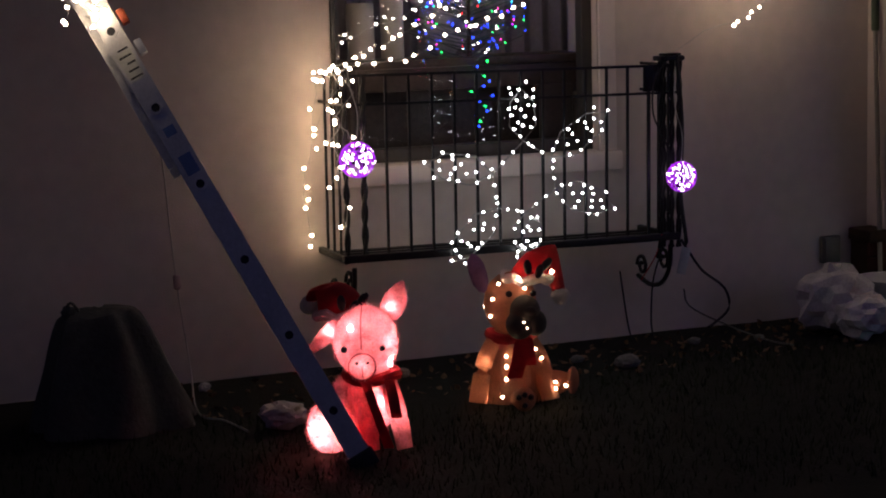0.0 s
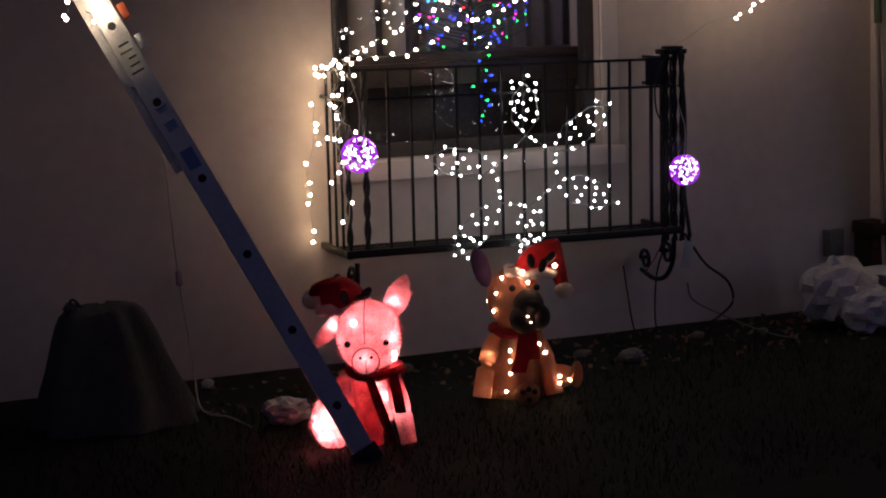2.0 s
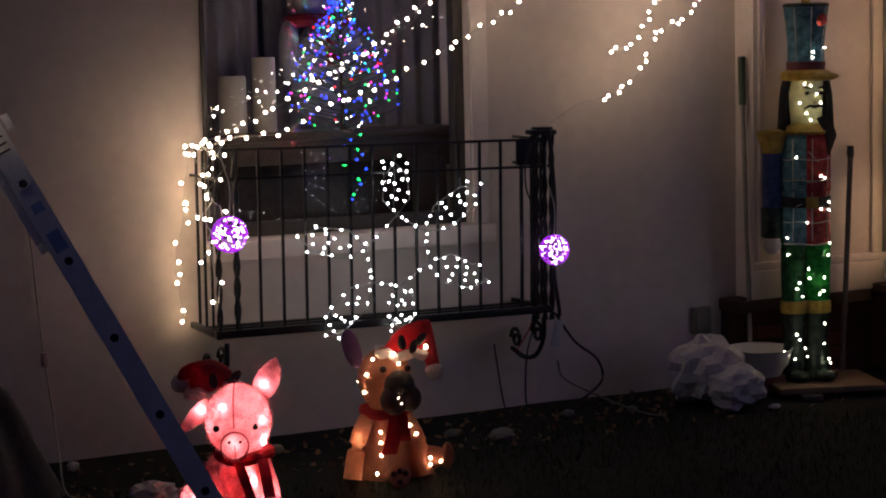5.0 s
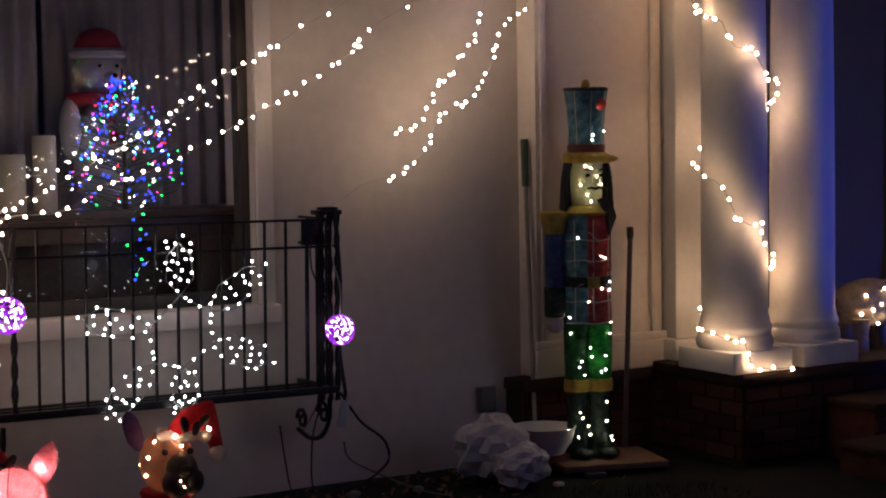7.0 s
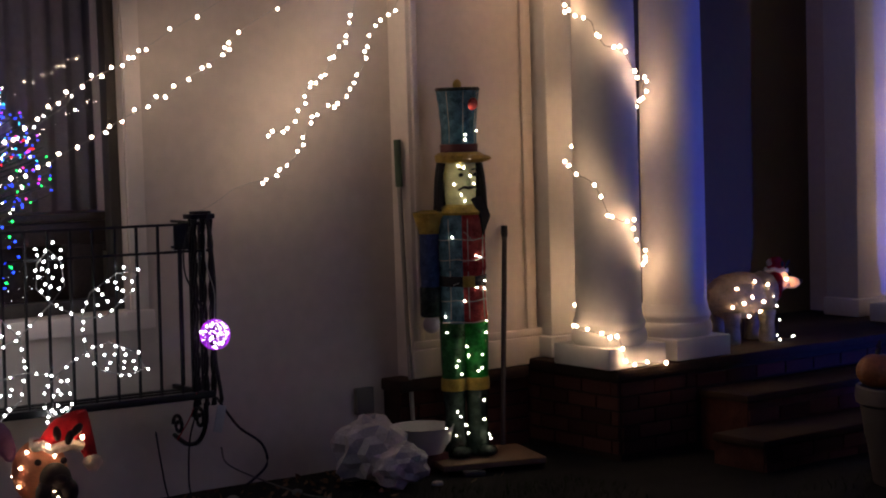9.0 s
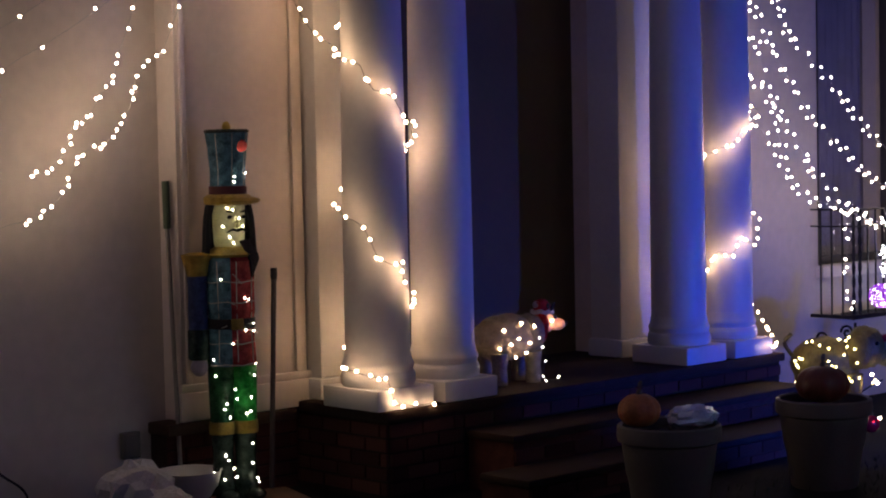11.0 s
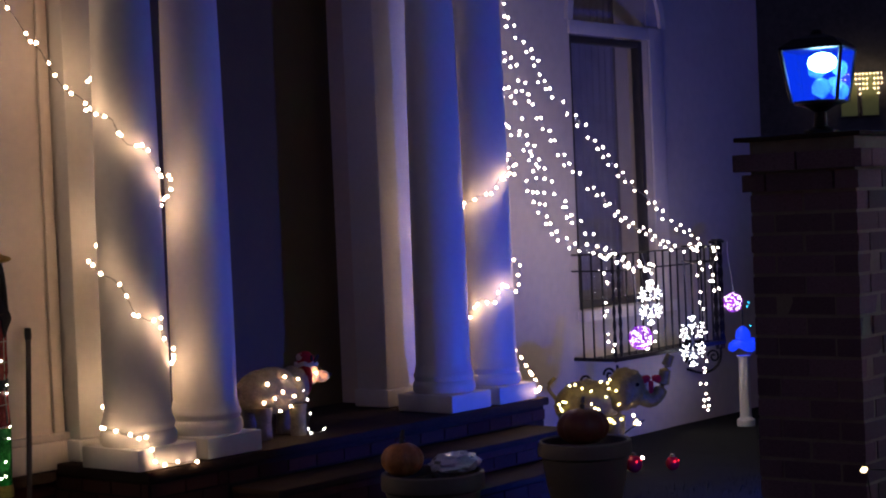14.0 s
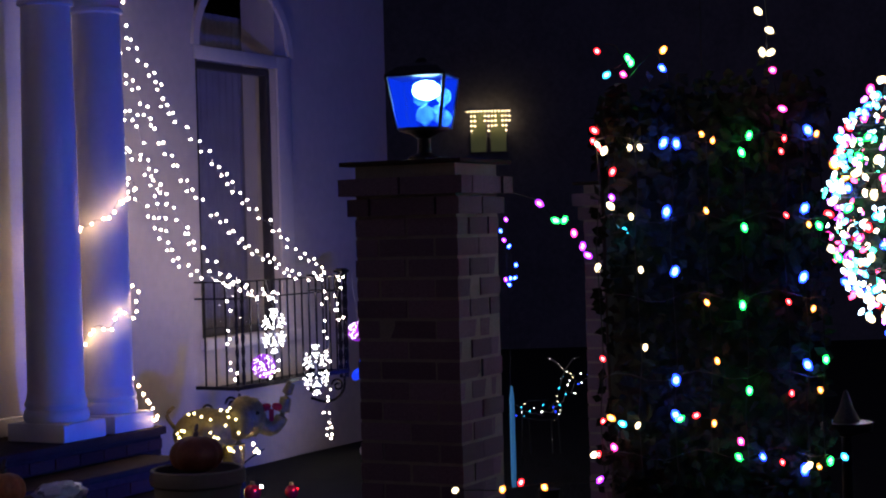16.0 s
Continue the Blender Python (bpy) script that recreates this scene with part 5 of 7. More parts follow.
def make_nutcracker():
    bm = bmesh.new()
    B, R, G, O, F, D, K, L = range(8)
    rng = random.Random(4)

    def halves(profile, left, right, n=28, split=-60, cx=0.0):
        first = len(bm.faces)
        lathe(bm, profile, n, left, Matrix.Translation((cx, 0, 0)))
        bm.faces.ensure_lookup_table()
        for f in bm.faces[first:]:
            c = f.calc_center_median()
            a = math.degrees(math.atan2(c.y, c.x - cx))
            if split < a < split + 130:
                f.material_index = right
    # boots and legs
    for sx in (-1, 1):
        lathe(bm, [(0.055, 0.0), (0.062, 0.02), (0.055, 0.10), (0.05, 0.20), (0.058, 0.33)], 18, D, Matrix.Translation((sx * 0.058, 0, 0)))
        lathe(bm, [(0.064, 0.33), (0.066, 0.36), (0.062, 0.39)], 18, O, Matrix.Translation((sx * 0.058, 0, 0)))
        # left leg takes a darker green than the right
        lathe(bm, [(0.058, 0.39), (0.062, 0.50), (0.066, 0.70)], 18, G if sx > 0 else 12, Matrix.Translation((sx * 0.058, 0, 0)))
        ball(bm, (sx * 0.065 + 0.02, -0.06, 0.03), (0.055, 0.075, 0.032), D, 2)
    # tunic with belt, collar and shoulders
    halves([(0.118, 0.67), (0.120, 0.70), (0.112, 0.85), (0.112, 0.90), (0.119, 0.93), (0.117, 1.05), (0.122, 1.18), (0.09, 1.215)], B, R, split=-100)
    lathe(bm, [(0.117, 0.85), (0.119, 0.855), (0.119, 0.895), (0.117, 0.90)], 28, K)
    box(bm, (-0.03, -0.128, 0.848), (0.03, -0.117, 0.902), 0.004, O)
    lathe(bm, [(0.115, 1.20), (0.122, 1.212), (0.095, 1.235), (0.07, 1.25)], 24, O)
    # seams of the wire cage under the film
    for a in range(0, 360, 45):
        c, sn = math.cos(radians(a)), math.sin(radians(a))
        tube(bm, [(0.121 * c, 0.121 * sn, 0.69), (0.114 * c, 0.114 * sn, 0.86), (0.120 * c, 0.120 * sn, 1.05), (0.124 * c, 0.124 * sn, 1.18)], 0.0022, 4, 8)
        tube(bm, [(0.090 * c, 0.090 * sn, 1.55), (0.089 * c, 0.089 * sn, 1.63), (0.109 * c, 0.109 * sn, 1.80)], 0.0018, 4, 8)
    for r, z in ((0.121, 0.78), (0.121, 0.98), (0.121, 1.08), (0.120, 0.675)):
        tube(bm, [(r * math.cos(t * 0.35), r * math.sin(t * 0.35), z + 0.004 * math.sin(t * 1.7)) for t in range(19)], 0.002, 4, 8)
    for k in range(3):
        tube(bm, [(-0.02 - 0.03 * k, -0.122, 1.12 - 0.13 * k), (0.03 - 0.04 * k, -0.119, 1.07 - 0.1 * k)], 0.0018, 4, 8)
    # the one arm that hangs free, with gold shoulder, dark cuff and pale glove
    arm = Matrix.Translation((-0.165, 0, 0))
    lathe(bm, [(0.050, 1.11), (0.056, 1.14), (0.075, 1.20), (0.078, 1.215), (0.03, 1.225)], 18, O, arm)
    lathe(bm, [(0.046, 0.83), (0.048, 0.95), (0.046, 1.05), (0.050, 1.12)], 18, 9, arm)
    lathe(bm, [(0.046, 0.70), (0.053, 0.71), (0.053, 0.84), (0.048, 0.85)], 18, D, arm)
    ball(bm, (-0.165, -0.005, 0.665), (0.044, 0.042, 0.048), 10, 2)
    # head, hair, moustache
    lathe(bm, [(0.06, 1.235), (0.074, 1.255), (0.078, 1.33), (0.080, 1.46)], 24, F)
    first = [(math.cos(radians(a)), math.sin(radians(a))) for a in range(-20, 201, 12)]
    for c, sn in first:
        for q in range(3):
            tube(bm, smooth_path([(c * 0.095, sn * 0.095, 1.46), (c * 0.115, sn * 0.11, 1.36), (c * (0.108 + 0.01 * q), sn * 0.108, 1.24 - 0.025 * q)], 5), 0.017, 6, K, taper=0.009)
    for k in range(12):
        tube(bm, smooth_path([(0.045 + 0.004 * k, -0.075 + 0.004 * k, 1.28), (0.075 + 0.005 * k, -0.09 + 0.005 * k, 1.20), (0.085 + 0.004 * k, -0.10 + 0.006 * k, 1.10 + 0.006 * k)], 5), 0.014, 5, K, taper=0.005)
    for sx in (-1, 1):
        ball(bm, (sx * 0.035 + 0.02, -0.084, 1.395), (0.013, 0.006, 0.010), K, 2)
        tube(bm, smooth_path([(0.02, -0.092, 1.33), (0.02 + sx * 0.025, -0.092, 1.335), (0.02 + sx * 0.05, -0.08, 1.32)], 5), 0.009, 5, K, taper=0.004)
        tube(bm, [(0.02 + sx * 0.02, -0.086, 1.42), (0.02 + sx * 0.05, -0.078, 1.425)], 0.005, 5, K)
    ball(bm, (0.02, -0.096, 1.36), (0.012, 0.018, 0.02), F, 2)
    # hat
    lathe(bm, [(0.085, 1.452), (0.118, 1.458), (0.122, 1.49), (0.10, 1.505)], 28, O)
    ball(bm, (0.055, -0.085, 1.474), (0.085, 0.075, 0.022), O, 2)
    lathe(bm, [(0.092, 1.506), (0.094, 1.545)], 28, 11)
    halves([(0.088, 1.546), (0.086, 1.62), (0.094, 1.73), (0.108, 1.81), (0.10, 1.815)], B, B)
    ball(bm, (0.052, -0.083, 1.74), (0.030, 0.018, 0.032), R, 2)
    lathe(bm, [(0.108, 1.805), (0.112, 1.815), (0.104, 1.822)], 28, D)
    ball(bm, (0, 0, 1.835), (0.022, 0.022, 0.028), O, 2)
    # bulbs just under and on the cloth
    spots = []
    for k in range(34):
        z = rng.choice([rng.uniform(0.03, 0.35), rng.uniform(0.03, 0.30), rng.uniform(0.40, 0.68), rng.uniform(0.7, 1.18), rng.uniform(0.7, 1.18), rng.uniform(1.55, 1.75)])
        a = radians(rng.uniform(-165, -30))
        r = 0.128 if z < 0.4 else 0.118 if z < 0.7 else 0.124 if z < 1.2 else 0.094
        spots.append((r * math.cos(a), r * math.sin(a), z))
    spots += [(0.0, -0.088, 1.43), (-0.05, -0.08, 1.35), (0.05, -0.082, 1.35), (-0.02, -0.09, 1.30), (0.03, -0.088, 1.39), (-0.03, -0.09, 1.44), (0.0, -0.09, 1.268)]
    for p in spots:
        ball(bm, p, 0.0047, L, 1)
    for z in (0.15, 0.5, 0.8, 1.05, 1.32, 1.36, 1.62):
        ball(bm, (0.02, 0.0, z), 0.008, L, 1)
    ob = part("nutcracker_figure", bm, [NBLUE, NRED, NGREEN, NGOLD, NFACE, NDARK, NHAIR, NUTBULB, WIRE, NARM, material("grey_glove_cloth", (0.30, 0.25, 0.29), 0.7), material("dark_red_hat_band", (0.10, 0.02, 0.02), 0.6), fabric("darker_green_left_leg", (0.02, 0.10, 0.03), 0.4, 0.25, 45, 0.7)])
    ob.data.transform(Matrix.Scale(0.975, 4))
    return tagged(place(ob, 5.005, 6.64, 0.055, -22), "tall lit nutcracker soldier figure in blue and red cloth", "light figure")


make_nutcracker()
BOARD = material("worn_plywood", (0.16, 0.09, 0.05), 0.7, vary=0.25, scale=9, bump=0.3, bump_scale=50)
bm = bmesh.new()
box(bm, (-0.26, -0.20, 0.0), (0.26, 0.20, 0.03), 0.004)
bd = tagged(part("base_board", bm, BOARD), "worn plywood board under the nutcracker figure", "board")
bd.matrix_basis = pose(5.06, 6.60, 0.025, 0, 0, -18)
for k, (dx, dy) in enumerate(((-0.15, -0.1), (0.15, 0.08))):
    bm = bmesh.new()
    box(bm, (-0.10, -0.05, 0), (0.10, 0.05, 0.024), 0.004)
    bl = tagged(part("timber_block", bm, DARKWOOD), "flat dark timber block under the board", "block", "timber blocks")
    bl.matrix_basis = pose(5.06 + dx, 6.60 + dy, 0, 0, 0, 70)


# ---- white bear on the porch: one plain mesh ----
TINSEL = fabric("pale_tinsel_cloth", (0.38, 0.31, 0.21), 0.4, 0.4, 60, 0.35)
SNOUT = fabric("pale_pink_cloth", (0.75, 0.50, 0.36), 0.5)
bm = bmesh.new()
ball(bm, (-0.06, 0, 0.25), (0.20, 0.125, 0.125), 0, 3, noise_amp=0.12)
ball(bm, (0.10, 0, 0.26), (0.09, 0.105, 0.11), 0, 3, noise_amp=0.1)
ball(bm, (0.20, -0.01, 0.315), (0.065, 0.055, 0.058), 1, 3)
ball(bm, (0.28, -0.015, 0.30), (0.055, 0.036, 0.034), 1, 2)
ball(bm, (0.335, -0.018, 0.305), (0.012, 0.018, 0.013), 2, 2)
for sy in (-1, 1):
    ball(bm, (0.245, sy * 0.042 - 0.01, 0.345), 0.010, 2, 2)
    for lx in (-0.14, 0.08):
        lathe(bm, [(0.042, 0), (0.045, 0.02), (0.040, 0.09), (0.050, 0.17)], 14, 0, Matrix.Translation((lx, sy * 0.07, 0)))
for p in ((-0.14, -0.12, 0.30), (-0.05, -0.128, 0.25), (-0.10, -0.128, 0.22), (0.03, -0.118, 0.22), (0.06, -0.115, 0.31), (-0.02, -0.11, 0.33), (-0.16, -0.11, 0.2), (0.0, -0.125, 0.17), (-0.07, -0.125, 0.15)):
    ball(bm, p, 0.0085, 3, 1)
for p in ((0.215, -0.058, 0.325), (0.19, -0.03, 0.32), (0.26, -0.02, 0.305), (-0.1, 0, 0.24), (0.05, 0, 0.24)):
    ball(bm, p, 0.010, 3, 1)
fuzz(bm, 0, 2600, 0.018, 2)
pb = tagged(part("bear_figure", bm, [TINSEL, SNOUT, DARKPLASTIC, FIGBULB]), "glowing pale tinsel bear figure standing on the porch", "light figure")
place(pb, 6.80, 6.50, PZ, -12)
cl = thing("collar", "red felt collar round the bear figure's neck", "collar", (6.955, 6.465, PZ + 0.285), -12)
bm = bmesh.new()
tube(bm, [(0.012 * math.sin(t * 0.4), 0.078 * math.cos(t * 0.4), 0.078 * math.sin(t * 0.4)) for t in range(17)], 0.020, 8)
part("band", bm, REDCLOTH, cl)
make_hat("small dark red hat on the bear figure", 6.99, 6.46, PZ + 0.375, -12, -0.05, (-0.06, 0.0, 0.06), False).scale = (0.62, 0.62, 0.62)
light_string("white lights trailing from the bear figure", [(6.87, 6.38, 0.70), (6.90, 6.37, 0.63), (6.895, 6.36, 0.55), (6.85, 6.33, 0.47), (7.0, 6.36, 0.462), (7.12, 6.47, 0.458)], 0.09, ("tiny white",), 0.01, wire=DARKWIRE, seed=61)


# ---- pots, pumpkins and foil bag on the path ----
POT = material("pale_pot_glaze", (0.12, 0.105, 0.095), 0.55, vary=0.1, scale=8, bump=0.15, bump_scale=40)
PUMPKIN = material("orange_pumpkin_skin", (0.42, 0.15, 0.05), 0.5, vary=0.25, scale=8, bump=0.2, bump_scale=50)
DARKPUMP = material("dark_pumpkin_skin", (0.14, 0.04, 0.02), 0.5, vary=0.25, scale=8, bump=0.2, bump_scale=50)
FOIL = material("crinkled_foil_bag", (0.62, 0.66, 0.74), 0.22, metal=0.3, vary=0.15, scale=10, bump=0.9, bump_scale=20)


def make_pot(x, y, label):
    z = ground_height(x, y)
    p = thing("plant_pot", label, "plant pot", (x, y, z), group="plant pots")
    bm = bmesh.new()
    lathe(bm, [(0.155, 0), (0.165, 0.012), (0.188, 0.18), (0.192, 0.19), (0.192, 0.205), (0.198, 0.215), (0.218, 0.36), (0.212, 0.36), (0.19, 0.33), (0.17, 0.30)], 40)
    part("body", bm, POT, p)
    bm = bmesh.new()
    lathe(bm, [(0.219, 0.36), (0.236, 0.372), (0.240, 0.40), (0.236, 0.44), (0.226, 0.447), (0.214, 0.44), (0.211, 0.36)], 40, cap=False)
    part("rim", bm, POT, p)
    bm = bmesh.new()
    lathe(bm, [(0.212, 0.395), (0.12, 0.405), (0.01, 0.41)], 30)
    part("soil", bm, SOIL, p, "dark potting soil")
    return p


def make_pumpkin(x, y, z, r, mat, label, squash=0.85):
    p = thing("pumpkin", label, "pumpkin", (x, y, z), group="pumpkins")
    bm = bmesh.new()
    n, m = 48, 14
    prof = []
    for j in range(m + 1):
        th = -math.pi / 2 + math.pi * j / m
        prof.append((math.cos(th), math.sin(th)))
    grid = []
    for c, sn in prof:
        row = []
        for k in range(n):
            a = 2 * math.pi * k / n
            rib = 1 - 0.075 * abs(math.cos(a * 4.5)) ** 4
            rr = max(0.02, c) * r * rib
            row.append(bm.verts.new((rr * math.cos(a), rr * math.sin(a), r * squash * (1 + sn * (1 - 0.12 * (1 - c))))))
        grid.append(row)
    for a, b in zip(grid, grid[1:]):
        for k in range(n):
            bm.faces.new((a[k], a[(k + 1) % n], b[(k + 1) % n], b[k]))
    bm.faces.new(grid[0][::-1])
    bm.faces.new(grid[-1])
    part("flesh", bm, mat, p)
    bm = bmesh.new()
    tube(bm, smooth_path([(0, 0, 2 * r * squash * 0.93), (0.004, 0, 2 * r * squash + 0.02), (0.02, 0.005, 2 * r * squash + 0.045)], 6), 0.014, 8, taper=0.009)
    part("stem", bm, DARKWOOD, p)
    return p


make_pot(6.18, 4.92, "pale glazed pot with a pumpkin and foil bag")
make_pot(7.33, 4.865, "pale glazed pot with a large dark pumpkin")
make_pumpkin(6.055, 4.99, 0.43, 0.098, PUMPKIN, "pale orange pumpkin with a dark top on the pot")
make_pumpkin(7.335, 4.875, ground_height(7.35, 0) + 0.41, 0.135, DARKPUMP, "large dark pumpkin with a thick stem in the pot", 0.75)
crumple("foil_bag", "crinkled silvery plastic bag lying on the pot", "plastic bag", (6.27, 4.86, 0.42), (0.15, 0.09, 0.05), 21, FOIL, 0.45)
crumple("dead_leaves", "black withered leaves lying in the pot", "leaves", (6.12, 4.83, 0.395), (0.11, 0.06, 0.03), 22, BLACKCLOTH, 0.7)

# ---- gold elephant and small things by the far wall ----
GOLD = fabric("gold_tinsel_cloth", (0.26, 0.20, 0.05), 0.35, 0.35, 60, 0.4)
bm = bmesh.new()
ball(bm, (-0.12, 0, 0.36), (0.19, 0.13, 0.14), 0, 3, noise_amp=0.15)
ball(bm, (0.10, 0, 0.44), (0.11, 0.10, 0.12), 0, 3, noise_amp=0.12)
for sy in (-1, 1):
    ball(bm, (0.05, sy * 0.10, 0.42), (0.075, 0.02, 0.10), 0, 2, turned(0, 10, sy * 20))
    for lx in (-0.22, 0.02):
        lathe(bm, [(0.05, 0), (0.052, 0.03), (0.045, 0.12), (0.06, 0.30)], 14, 0, Matrix.Translation((lx, sy * 0.07, 0)))
tube(bm, smooth_path([(0.17, 0, 0.40), (0.24, 0, 0.37), (0.30, 0, 0.43), (0.33, 0, 0.55), (0.36, 0, 0.62)], 14), 0.052, 10, 0, taper=0.024)
tube(bm, smooth_path([(-0.30, 0, 0.40), (-0.34, 0, 0.47), (-0.30, 0, 0.52)], 8), 0.012, 6, 0)
ball(bm, (0.15, -0.095, 0.47), 0.012, 1, 2)
rng = random.Random(9)
for k in range(34):
    a, b2 = rng.uniform(-0.30, 0.18), rng.uniform(0.24, 0.52)
    ball(bm, (a, -0.128 + 0.35 * abs(a + 0.08) ** 2, b2), 0.0075, 2, 1)
for p in ((0.12, -0.10, 0.30), (0.15, -0.09, 0.25), (0.05, -0.12, 0.08), (0.10, -0.12, 0.07), (0.0, -0.12, 0.05), (0.16, -0.1, 0.06)):
    ball(bm, p, 0.010, 3, 1)
fuzz(bm, 0, 2600, 0.022, 3)
el = tagged(part("elephant_figure", bm, [GOLD, DARKPLASTIC, glow("gold_figure_bulb", (1.0, 0.80, 0.35), 9.0), WHITEBULB]), "gold tinsel elephant figure with raised trunk by the wall", "light figure")
el.data.transform(Matrix.Scale(1.15, 4))
place(el, 9.45, 6.12, ground_height(9.4, 0), -48)
rb = thing("ribbon_bow", "red ribbon bow tied on the elephant figure", "ribbon", (9.62, 5.90, 0.47), -48)
for sx in (-1, 1):
    bm = bmesh.new()
    ball(bm, (sx * 0.04, 0, 0.02), (0.04, 0.018, 0.026), 0, 2, turned(0, sx * 20, 0))
    part("loop", bm, REDCLOTH, rb)
bm = bmesh.new()
box(bm, (-0.018, -0.004, -0.12), (0.014, 0.004, 0.01), 0.002)
part("tail", bm, REDCLOTH, rb)
cable("black cable from the elephant figure to the wall", [(9.75, 6.05, 0.20), (9.95, 6.3, 0.10), (10.2, 6.6, -0.04), (10.6, 6.9, -0.10)], 0.005)

REDBALL = material("red_glass_ornament", (0.45, 0.01, 0.02), 0.12, vary=0.1, scale=5)
for x, y, r in ((9.30, 5.85, 0.055), (9.55, 5.72, 0.045)):
    o = thing("red_ornament", "large shiny red ball ornament on the grass", "ornament", (x, y, ground_height(x, y)), group="red ornaments")
    bm = bmesh.new()
    ball(bm, (0, 0, r), r, 0, 3)
    part("ball", bm, REDBALL, o)
    bm = bmesh.new()
    lathe(bm, [(0.014, 2 * r - 0.004), (0.014, 2 * r + 0.012), (0.008, 2 * r + 0.016)], 12)
    part("cap", bm, NGOLD, o)
    add_bulb(o, "tiny red", (-r * 0.6, -r * 0.72, r * 1.35))
    add_bulb(o, "tiny red", (r * 0.2, -r * 0.9, r * 1.45))

BLUEGLOW = glow("blue_lit_plastic", (0.01, 0.05, 1.0), 0.9)
sm = thing("blue_lamp_post", "white post with a blue lit wreath by the house corner", "lamp post", (11.95, 6.52, ground_height(12, 0)))
bm = bmesh.new()
lathe(bm, [(0.07, 0), (0.07, 0.05), (0.045, 0.07), (0.042, 0.52), (0.06, 0.55)], 16)
part("post", bm, COLUMN, sm)
bm = bmesh.new()
tube(bm, [(0.085 * math.cos(t * 0.4), 0.085 * math.sin(t * 0.4), 0.63 + 0.02 * math.sin(t)) for t in range(17)], 0.035, 8)
ball(bm, (0, 0, 0.70), (0.06, 0.06, 0.08), 0, 2)
part("wreath", bm, BLUEGLOW, sm, "blue glowing wreath")
for p in ((0, -0.07, 0.78), (-0.03, -0.06, 0.93), (0.02, -0.05, 0.96), (0.02, -0.1, 0.64), (0.06, -0.1, 0.64)):
    add_bulb(sm, "tiny aqua", p)
bm = bmesh.new()
tube(bm, [(0, 0, 0.76), (0, 0, 1.0)], 0.006, 6)
part("stem", bm, RUBBER, sm)
# street lamp across the road, mirrored in the far window
sl = thing("street_lamp", "tall street lamp with a bright head across the road", "street lamp", (38.0, -12.2, -0.13))
bm = bmesh.new()
lathe(bm, [(0.11, 0), (0.10, 0.4), (0.075, 0.5), (0.05, 6.2)], 14)
part("pole", bm, IRON, sl)
bm = bmesh.new()
tube(bm, smooth_path([(0, 0, 6.1), (-0.1, 0.15, 6.35), (-0.35, 0.5, 6.42)], 8), 0.03, 8)
part("arm", bm, IRON, sl)
bm = bmesh.new()
ball(bm, (-0.42, 0.6, 6.42), (0.22, 0.24, 0.07), 0, 2)
hd = part("lamp_head", bm, IRON, sl)
bm = bmesh.new()
ball(bm, (-0.42, 0.6, 6.36), (0.19, 0.21, 0.06), 0, 2)
part("lamp_glass", bm, glow("street_lamp_glass", (1.0, 0.9, 0.75), 160.0), hd, "bright white lamp glass")


# ---- gate pier with lantern ----
def unit_brick(name, mat):
    bm = bmesh.new()
    box(bm, (-0.5, -0.5, -0.5), (0.5, 0.5, 0.5))
    for v in bm.verts:
        v.co += Vector((noise.noise(v.co * 5), noise.noise(v.co * 5 + Vector((3, 0, 0))), noise.noise(v.co * 5 + Vector((0, 7, 0))))) * 0.025
    return mesh_of(name, bm, mat, smooth=False)


PIER_MESH = unit_brick("brick", PIERBRICK)


def make_pier(x0, y0, w, d, h, label, cap=True):
    pr = thing("gate_pier", label, "pier", (x0, y0, ground_height(x0, y0)), group="gate piers")
    bm = bmesh.new()
    box(bm, (0.008, 0.008, -0.1), (w - 0.008, d - 0.008, h - 0.002))
    part("mortar_core", bm, MORTAR, pr, "pale mortar joints")
    rng = random.Random(17)
    n = int(h / 0.0715)
    for k in range(n):
        z = 0.0715 * (k + 0.5)
        out = 0.0 if k < n - 2 else (0.02 if k == n - 2 else 0.042)
        lo, hx, hy = -out, w + out, d + out
        odd = k % 2
        t = 0.095
        rows = []
        if odd:
            m = (hx - lo)
            for y in (lo + t / 2, hy - t / 2):
                rows += [(lo + m * 0.25, y, m * 0.5, t), (lo + m * 0.75, y, m * 0.5, t)]
            span = hy - lo - 2 * t
            for x in (lo + t / 2, hx - t / 2):
                rows.append((x, (lo + hy) / 2, t, span))
        else:
            m = (hy - lo)
            for x in (lo + t / 2, hx - t / 2):
                rows += [(x, lo + m * 0.25, t, m * 0.5), (x, lo + m * 0.75, t, m * 0.5)]
            span = hx - lo - 2 * t
            for y in (lo + t / 2, hy - t / 2):
                rows.append(((lo + hx) / 2, y, span, t))
        for x, y, sx, sy in rows:
            b = new("brick", PIER_MESH)
            b.parent = pr
            b.matrix_basis = Matrix.LocRotScale((x + rng.uniform(-0.003, 0.003), y + rng.uniform(-0.003, 0.003), z), Euler((0, 0, rng.uniform(-0.008, 0.008))),
                                                (sx - 0.010, sy - 0.010, 0.0605))
    bm = bmesh.new()
    box(bm, (-0.035, -0.035, h - 0.004), (w + 0.035, d + 0.035, h + 0.012), 0.004)
    part("cap_stone", bm, STONE, pr)
    return pr


make_pier(5.525, 2.475, 0.345, 0.41, 1.83, "worn brick gate pier topped by a blue lantern")
make_pier(8.32, 2.86, 0.31, 0.31, 1.83, "worn brick gate pier beyond the lit hedge")

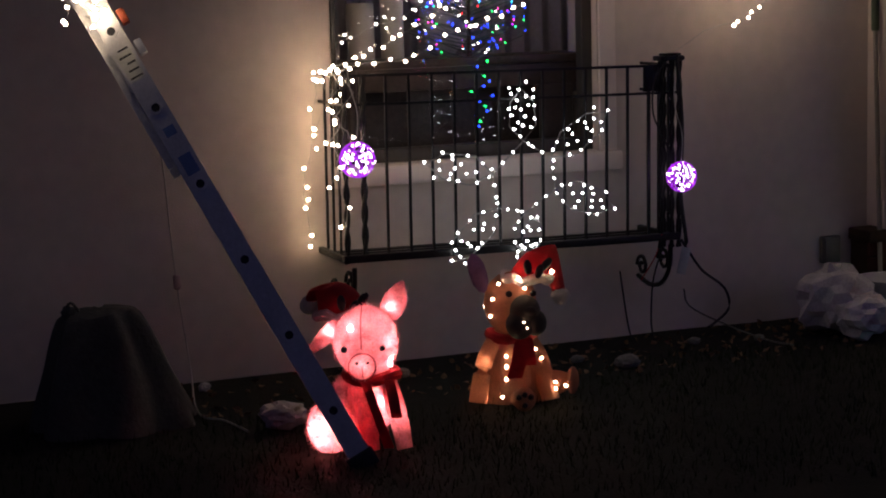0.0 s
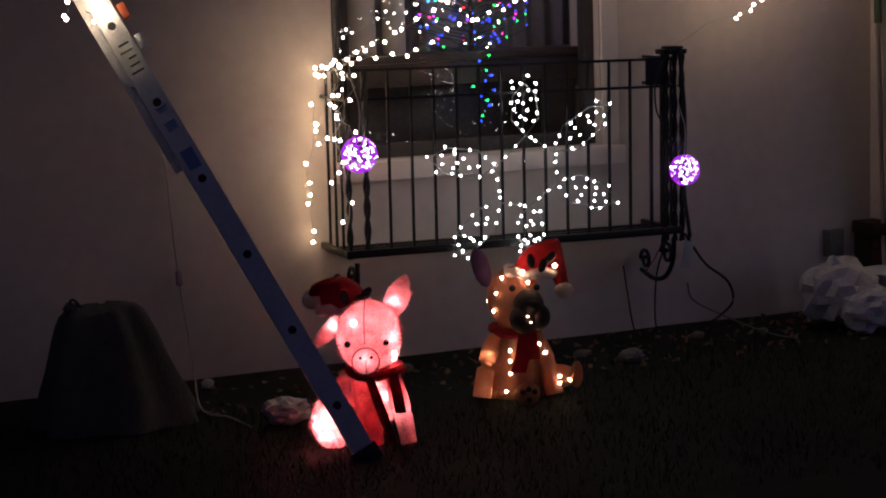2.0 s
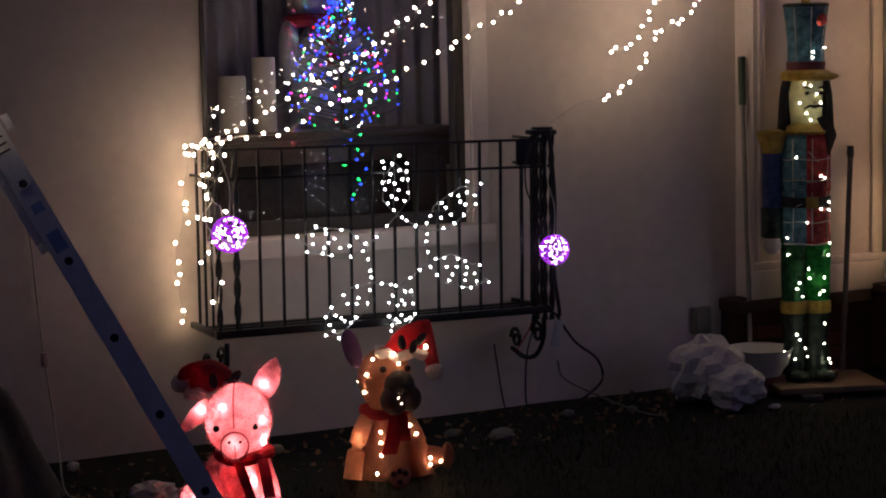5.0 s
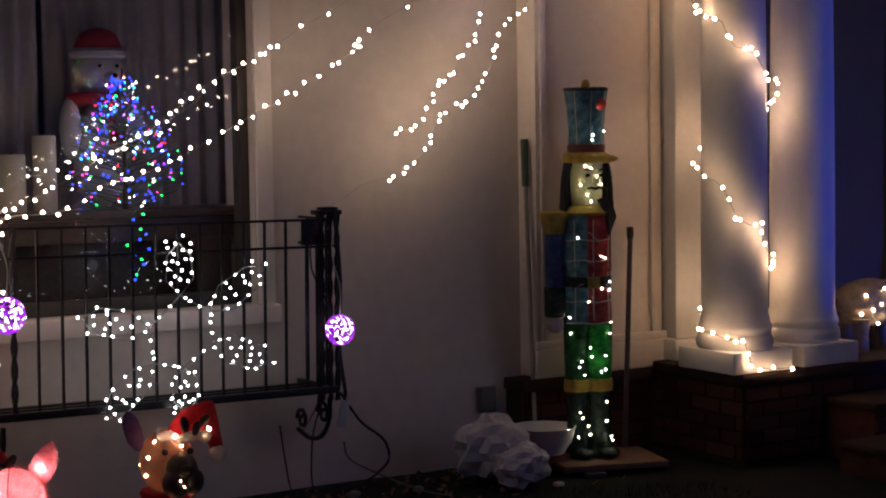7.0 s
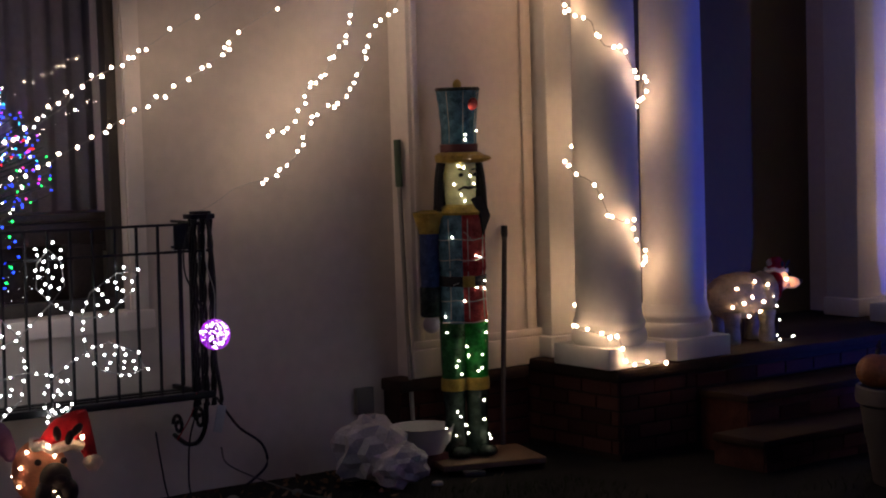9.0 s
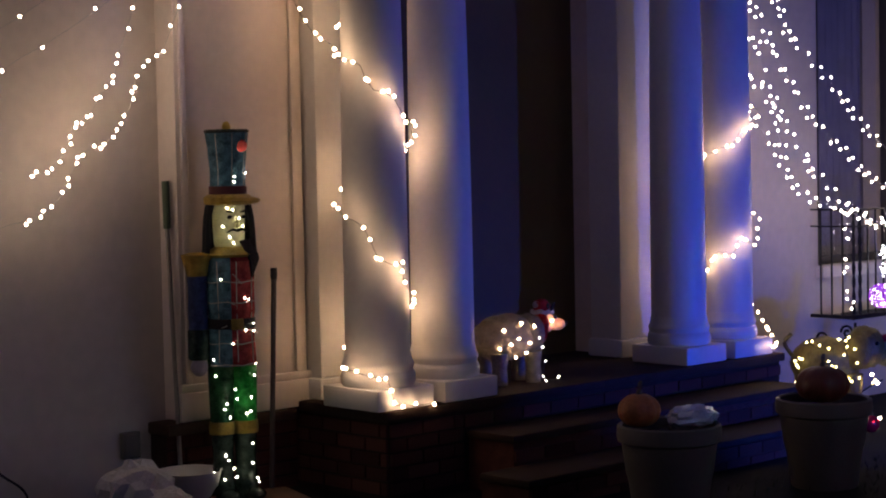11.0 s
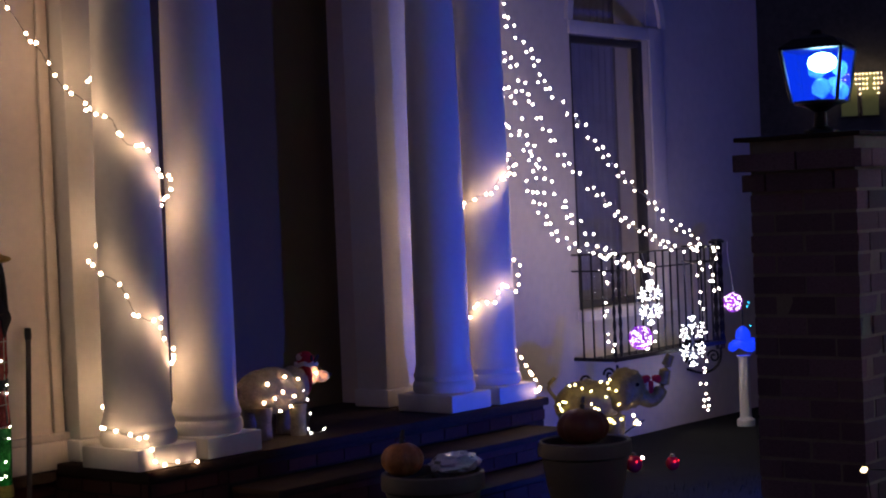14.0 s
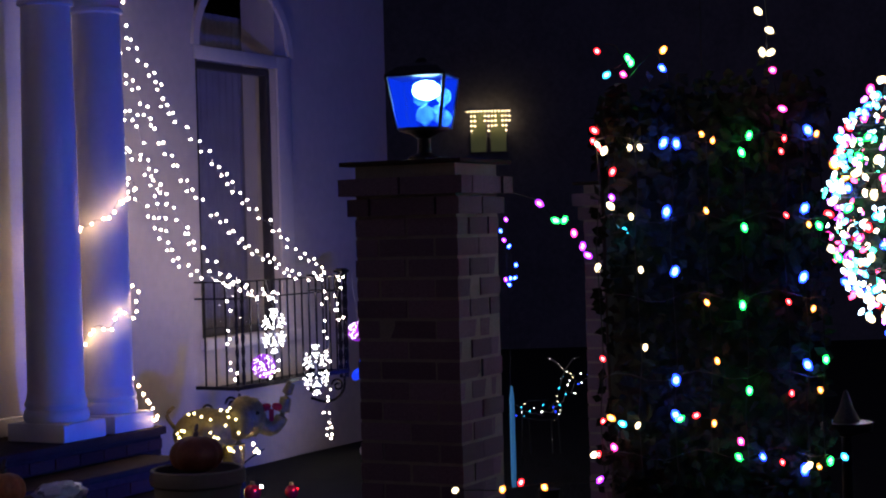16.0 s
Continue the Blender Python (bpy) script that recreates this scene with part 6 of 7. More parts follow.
LANTGLASS = tinted("blue_lantern_glass", (0.002, 0.04, 1.0), 1.1, 0.30)
SEEDED = fabric("seeded_lantern_glass", (0.45, 0.75, 0.98), 0.8, 0.2, 30)
la = thing("pier_lantern", "black lantern with glowing blue glass on the pier", "lantern", (LANTERN[0], LANTERN[1], 1.842), 12)
bm = bmesh.new()
lathe(bm, [(0.06, 0), (0.06, 0.015), (0.025, 0.03), (0.022, 0.08), (0.055, 0.10), (0.09, 0.108), (0.09, 0.118)], 20)
part("base", bm, IRON, la)
corner = [(math.cos(math.pi / 4 + k * math.pi / 2), math.sin(math.pi / 4 + k * math.pi / 2)) for k in range(4)]
rb0, rt0 = 0.112, 0.150
for k in range(4):
    (c, s_), (c2, s2) = corner[k], corner[(k + 1) % 4]
    bm = bmesh.new()
    tube(bm, [(c * rb0, s_ * rb0, 0.115), (c * rt0, s_ * rt0, 0.297)], 0.007, 6)
    part("frame_bar", bm, IRON, la)
    bm = bmesh.new()
    q = [Vector((c * rb0 * 0.97, s_ * rb0 * 0.97, 0.12)), Vector((c2 * rb0 * 0.97, s2 * rb0 * 0.97, 0.12)), Vector((c2 * rt0 * 0.97, s2 * rt0 * 0.97, 0.292)), Vector((c * rt0 * 0.97, s_ * rt0 * 0.97, 0.292))]
    nrm = (q[1] - q[0]).cross(q[3] - q[0]).normalized() * 0.003
    vs = [bm.verts.new(v + e) for e in (-nrm, nrm) for v in q]
    for f in ((3, 2, 1, 0), (4, 5, 6, 7), (0, 1, 5, 4), (1, 2, 6, 5), (2, 3, 7, 6), (3, 0, 4, 7)):
        bm.faces.new([vs[i] for i in f])
    part("glass_panel", bm, LANTGLASS, la, "frosted blue-lit glass panel", smooth=False)
bm = bmesh.new()
lathe(bm, [(0.158, 0.297), (0.156, 0.305), (0.10, 0.335), (0.03, 0.352), (0.02, 0.365), (0.008, 0.37)], 4, m=turned(0, 0, 45))
part("roof", bm, IRON, la, smooth=False)
bm = bmesh.new()
ball(bm, (-0.03, -0.02, 0.25), (0.056, 0.052, 0.036), 0, 2)
part("lamp_bulb", bm, glow("blue_lamp_bulb", (0.30, 0.72, 1.0), 34.0), la, "bright blue lamp bulb")
for ang, zz, rr in ((200, 0.16, 0.05), (330, 0.17, 0.045), (275, 0.15, 0.04), (20, 0.24, 0.05), (300, 0.23, 0.04)):
    bm = bmesh.new()
    ball(bm, (0.075 * math.cos(radians(ang)), 0.075 * math.sin(radians(ang)), zz), (rr * 0.7, rr * 0.7, rr * 0.8), 0, 2, noise_amp=0.3)
    part("glass_drop", bm, SEEDED, la, "seeded blue glass drop")
bm = bmesh.new()
tube(bm, [(0, 0, 0.118), (0, 0, 0.165)], 0.022, 10)
part("lamp_holder", bm, IRON, la)

# made-up lamp body for the unseen blue flood behind the pier
fl = thing("flood_lamp", "made-up flood lamp body for the unseen blue porch light", "flood lamp", (UNSEEN_FLOOD[0] - 0.03, UNSEEN_FLOOD[1] - 0.06, ground_height(*UNSEEN_FLOOD[:2])))
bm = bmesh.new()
tube(bm, [(0, 0, -0.05), (0, 0, UNSEEN_FLOOD[2] - 0.09)], 0.012, 8)
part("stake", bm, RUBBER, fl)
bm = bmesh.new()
lathe(bm, [(0.03, -0.02), (0.05, 0.0), (0.06, 0.05)], 16, m=Matrix.Translation((0, 0, UNSEEN_FLOOD[2] - 0.08)))
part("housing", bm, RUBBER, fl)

# ---- lit hedge, round tree and small lit things beyond the pier ----
LEAF = material("dark_hedge_leaf", (0.030, 0.045, 0.030), 0.8, spec=0.1, vary=0.4, scale=20, random_tint=0.2)
BARK = material("dark_bark", (0.06, 0.045, 0.035), 0.9, vary=0.3, scale=20, bump=0.6)
RIGHT = Vector((0.454, -0.891, 0))
AWAY = Vector((0.891, 0.454, 0))


def leaves(name, sampler, count, size, seed):
    """Many small bent leaves as one mesh."""
    rng = np.random.default_rng(seed)
    verts, faces = [], []
    for i in range(count):
        p, nrm = sampler(rng)
        d = Vector(rng.normal(size=3)).normalized()
        nrm = (Vector(nrm) + Vector(rng.normal(size=3)) * 0.6).normalized()
        s = d.cross(nrm).normalized()
        l, w = size * rng.uniform(0.7, 1.4), size * rng.uniform(0.3, 0.5)
        d = nrm.cross(s)
        p = Vector(p)
        k = len(verts)
        verts += [p - d * l * 0.5, p + s * w - nrm * w * 0.3, p + d * l * 0.5, p - s * w - nrm * w * 0.3]
        faces += [(k, k + 1, k + 2), (k, k + 2, k + 3)]
    me = bpy.data.meshes.new(name)
    me.from_pydata([tuple(v) for v in verts], [], faces)
    me.materials.append(LEAF)
    return me


hedge_at = Vector((5.146, 1.465, 0))
HK = 0.70            # size of the hedge and its net
hg = thing("hedge", "tall dark clipped hedge hung with coloured net lights", "hedge", hedge_at)


def hedge_point(rng):
    u, z = rng.uniform(-0.44, 0.42), rng.uniform(0.02, 1.90)
    f = rng.choice([-0.45, -0.45, -0.45, 0.45, 0.0]) * 0.9
    f += rng.normal() * 0.05
    if rng.random() < 0.15:
        z = 1.90 + rng.normal() * 0.04
    n = -AWAY if f < 0 else AWAY
    return RIGHT * u * HK + AWAY * f * HK + Vector((0, 0, z)), n


part("leaves", leaves("leaves", hedge_point, 7000, 0.038, 2), LEAF, hg)["kind"] = "stuff"
for u in (-0.22, 0.0, 0.2):
    base = RIGHT * u
    for k in range(5):
        bm = bmesh.new()
        tube(bm, smooth_path([base, base + Vector((0.03 * k - 0.06, 0.04 * k - 0.08, 0.7)), base + Vector((0.09 * k - 0.18, 0.08 * k - 0.16, 1.8))], 8), 0.03, 6, taper=0.008)
        part("stem", bm, BARK, hg)
bm = bmesh.new()
m4 = Matrix((RIGHT, AWAY, Vector((0, 0, 1)))).transposed().to_4x4()
box(bm, (-0.28, -0.22, 0.05), (0.26, 0.22, 1.82), 0.05, m=m4)
part("inner_twig", bm, LEAF, hg)

net = thing("net_lights", "net of coloured lights spread over the hedge", "net lights", hedge_at - AWAY * 0.53 * HK)
NET = {"red": [(-0.513, 1.93), (-0.485, 1.90), (-0.495, 1.075), (-0.50, 0.83), (-0.52, 0.70), (0.237, 1.92), (0.224, 1.87), (0.238, 1.62), (0.239, 1.28), (0.243, 0.92), (0.20, 0.65)],
       "cream": [(-0.369, 1.90), (-0.329, 1.90), (-0.37, 1.63), (-0.337, 1.42), (-0.327, 1.115), (-0.364, 0.81), (-0.495, 1.915)],
       "blue": [(-0.236, 1.915), (-0.185, 1.91), (-0.231, 1.645), (-0.204, 1.41), (-0.21, 0.985), (-0.214, 0.845), (0.331, 1.95), (0.311, 1.645), (0.30, 1.375), (0.308, 1.03), (0.287, 0.62)],
       "amber": [(-0.086, 1.945), (-0.043, 1.92), (-0.075, 1.645), (-0.081, 1.285), (-0.046, 1.055), (-0.064, 0.81), (0.364, 1.935), (0.326, 1.58), (0.336, 1.25), (0.355, 0.93), (0.343, 0.63)],
       "green": [(0.10, 1.935), (0.069, 1.87), (0.073, 1.575), (0.059, 1.27), (0.077, 0.935), (0.029, 0.675), (0.366, 1.575), (0.38, 1.05), (0.388, 0.65)]}
rng = random.Random(8)
for key, spots in NET.items():
    for u, z in spots:
        ob = add_bulb(net, key, RIGHT * u * HK + Vector((0, 0, 1.587 + (z - 1.587) * HK)), Euler((rng.uniform(-0.6, 0.6), rng.uniform(-0.6, 0.6), 0)).to_matrix().to_4x4())
        ob.scale = [0.56] * 3 if key in ("cream", "amber", "red") else [0.95 if key == "blue" else 0.75] * 3
for u in (-0.50, -0.35, -0.21, -0.07, 0.07, 0.235, 0.31, 0.37):
    bm = bmesh.new()
    tube(bm, [RIGHT * (u + 0.01 * math.sin(k * 2.1)) * HK + Vector((0, 0, 1.84 - 0.154 * k)) for k in range(7)], 0.0016, 4)
    part("wire", bm, DARKWIRE, net)
for j in range(5):
    bm = bmesh.new()
    tube(bm, [RIGHT * (-0.51 + 0.89 * k / 14) * HK - AWAY * 0.004 + Vector((0, 0, 1.827 - 0.217 * j + 0.014 * math.sin(k * 1.3))) for k in range(15)], 0.0016, 4)
    part("wire", bm, DARKWIRE, net)


def frame_point(dist, side, z):
    return Vector((0.25, -0.17, 0)) + AWAY * dist + RIGHT * side + Vector((0, 0, z))


def near_point(dist, side, z):
    """As frame_point, drawn towards the path by the size of the hedge."""
    p = frame_point(dist * HK, side * HK, 0)
    return Vector((p.x, p.y, 1.587 + (z - 1.587) * HK))


MIX = ("red", "green", "blue", "amber", "pink", "aqua", "cream", "cream", "violet")
G4 = "coloured light strings beyond the pier"
light_string("large coloured bulbs strung down to the hedge", [frame_point(6.5, 0.355, 1.68), frame_point(6.5, 0.43, 1.64), frame_point(6.5, 0.47, 1.58), frame_point(6.5, 0.51, 1.525), frame_point(6.5, 0.562, 1.465), frame_point(6.5, 0.60, 1.41)], 0.048, MIX, 0.02, wire=DARKWIRE, group=G4, seed=71, lead=[(5.87, 2.60, 1.78)])
light_string("large coloured bulbs strung low before the pier and hedge", [frame_point(5.00, 0.011, 0.834), frame_point(5.00, 0.126, 0.841), frame_point(5.00, 0.257, 0.852), frame_point(5.00, 0.389, 0.853), frame_point(5.00, 0.536, 0.866), frame_point(5.00, 0.597, 0.887), frame_point(5.00, 0.631, 0.909), frame_point(5.00, 0.670, 0.935), frame_point(5.00, 0.733, 0.976)], 0.07, MIX, 0.012, wire=DARKWIRE, group=G4, seed=72, lead=[frame_point(5.6, 0.0, 0.30), frame_point(5.2, 0.05, 0.55)], size=0.72)
light_string("large coloured bulbs looped low on the hedge", [frame_point(4.72, 0.390, 0.962), frame_point(4.72, 0.441, 0.975), frame_point(4.72, 0.460, 1.025), frame_point(4.72, 0.441, 1.060), frame_point(4.72, 0.537, 1.048), frame_point(4.72, 0.642, 1.076), frame_point(4.72, 0.661, 1.060), frame_point(4.72, 0.754, 1.045), frame_point(4.72, 0.816, 0.960), frame_point(4.72, 0.936, 0.939), frame_point(4.72, 0.997, 0.918), frame_point(4.72, 1.071, 0.944)], 0.085, MIX, 0.012, wire=DARKWIRE, group=G4, seed=78, size=0.72)
light_string("large coloured bulbs hanging over the hedge", [near_point(6.7, 1.26, 2.60), near_point(6.7, 1.26, 2.45), near_point(6.7, 1.265, 2.32), near_point(6.72, 1.28, 2.22), near_point(6.75, 1.30, 2.05)], 0.055, MIX, 0.025, wire=DARKWIRE, group=G4, seed=73, lead=[hedge_at + Vector((0, 0, 1.85)), hedge_at + Vector((0, 0, 2.3)), near_point(6.75, 1.26, 2.62)], size=0.72)
light_string("large coloured bulbs along the hedge top", [near_point(6.9, 0.64, 2.32), near_point(6.9, 0.72, 2.26), near_point(6.9, 0.66, 2.20), near_point(6.9, 0.76, 2.19), near_point(6.9, 0.84, 2.28), near_point(6.9, 0.89, 2.20), near_point(7.0, 0.95, 2.03), hedge_at + Vector((0, 0, 1.86))], 0.09, MIX, 0.03, wire=DARKWIRE, group=G4, seed=74, size=0.72)
light_string("coloured bulbs down the hedge edge", [near_point(6.75, 0.60, 1.98), near_point(6.75, 0.64, 1.90), near_point(6.75, 0.64, 1.76), near_point(6.75, 0.64, 1.66), near_point(6.75, 0.66, 1.60), near_point(7.0, 0.72, 1.56)], 0.075, MIX, 0.02, wire=DARKWIRE, group=G4, seed=75, size=0.72)
light_string("blue lights behind the pier", [frame_point(12.0, 0.40, 1.72), frame_point(12.0, 0.42, 1.5), frame_point(12.0, 0.48, 1.30), frame_point(12.0, 0.40, 1.22)], 0.06, ("blue", "violet"), 0.03, wire=DARKWIRE, group=G4, seed=76, lead=[frame_point(12.0, 0.41, -0.14), frame_point(12.05, 0.43, 0.9), frame_point(12.0, 0.41, 1.7)])

# round tree thick with lights
tr_at = frame_point(7.0, 2.025, -0.397)
tr = thing("topiary_tree", "round clipped tree thick with coloured lights", "tree", tr_at)
bm = bmesh.new()
tube(bm, smooth_path([(0, 0, -0.05), (0.01, 0, 0.5), (-0.01, 0.01, 1.0), (0, 0, 1.6)], 10), 0.035, 8, taper=0.018)
rng = random.Random(3)
for k in range(9):
    a = k * 0.7
    tube(bm, smooth_path([(0, 0, 1.25 + 0.03 * k), (0.14 * math.cos(a), 0.14 * math.sin(a), 1.45 + 0.03 * k), (0.28 * math.cos(a), 0.28 * math.sin(a), 1.55 + 0.05 * k)], 6), 0.012, 5, taper=0.004)
part("trunk", bm, BARK, tr)
tr.scale = (1.25, 1.25, 1.25)


def crown_point(rng):
    d = Vector(rng.normal(size=3)).normalized()
    r = rng.uniform(0.6, 1.0) ** 0.5 * (1 + 0.12 * noise.noise(d * 2.5))
    return Vector((d.x * 0.34 * r, d.y * 0.34 * r, 1.64 + d.z * 0.43 * r)), d


part("crown", leaves("crown", crown_point, 2600, 0.04, 4), LEAF, tr)["kind"] = "stuff"
tl = thing("string_lights", "dense coloured lights wound over the round tree", "string lights", tr_at)
tl.scale = (1.25, 1.25, 1.25)
bm = bmesh.new()
pts = []
for k in range(285):
    u = (k + 0.5) / 285
    z = 1 - 2 * u
    a = k * 2.399963
    r = math.sqrt(1 - z * z)
    q = 1 + 0.10 * rng.uniform(-1, 1)
    p = Vector((0.36 * r * math.cos(a) * q, 0.36 * r * math.sin(a) * q, 1.64 + 0.45 * z * q))
    add_bulb(tl, rng.choice(MIX + ("aqua", "cream", "blue")), p, Euler((rng.uniform(-1.2, 1.2), rng.uniform(-1.2, 1.2), 0)).to_matrix().to_4x4())
for k in range(160):
    z = 1 - 2 * (k + 0.5) / 160
    a = k * 0.45
    r = math.sqrt(1 - z * z)
    pts.append((0.35 * r * math.cos(a), 0.35 * r * math.sin(a), 1.64 + 0.44 * z))
tube(bm, pts, 0.002, 4)
part("wire", bm, DARKWIRE, tl)
bm = bmesh.new()
for k in range(750):
    d = Vector((rng.gauss(0, 1), rng.gauss(0, 1), rng.gauss(0, 1))).normalized()
    q = rng.uniform(0.82, 1.08)
    ball(bm, (0.37 * d.x * q, 0.37 * d.y * q, 1.64 + 0.46 * d.z * q), (0.009, 0.009, 0.015), rng.randrange(6), 1, Euler((rng.uniform(-1, 1), rng.uniform(-1, 1), 0)).to_matrix())
part("small_bulb", bm, [glow("mix_" + k, c, 8.0) for k, c in (("a", (0.1, 0.6, 1.0)), ("b", (1.0, 0.7, 0.5)), ("c", (1, 0.06, 0.2)), ("d", (0.6, 0.75, 1.0)), ("e", (0.05, 1.0, 0.5)), ("f", (0.6, 0.15, 1.0)))], tl)["kind"] = "stuff"

bm = bmesh.new()
lathe(bm, [(0.046, 0), (0.046, 0.008), (0.025, 0.05), (0.010, 0.105), (0.003, 0.112)], 16)
cn = tagged(part("cone_ornament", bm, STONEGREY), "small plain grey cone ornament by the round tree", "ornament")
cn.location = frame_point(6.0, 1.375, 0.89)
bm = bmesh.new()
lathe(bm, [(0.12, 0), (0.10, 0.03), (0.02, 0.06), (0.018, 0.88), (0.09, 0.90), (0.09, 0.93)], 16)
ps = tagged(part("pedestal", bm, IRON), "slim dark metal pedestal under the cone ornament", "pedestal")
ps.location = frame_point(6.0, 1.375, -0.04)

# wire deer with small lights, far off
dr = thing("wire_deer", "wire deer outline with small lights far down the garden", "light figure", frame_point(13.0, 0.74, -0.1))
bm = bmesh.new()
rng = random.Random(12)
body = [(0.0, 0, 0.34), (0.06, 0, 0.40), (0.10, 0, 0.34), (0.06, 0, 0.26), (-0.05, 0, 0.25), (-0.18, 0, 0.27), (-0.22, 0, 0.34), (-0.15, 0, 0.40), (0.0, 0, 0.40)]
runs = [body, [(0.06, 0, 0.40), (0.10, 0, 0.55), (0.13, 0, 0.62), (0.20, 0, 0.58), (0.14, 0, 0.52)], [(0.12, 0, 0.62), (0.05, 0, 0.70), (0.0, 0, 0.72)], [(0.13, 0, 0.62), (0.19, 0, 0.71), (0.24, 0, 0.72)],
        [(0.07, 0, 0.26), (0.08, 0, 0.0)], [(0.02, 0, 0.26), (0.02, 0, 0.0)], [(-0.15, 0, 0.26), (-0.14, 0, 0.0)], [(-0.20, 0, 0.28), (-0.21, 0, 0.0)]]
for run in runs:
    w = [RIGHT * p[0] + Vector((0, 0, p[2])) for p in run]
    tube(bm, w, 0.006, 5)
    for a, b in zip(w, w[1:]):
        for q in (0.2, 0.6):
            add_bulb(dr, rng.choice(("tiny white", "tiny aqua", "tiny cream", "tiny cream")), a.lerp(b, q))
part("wire_frame", bm, DARKWIRE, dr)
light_string("blue and white lights lying by the wire deer", [frame_point(12.6, 0.44, 0.32), frame_point(12.7, 0.60, 0.22), frame_point(12.7, 0.75, 0.25), frame_point(12.7, 0.90, 0.42), frame_point(12.8, 1.02, 0.48)], 0.05, ("tiny aqua", "tiny white", "tiny blue"), 0.06, group=G4, seed=77)
bm = bmesh.new()
lathe(bm, [(0.015, 0), (0.018, 0.1), (0.016, 0.6), (0.006, 0.68)], 12)
pz = tagged(part("lit_stake", bm, glow("aqua_stake_plastic", (0.10, 0.45, 1.0), 0.16)), "glowing pale blue light stake behind the pier", "light stake")
pz.location = frame_point(11.5, 0.41, ground_height(11, 0))

# neighbour's house far behind, with a lit window under icicle lights
# tone follows the dark night sky that the wall stands in for
FARWALL = material("far_wall_night_tone", (0.24, 0.23, 0.25), 0.9, vary=0.2, scale=1.5)
fh = thing("far_house", "neighbouring house with one dim window, wall raised to hide the sky", "house", frame_point(25.0, 1.2, 0))
m5 = Matrix((RIGHT, AWAY, Vector((0, 0, 1)))).transposed().to_4x4()
# wall made far taller than the window needs, to cover the lighter sky
bm = bmesh.new()
box(bm, (-2.2, 0.02, -0.3), (9.0, 6.0, 8.4), m=m5)
part("wall", bm, FARWALL, fh, smooth=False)
bm = bmesh.new()
prism(bm, [(-2.6, -0.4), (9.4, -0.4), (9.4, 6.4), (-2.6, 6.4)], 8.401, 8.6)
bmesh.ops.transform(bm, matrix=m5, verts=bm.verts)
part("roof", bm, DARKWOOD, fh, smooth=False)
for x0, x1 in ((-0.82, -0.56), (-0.53, -0.27)):
    wd = part("window", box(bmesh.new(), (x0, -0.02, 2.72), (x1, 0.018, 3.36), 0.004, m=m5), FARWALL, fh)
    part("pane", box(bmesh.new(), (x0 + 0.02, -0.03, 2.74), (x1 - 0.02, -0.021, 3.34), m=m5), glow("dim_window_light", (0.24, 0.26, 0.12), 0.10), wd, "dimly lit pane", smooth=False)
ic = thing("string_lights", "small icicle lights above the far window", "string lights", frame_point(24.9, 0.36, 3.32))
bm = bmesh.new()
tube(bm, [(0, 0, 0), tuple(RIGHT * 0.6)], 0.004, 4)
rng = random.Random(6)
for k in range(13):
    drop = rng.choice((0.06, 0.14, 0.22, 0.30))
    b0 = RIGHT * (0.6 * k / 12)
    tube(bm, [b0, b0 - Vector((0, 0, drop))], 0.003, 4)
    for q in range(int(drop / 0.07) + 1):
        o = add_bulb(ic, "tiny cream", b0 - Vector((0, 0, 0.07 * q)))
        o.scale = (2.4, 2.4, 2.4)
part("wire", bm, WIRE, ic)

# ---- lawn grass and fallen leaves ----
def make_grass():
    rng = np.random.default_rng(7)
    verts, faces = [], []
    for i in range(16000):
        x, y = rng.uniform(0.2, 5.2), rng.uniform(4.6, 6.75)
        if i % 5 == 0:
            x, y = rng.uniform(5.0, 12.0), rng.uniform(3.8, 5.2)
        if y > 6.35 + 0.25 * math.sin(x * 2.1):
            continue
        z = ground_height(x, y) - 0.005
        h, w, a = rng.uniform(0.015, 0.05), 0.0022, rng.uniform(0, 6.28)
        dx, dy = math.cos(a), math.sin(a)
        lean = rng.uniform(0.2, 0.8) * h
        k = len(verts)
        verts += [(x - dy * w, y + dx * w, z), (x + dy * w, y - dx * w, z), (x + dx * lean, y + dy * lean, z + h)]
        faces.append((k, k + 1, k + 2))
    me = bpy.data.meshes.new("grass")
    me.from_pydata(verts, [], faces)
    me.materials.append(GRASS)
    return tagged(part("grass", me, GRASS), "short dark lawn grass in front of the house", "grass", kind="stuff")


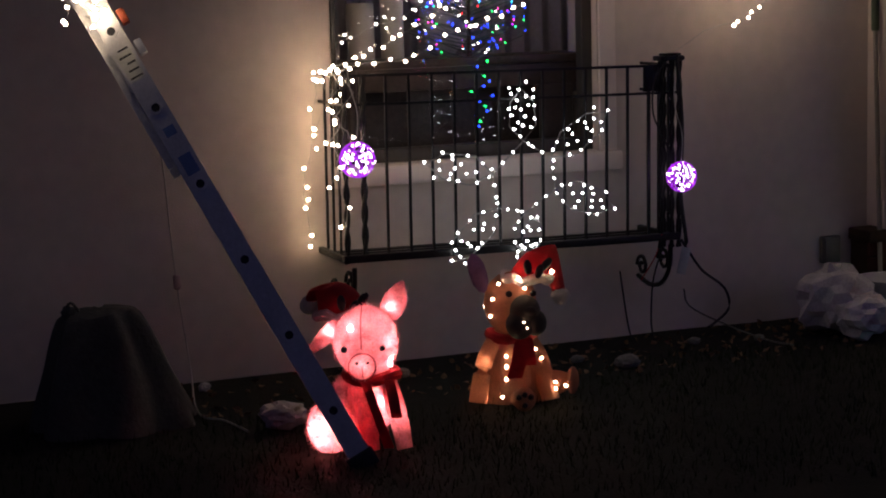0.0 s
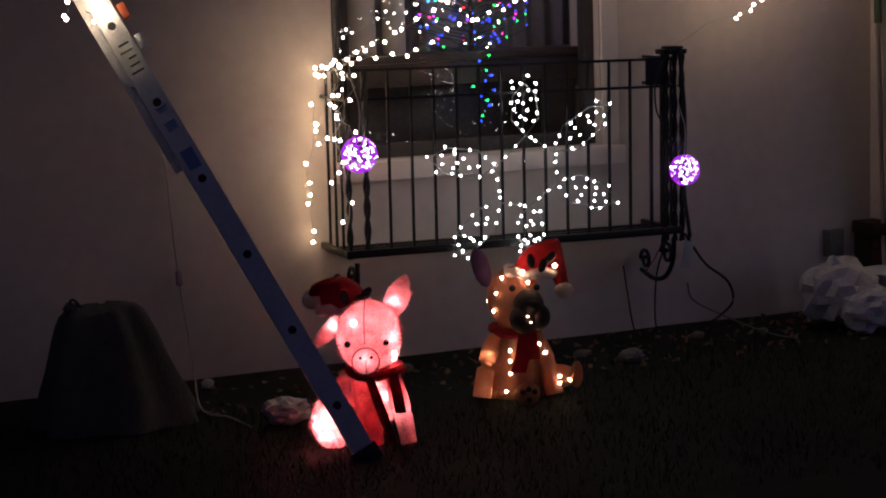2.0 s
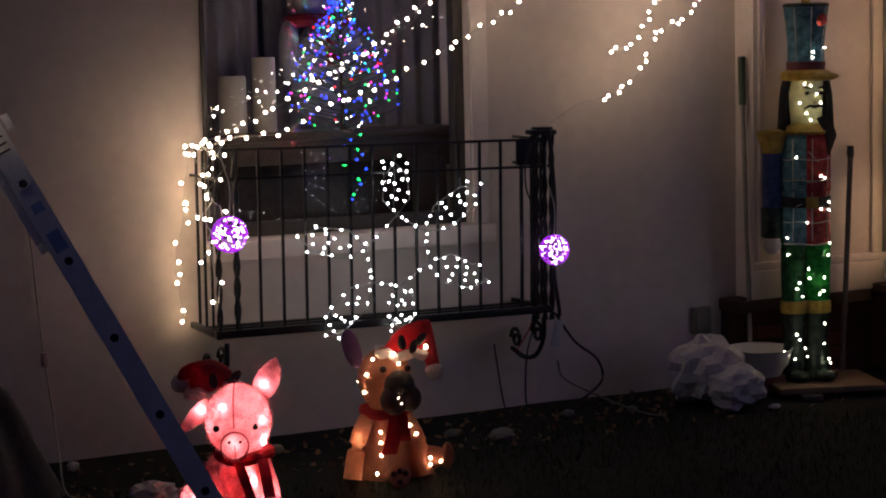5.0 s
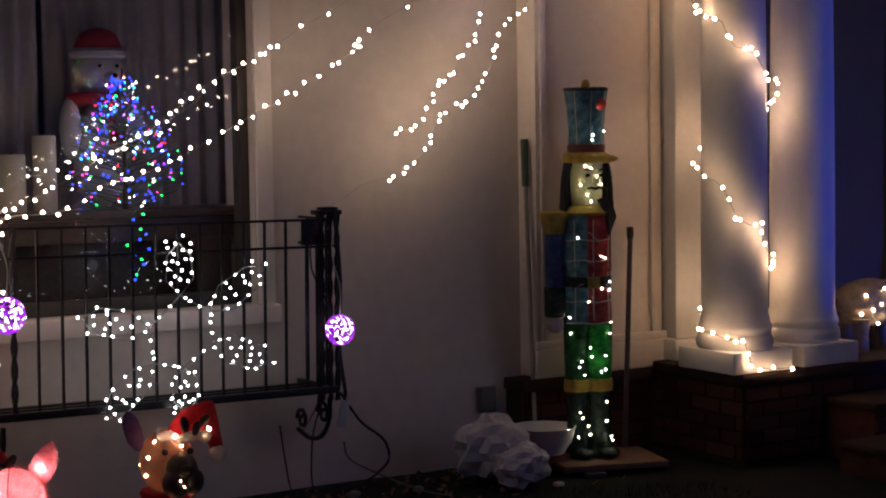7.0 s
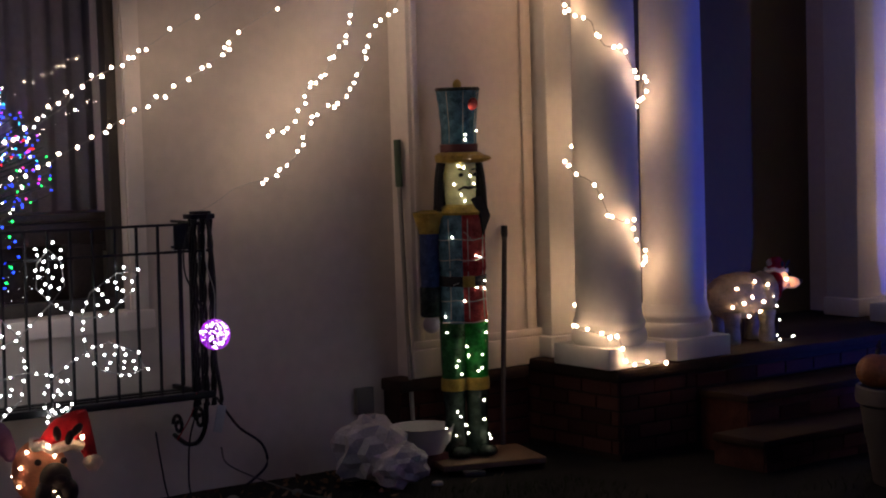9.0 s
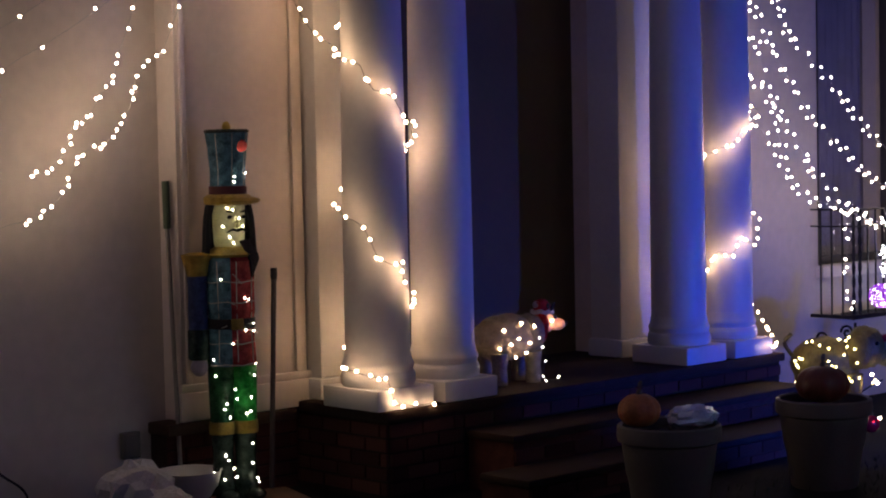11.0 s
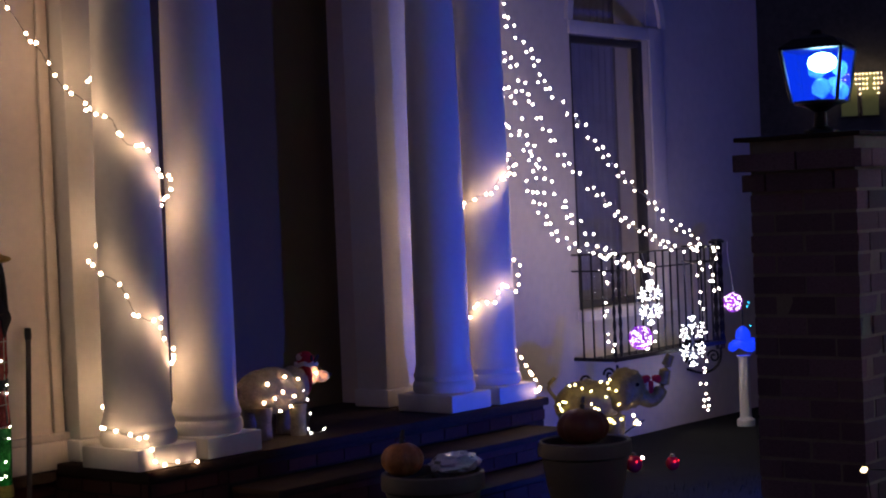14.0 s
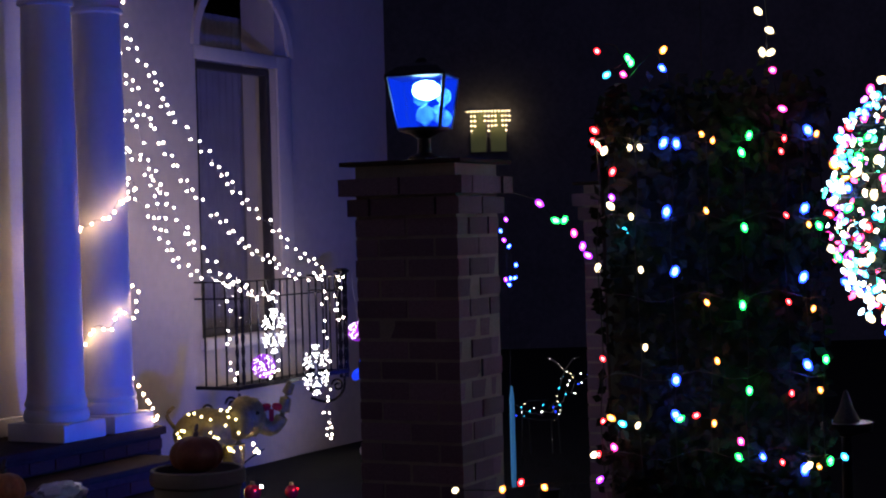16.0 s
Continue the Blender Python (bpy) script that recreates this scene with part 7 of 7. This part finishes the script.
make_grass()
DEAD = material("dead_leaf", (0.16, 0.09, 0.045), 0.8, vary=0.4, scale=30)


def litter_point(rng):
    x, y = rng.uniform(1.3, 5.0), rng.uniform(6.3, 6.98)
    return Vector((x, y, ground_height(x, y) + 0.008)), (0, 0, 1)


lv = leaves("fallen_leaves", litter_point, 320, 0.035, 9)
lv.materials.clear()
lv.materials.append(DEAD)
tagged(part("fallen_leaves", lv, DEAD), "dry brown leaves scattered on bare earth", "leaves", kind="stuff")


# ---- bricks of the porch sides, last ----
PORCH_MESH = unit_brick("brick", BRICK)


def brick_face(parent, a, b, z0, courses, normal, length=0.215):
    """Running-bond bricks on an upright face from a to b (x, y)."""
    rng = random.Random(int(a[0] * 100 + a[1] * 10))
    a, b = Vector((*a, 0)), Vector((*b, 0))
    run = (b - a).length
    d = (b - a) / run
    turn = math.atan2(d.y, d.x)
    for k in range(courses):
        u = -length / 2 if k % 2 else 0.0
        while u < run - 0.02:
            u0, u1 = max(0, u), min(run, u + length)
            if u1 - u0 > 0.04:
                c = a + d * ((u0 + u1) / 2) + Vector(normal) * (0.004 + rng.uniform(0, 0.003))
                ob = new("brick", PORCH_MESH)
                ob.parent = parent
                ob.matrix_basis = Matrix.LocRotScale((c.x, c.y, z0 + 0.0715 * (k + 0.5)), Euler((0, 0, turn)), (u1 - u0 - 0.010, 0.016, 0.061))
            u += length


brick_face(floor, (5.60, 6.89), (5.60, 6.19), 0.03, 5, (-1, 0, 0))
brick_face(floor, (4.79, 6.90), (5.60, 6.90), 0.0, 5, (0, -1, 0))
brick_face(floor, (5.60, 6.19), (6.10, 6.19), 0.03, 5, (0, -1, 0))
brick_face(floor, (6.10, 6.19), (8.82, 6.19), 0.31, 1, (0, -1, 0))
steps = [o for o in bpy.data.objects if o.name.startswith("step")]
brick_face(steps[0], (6.14, 5.87), (8.62, 5.87), 0.155, 1, (0, -1, 0))
brick_face(steps[1], (5.90, 5.54), (8.72, 5.54), -0.03, 2, (0, -1, 0))
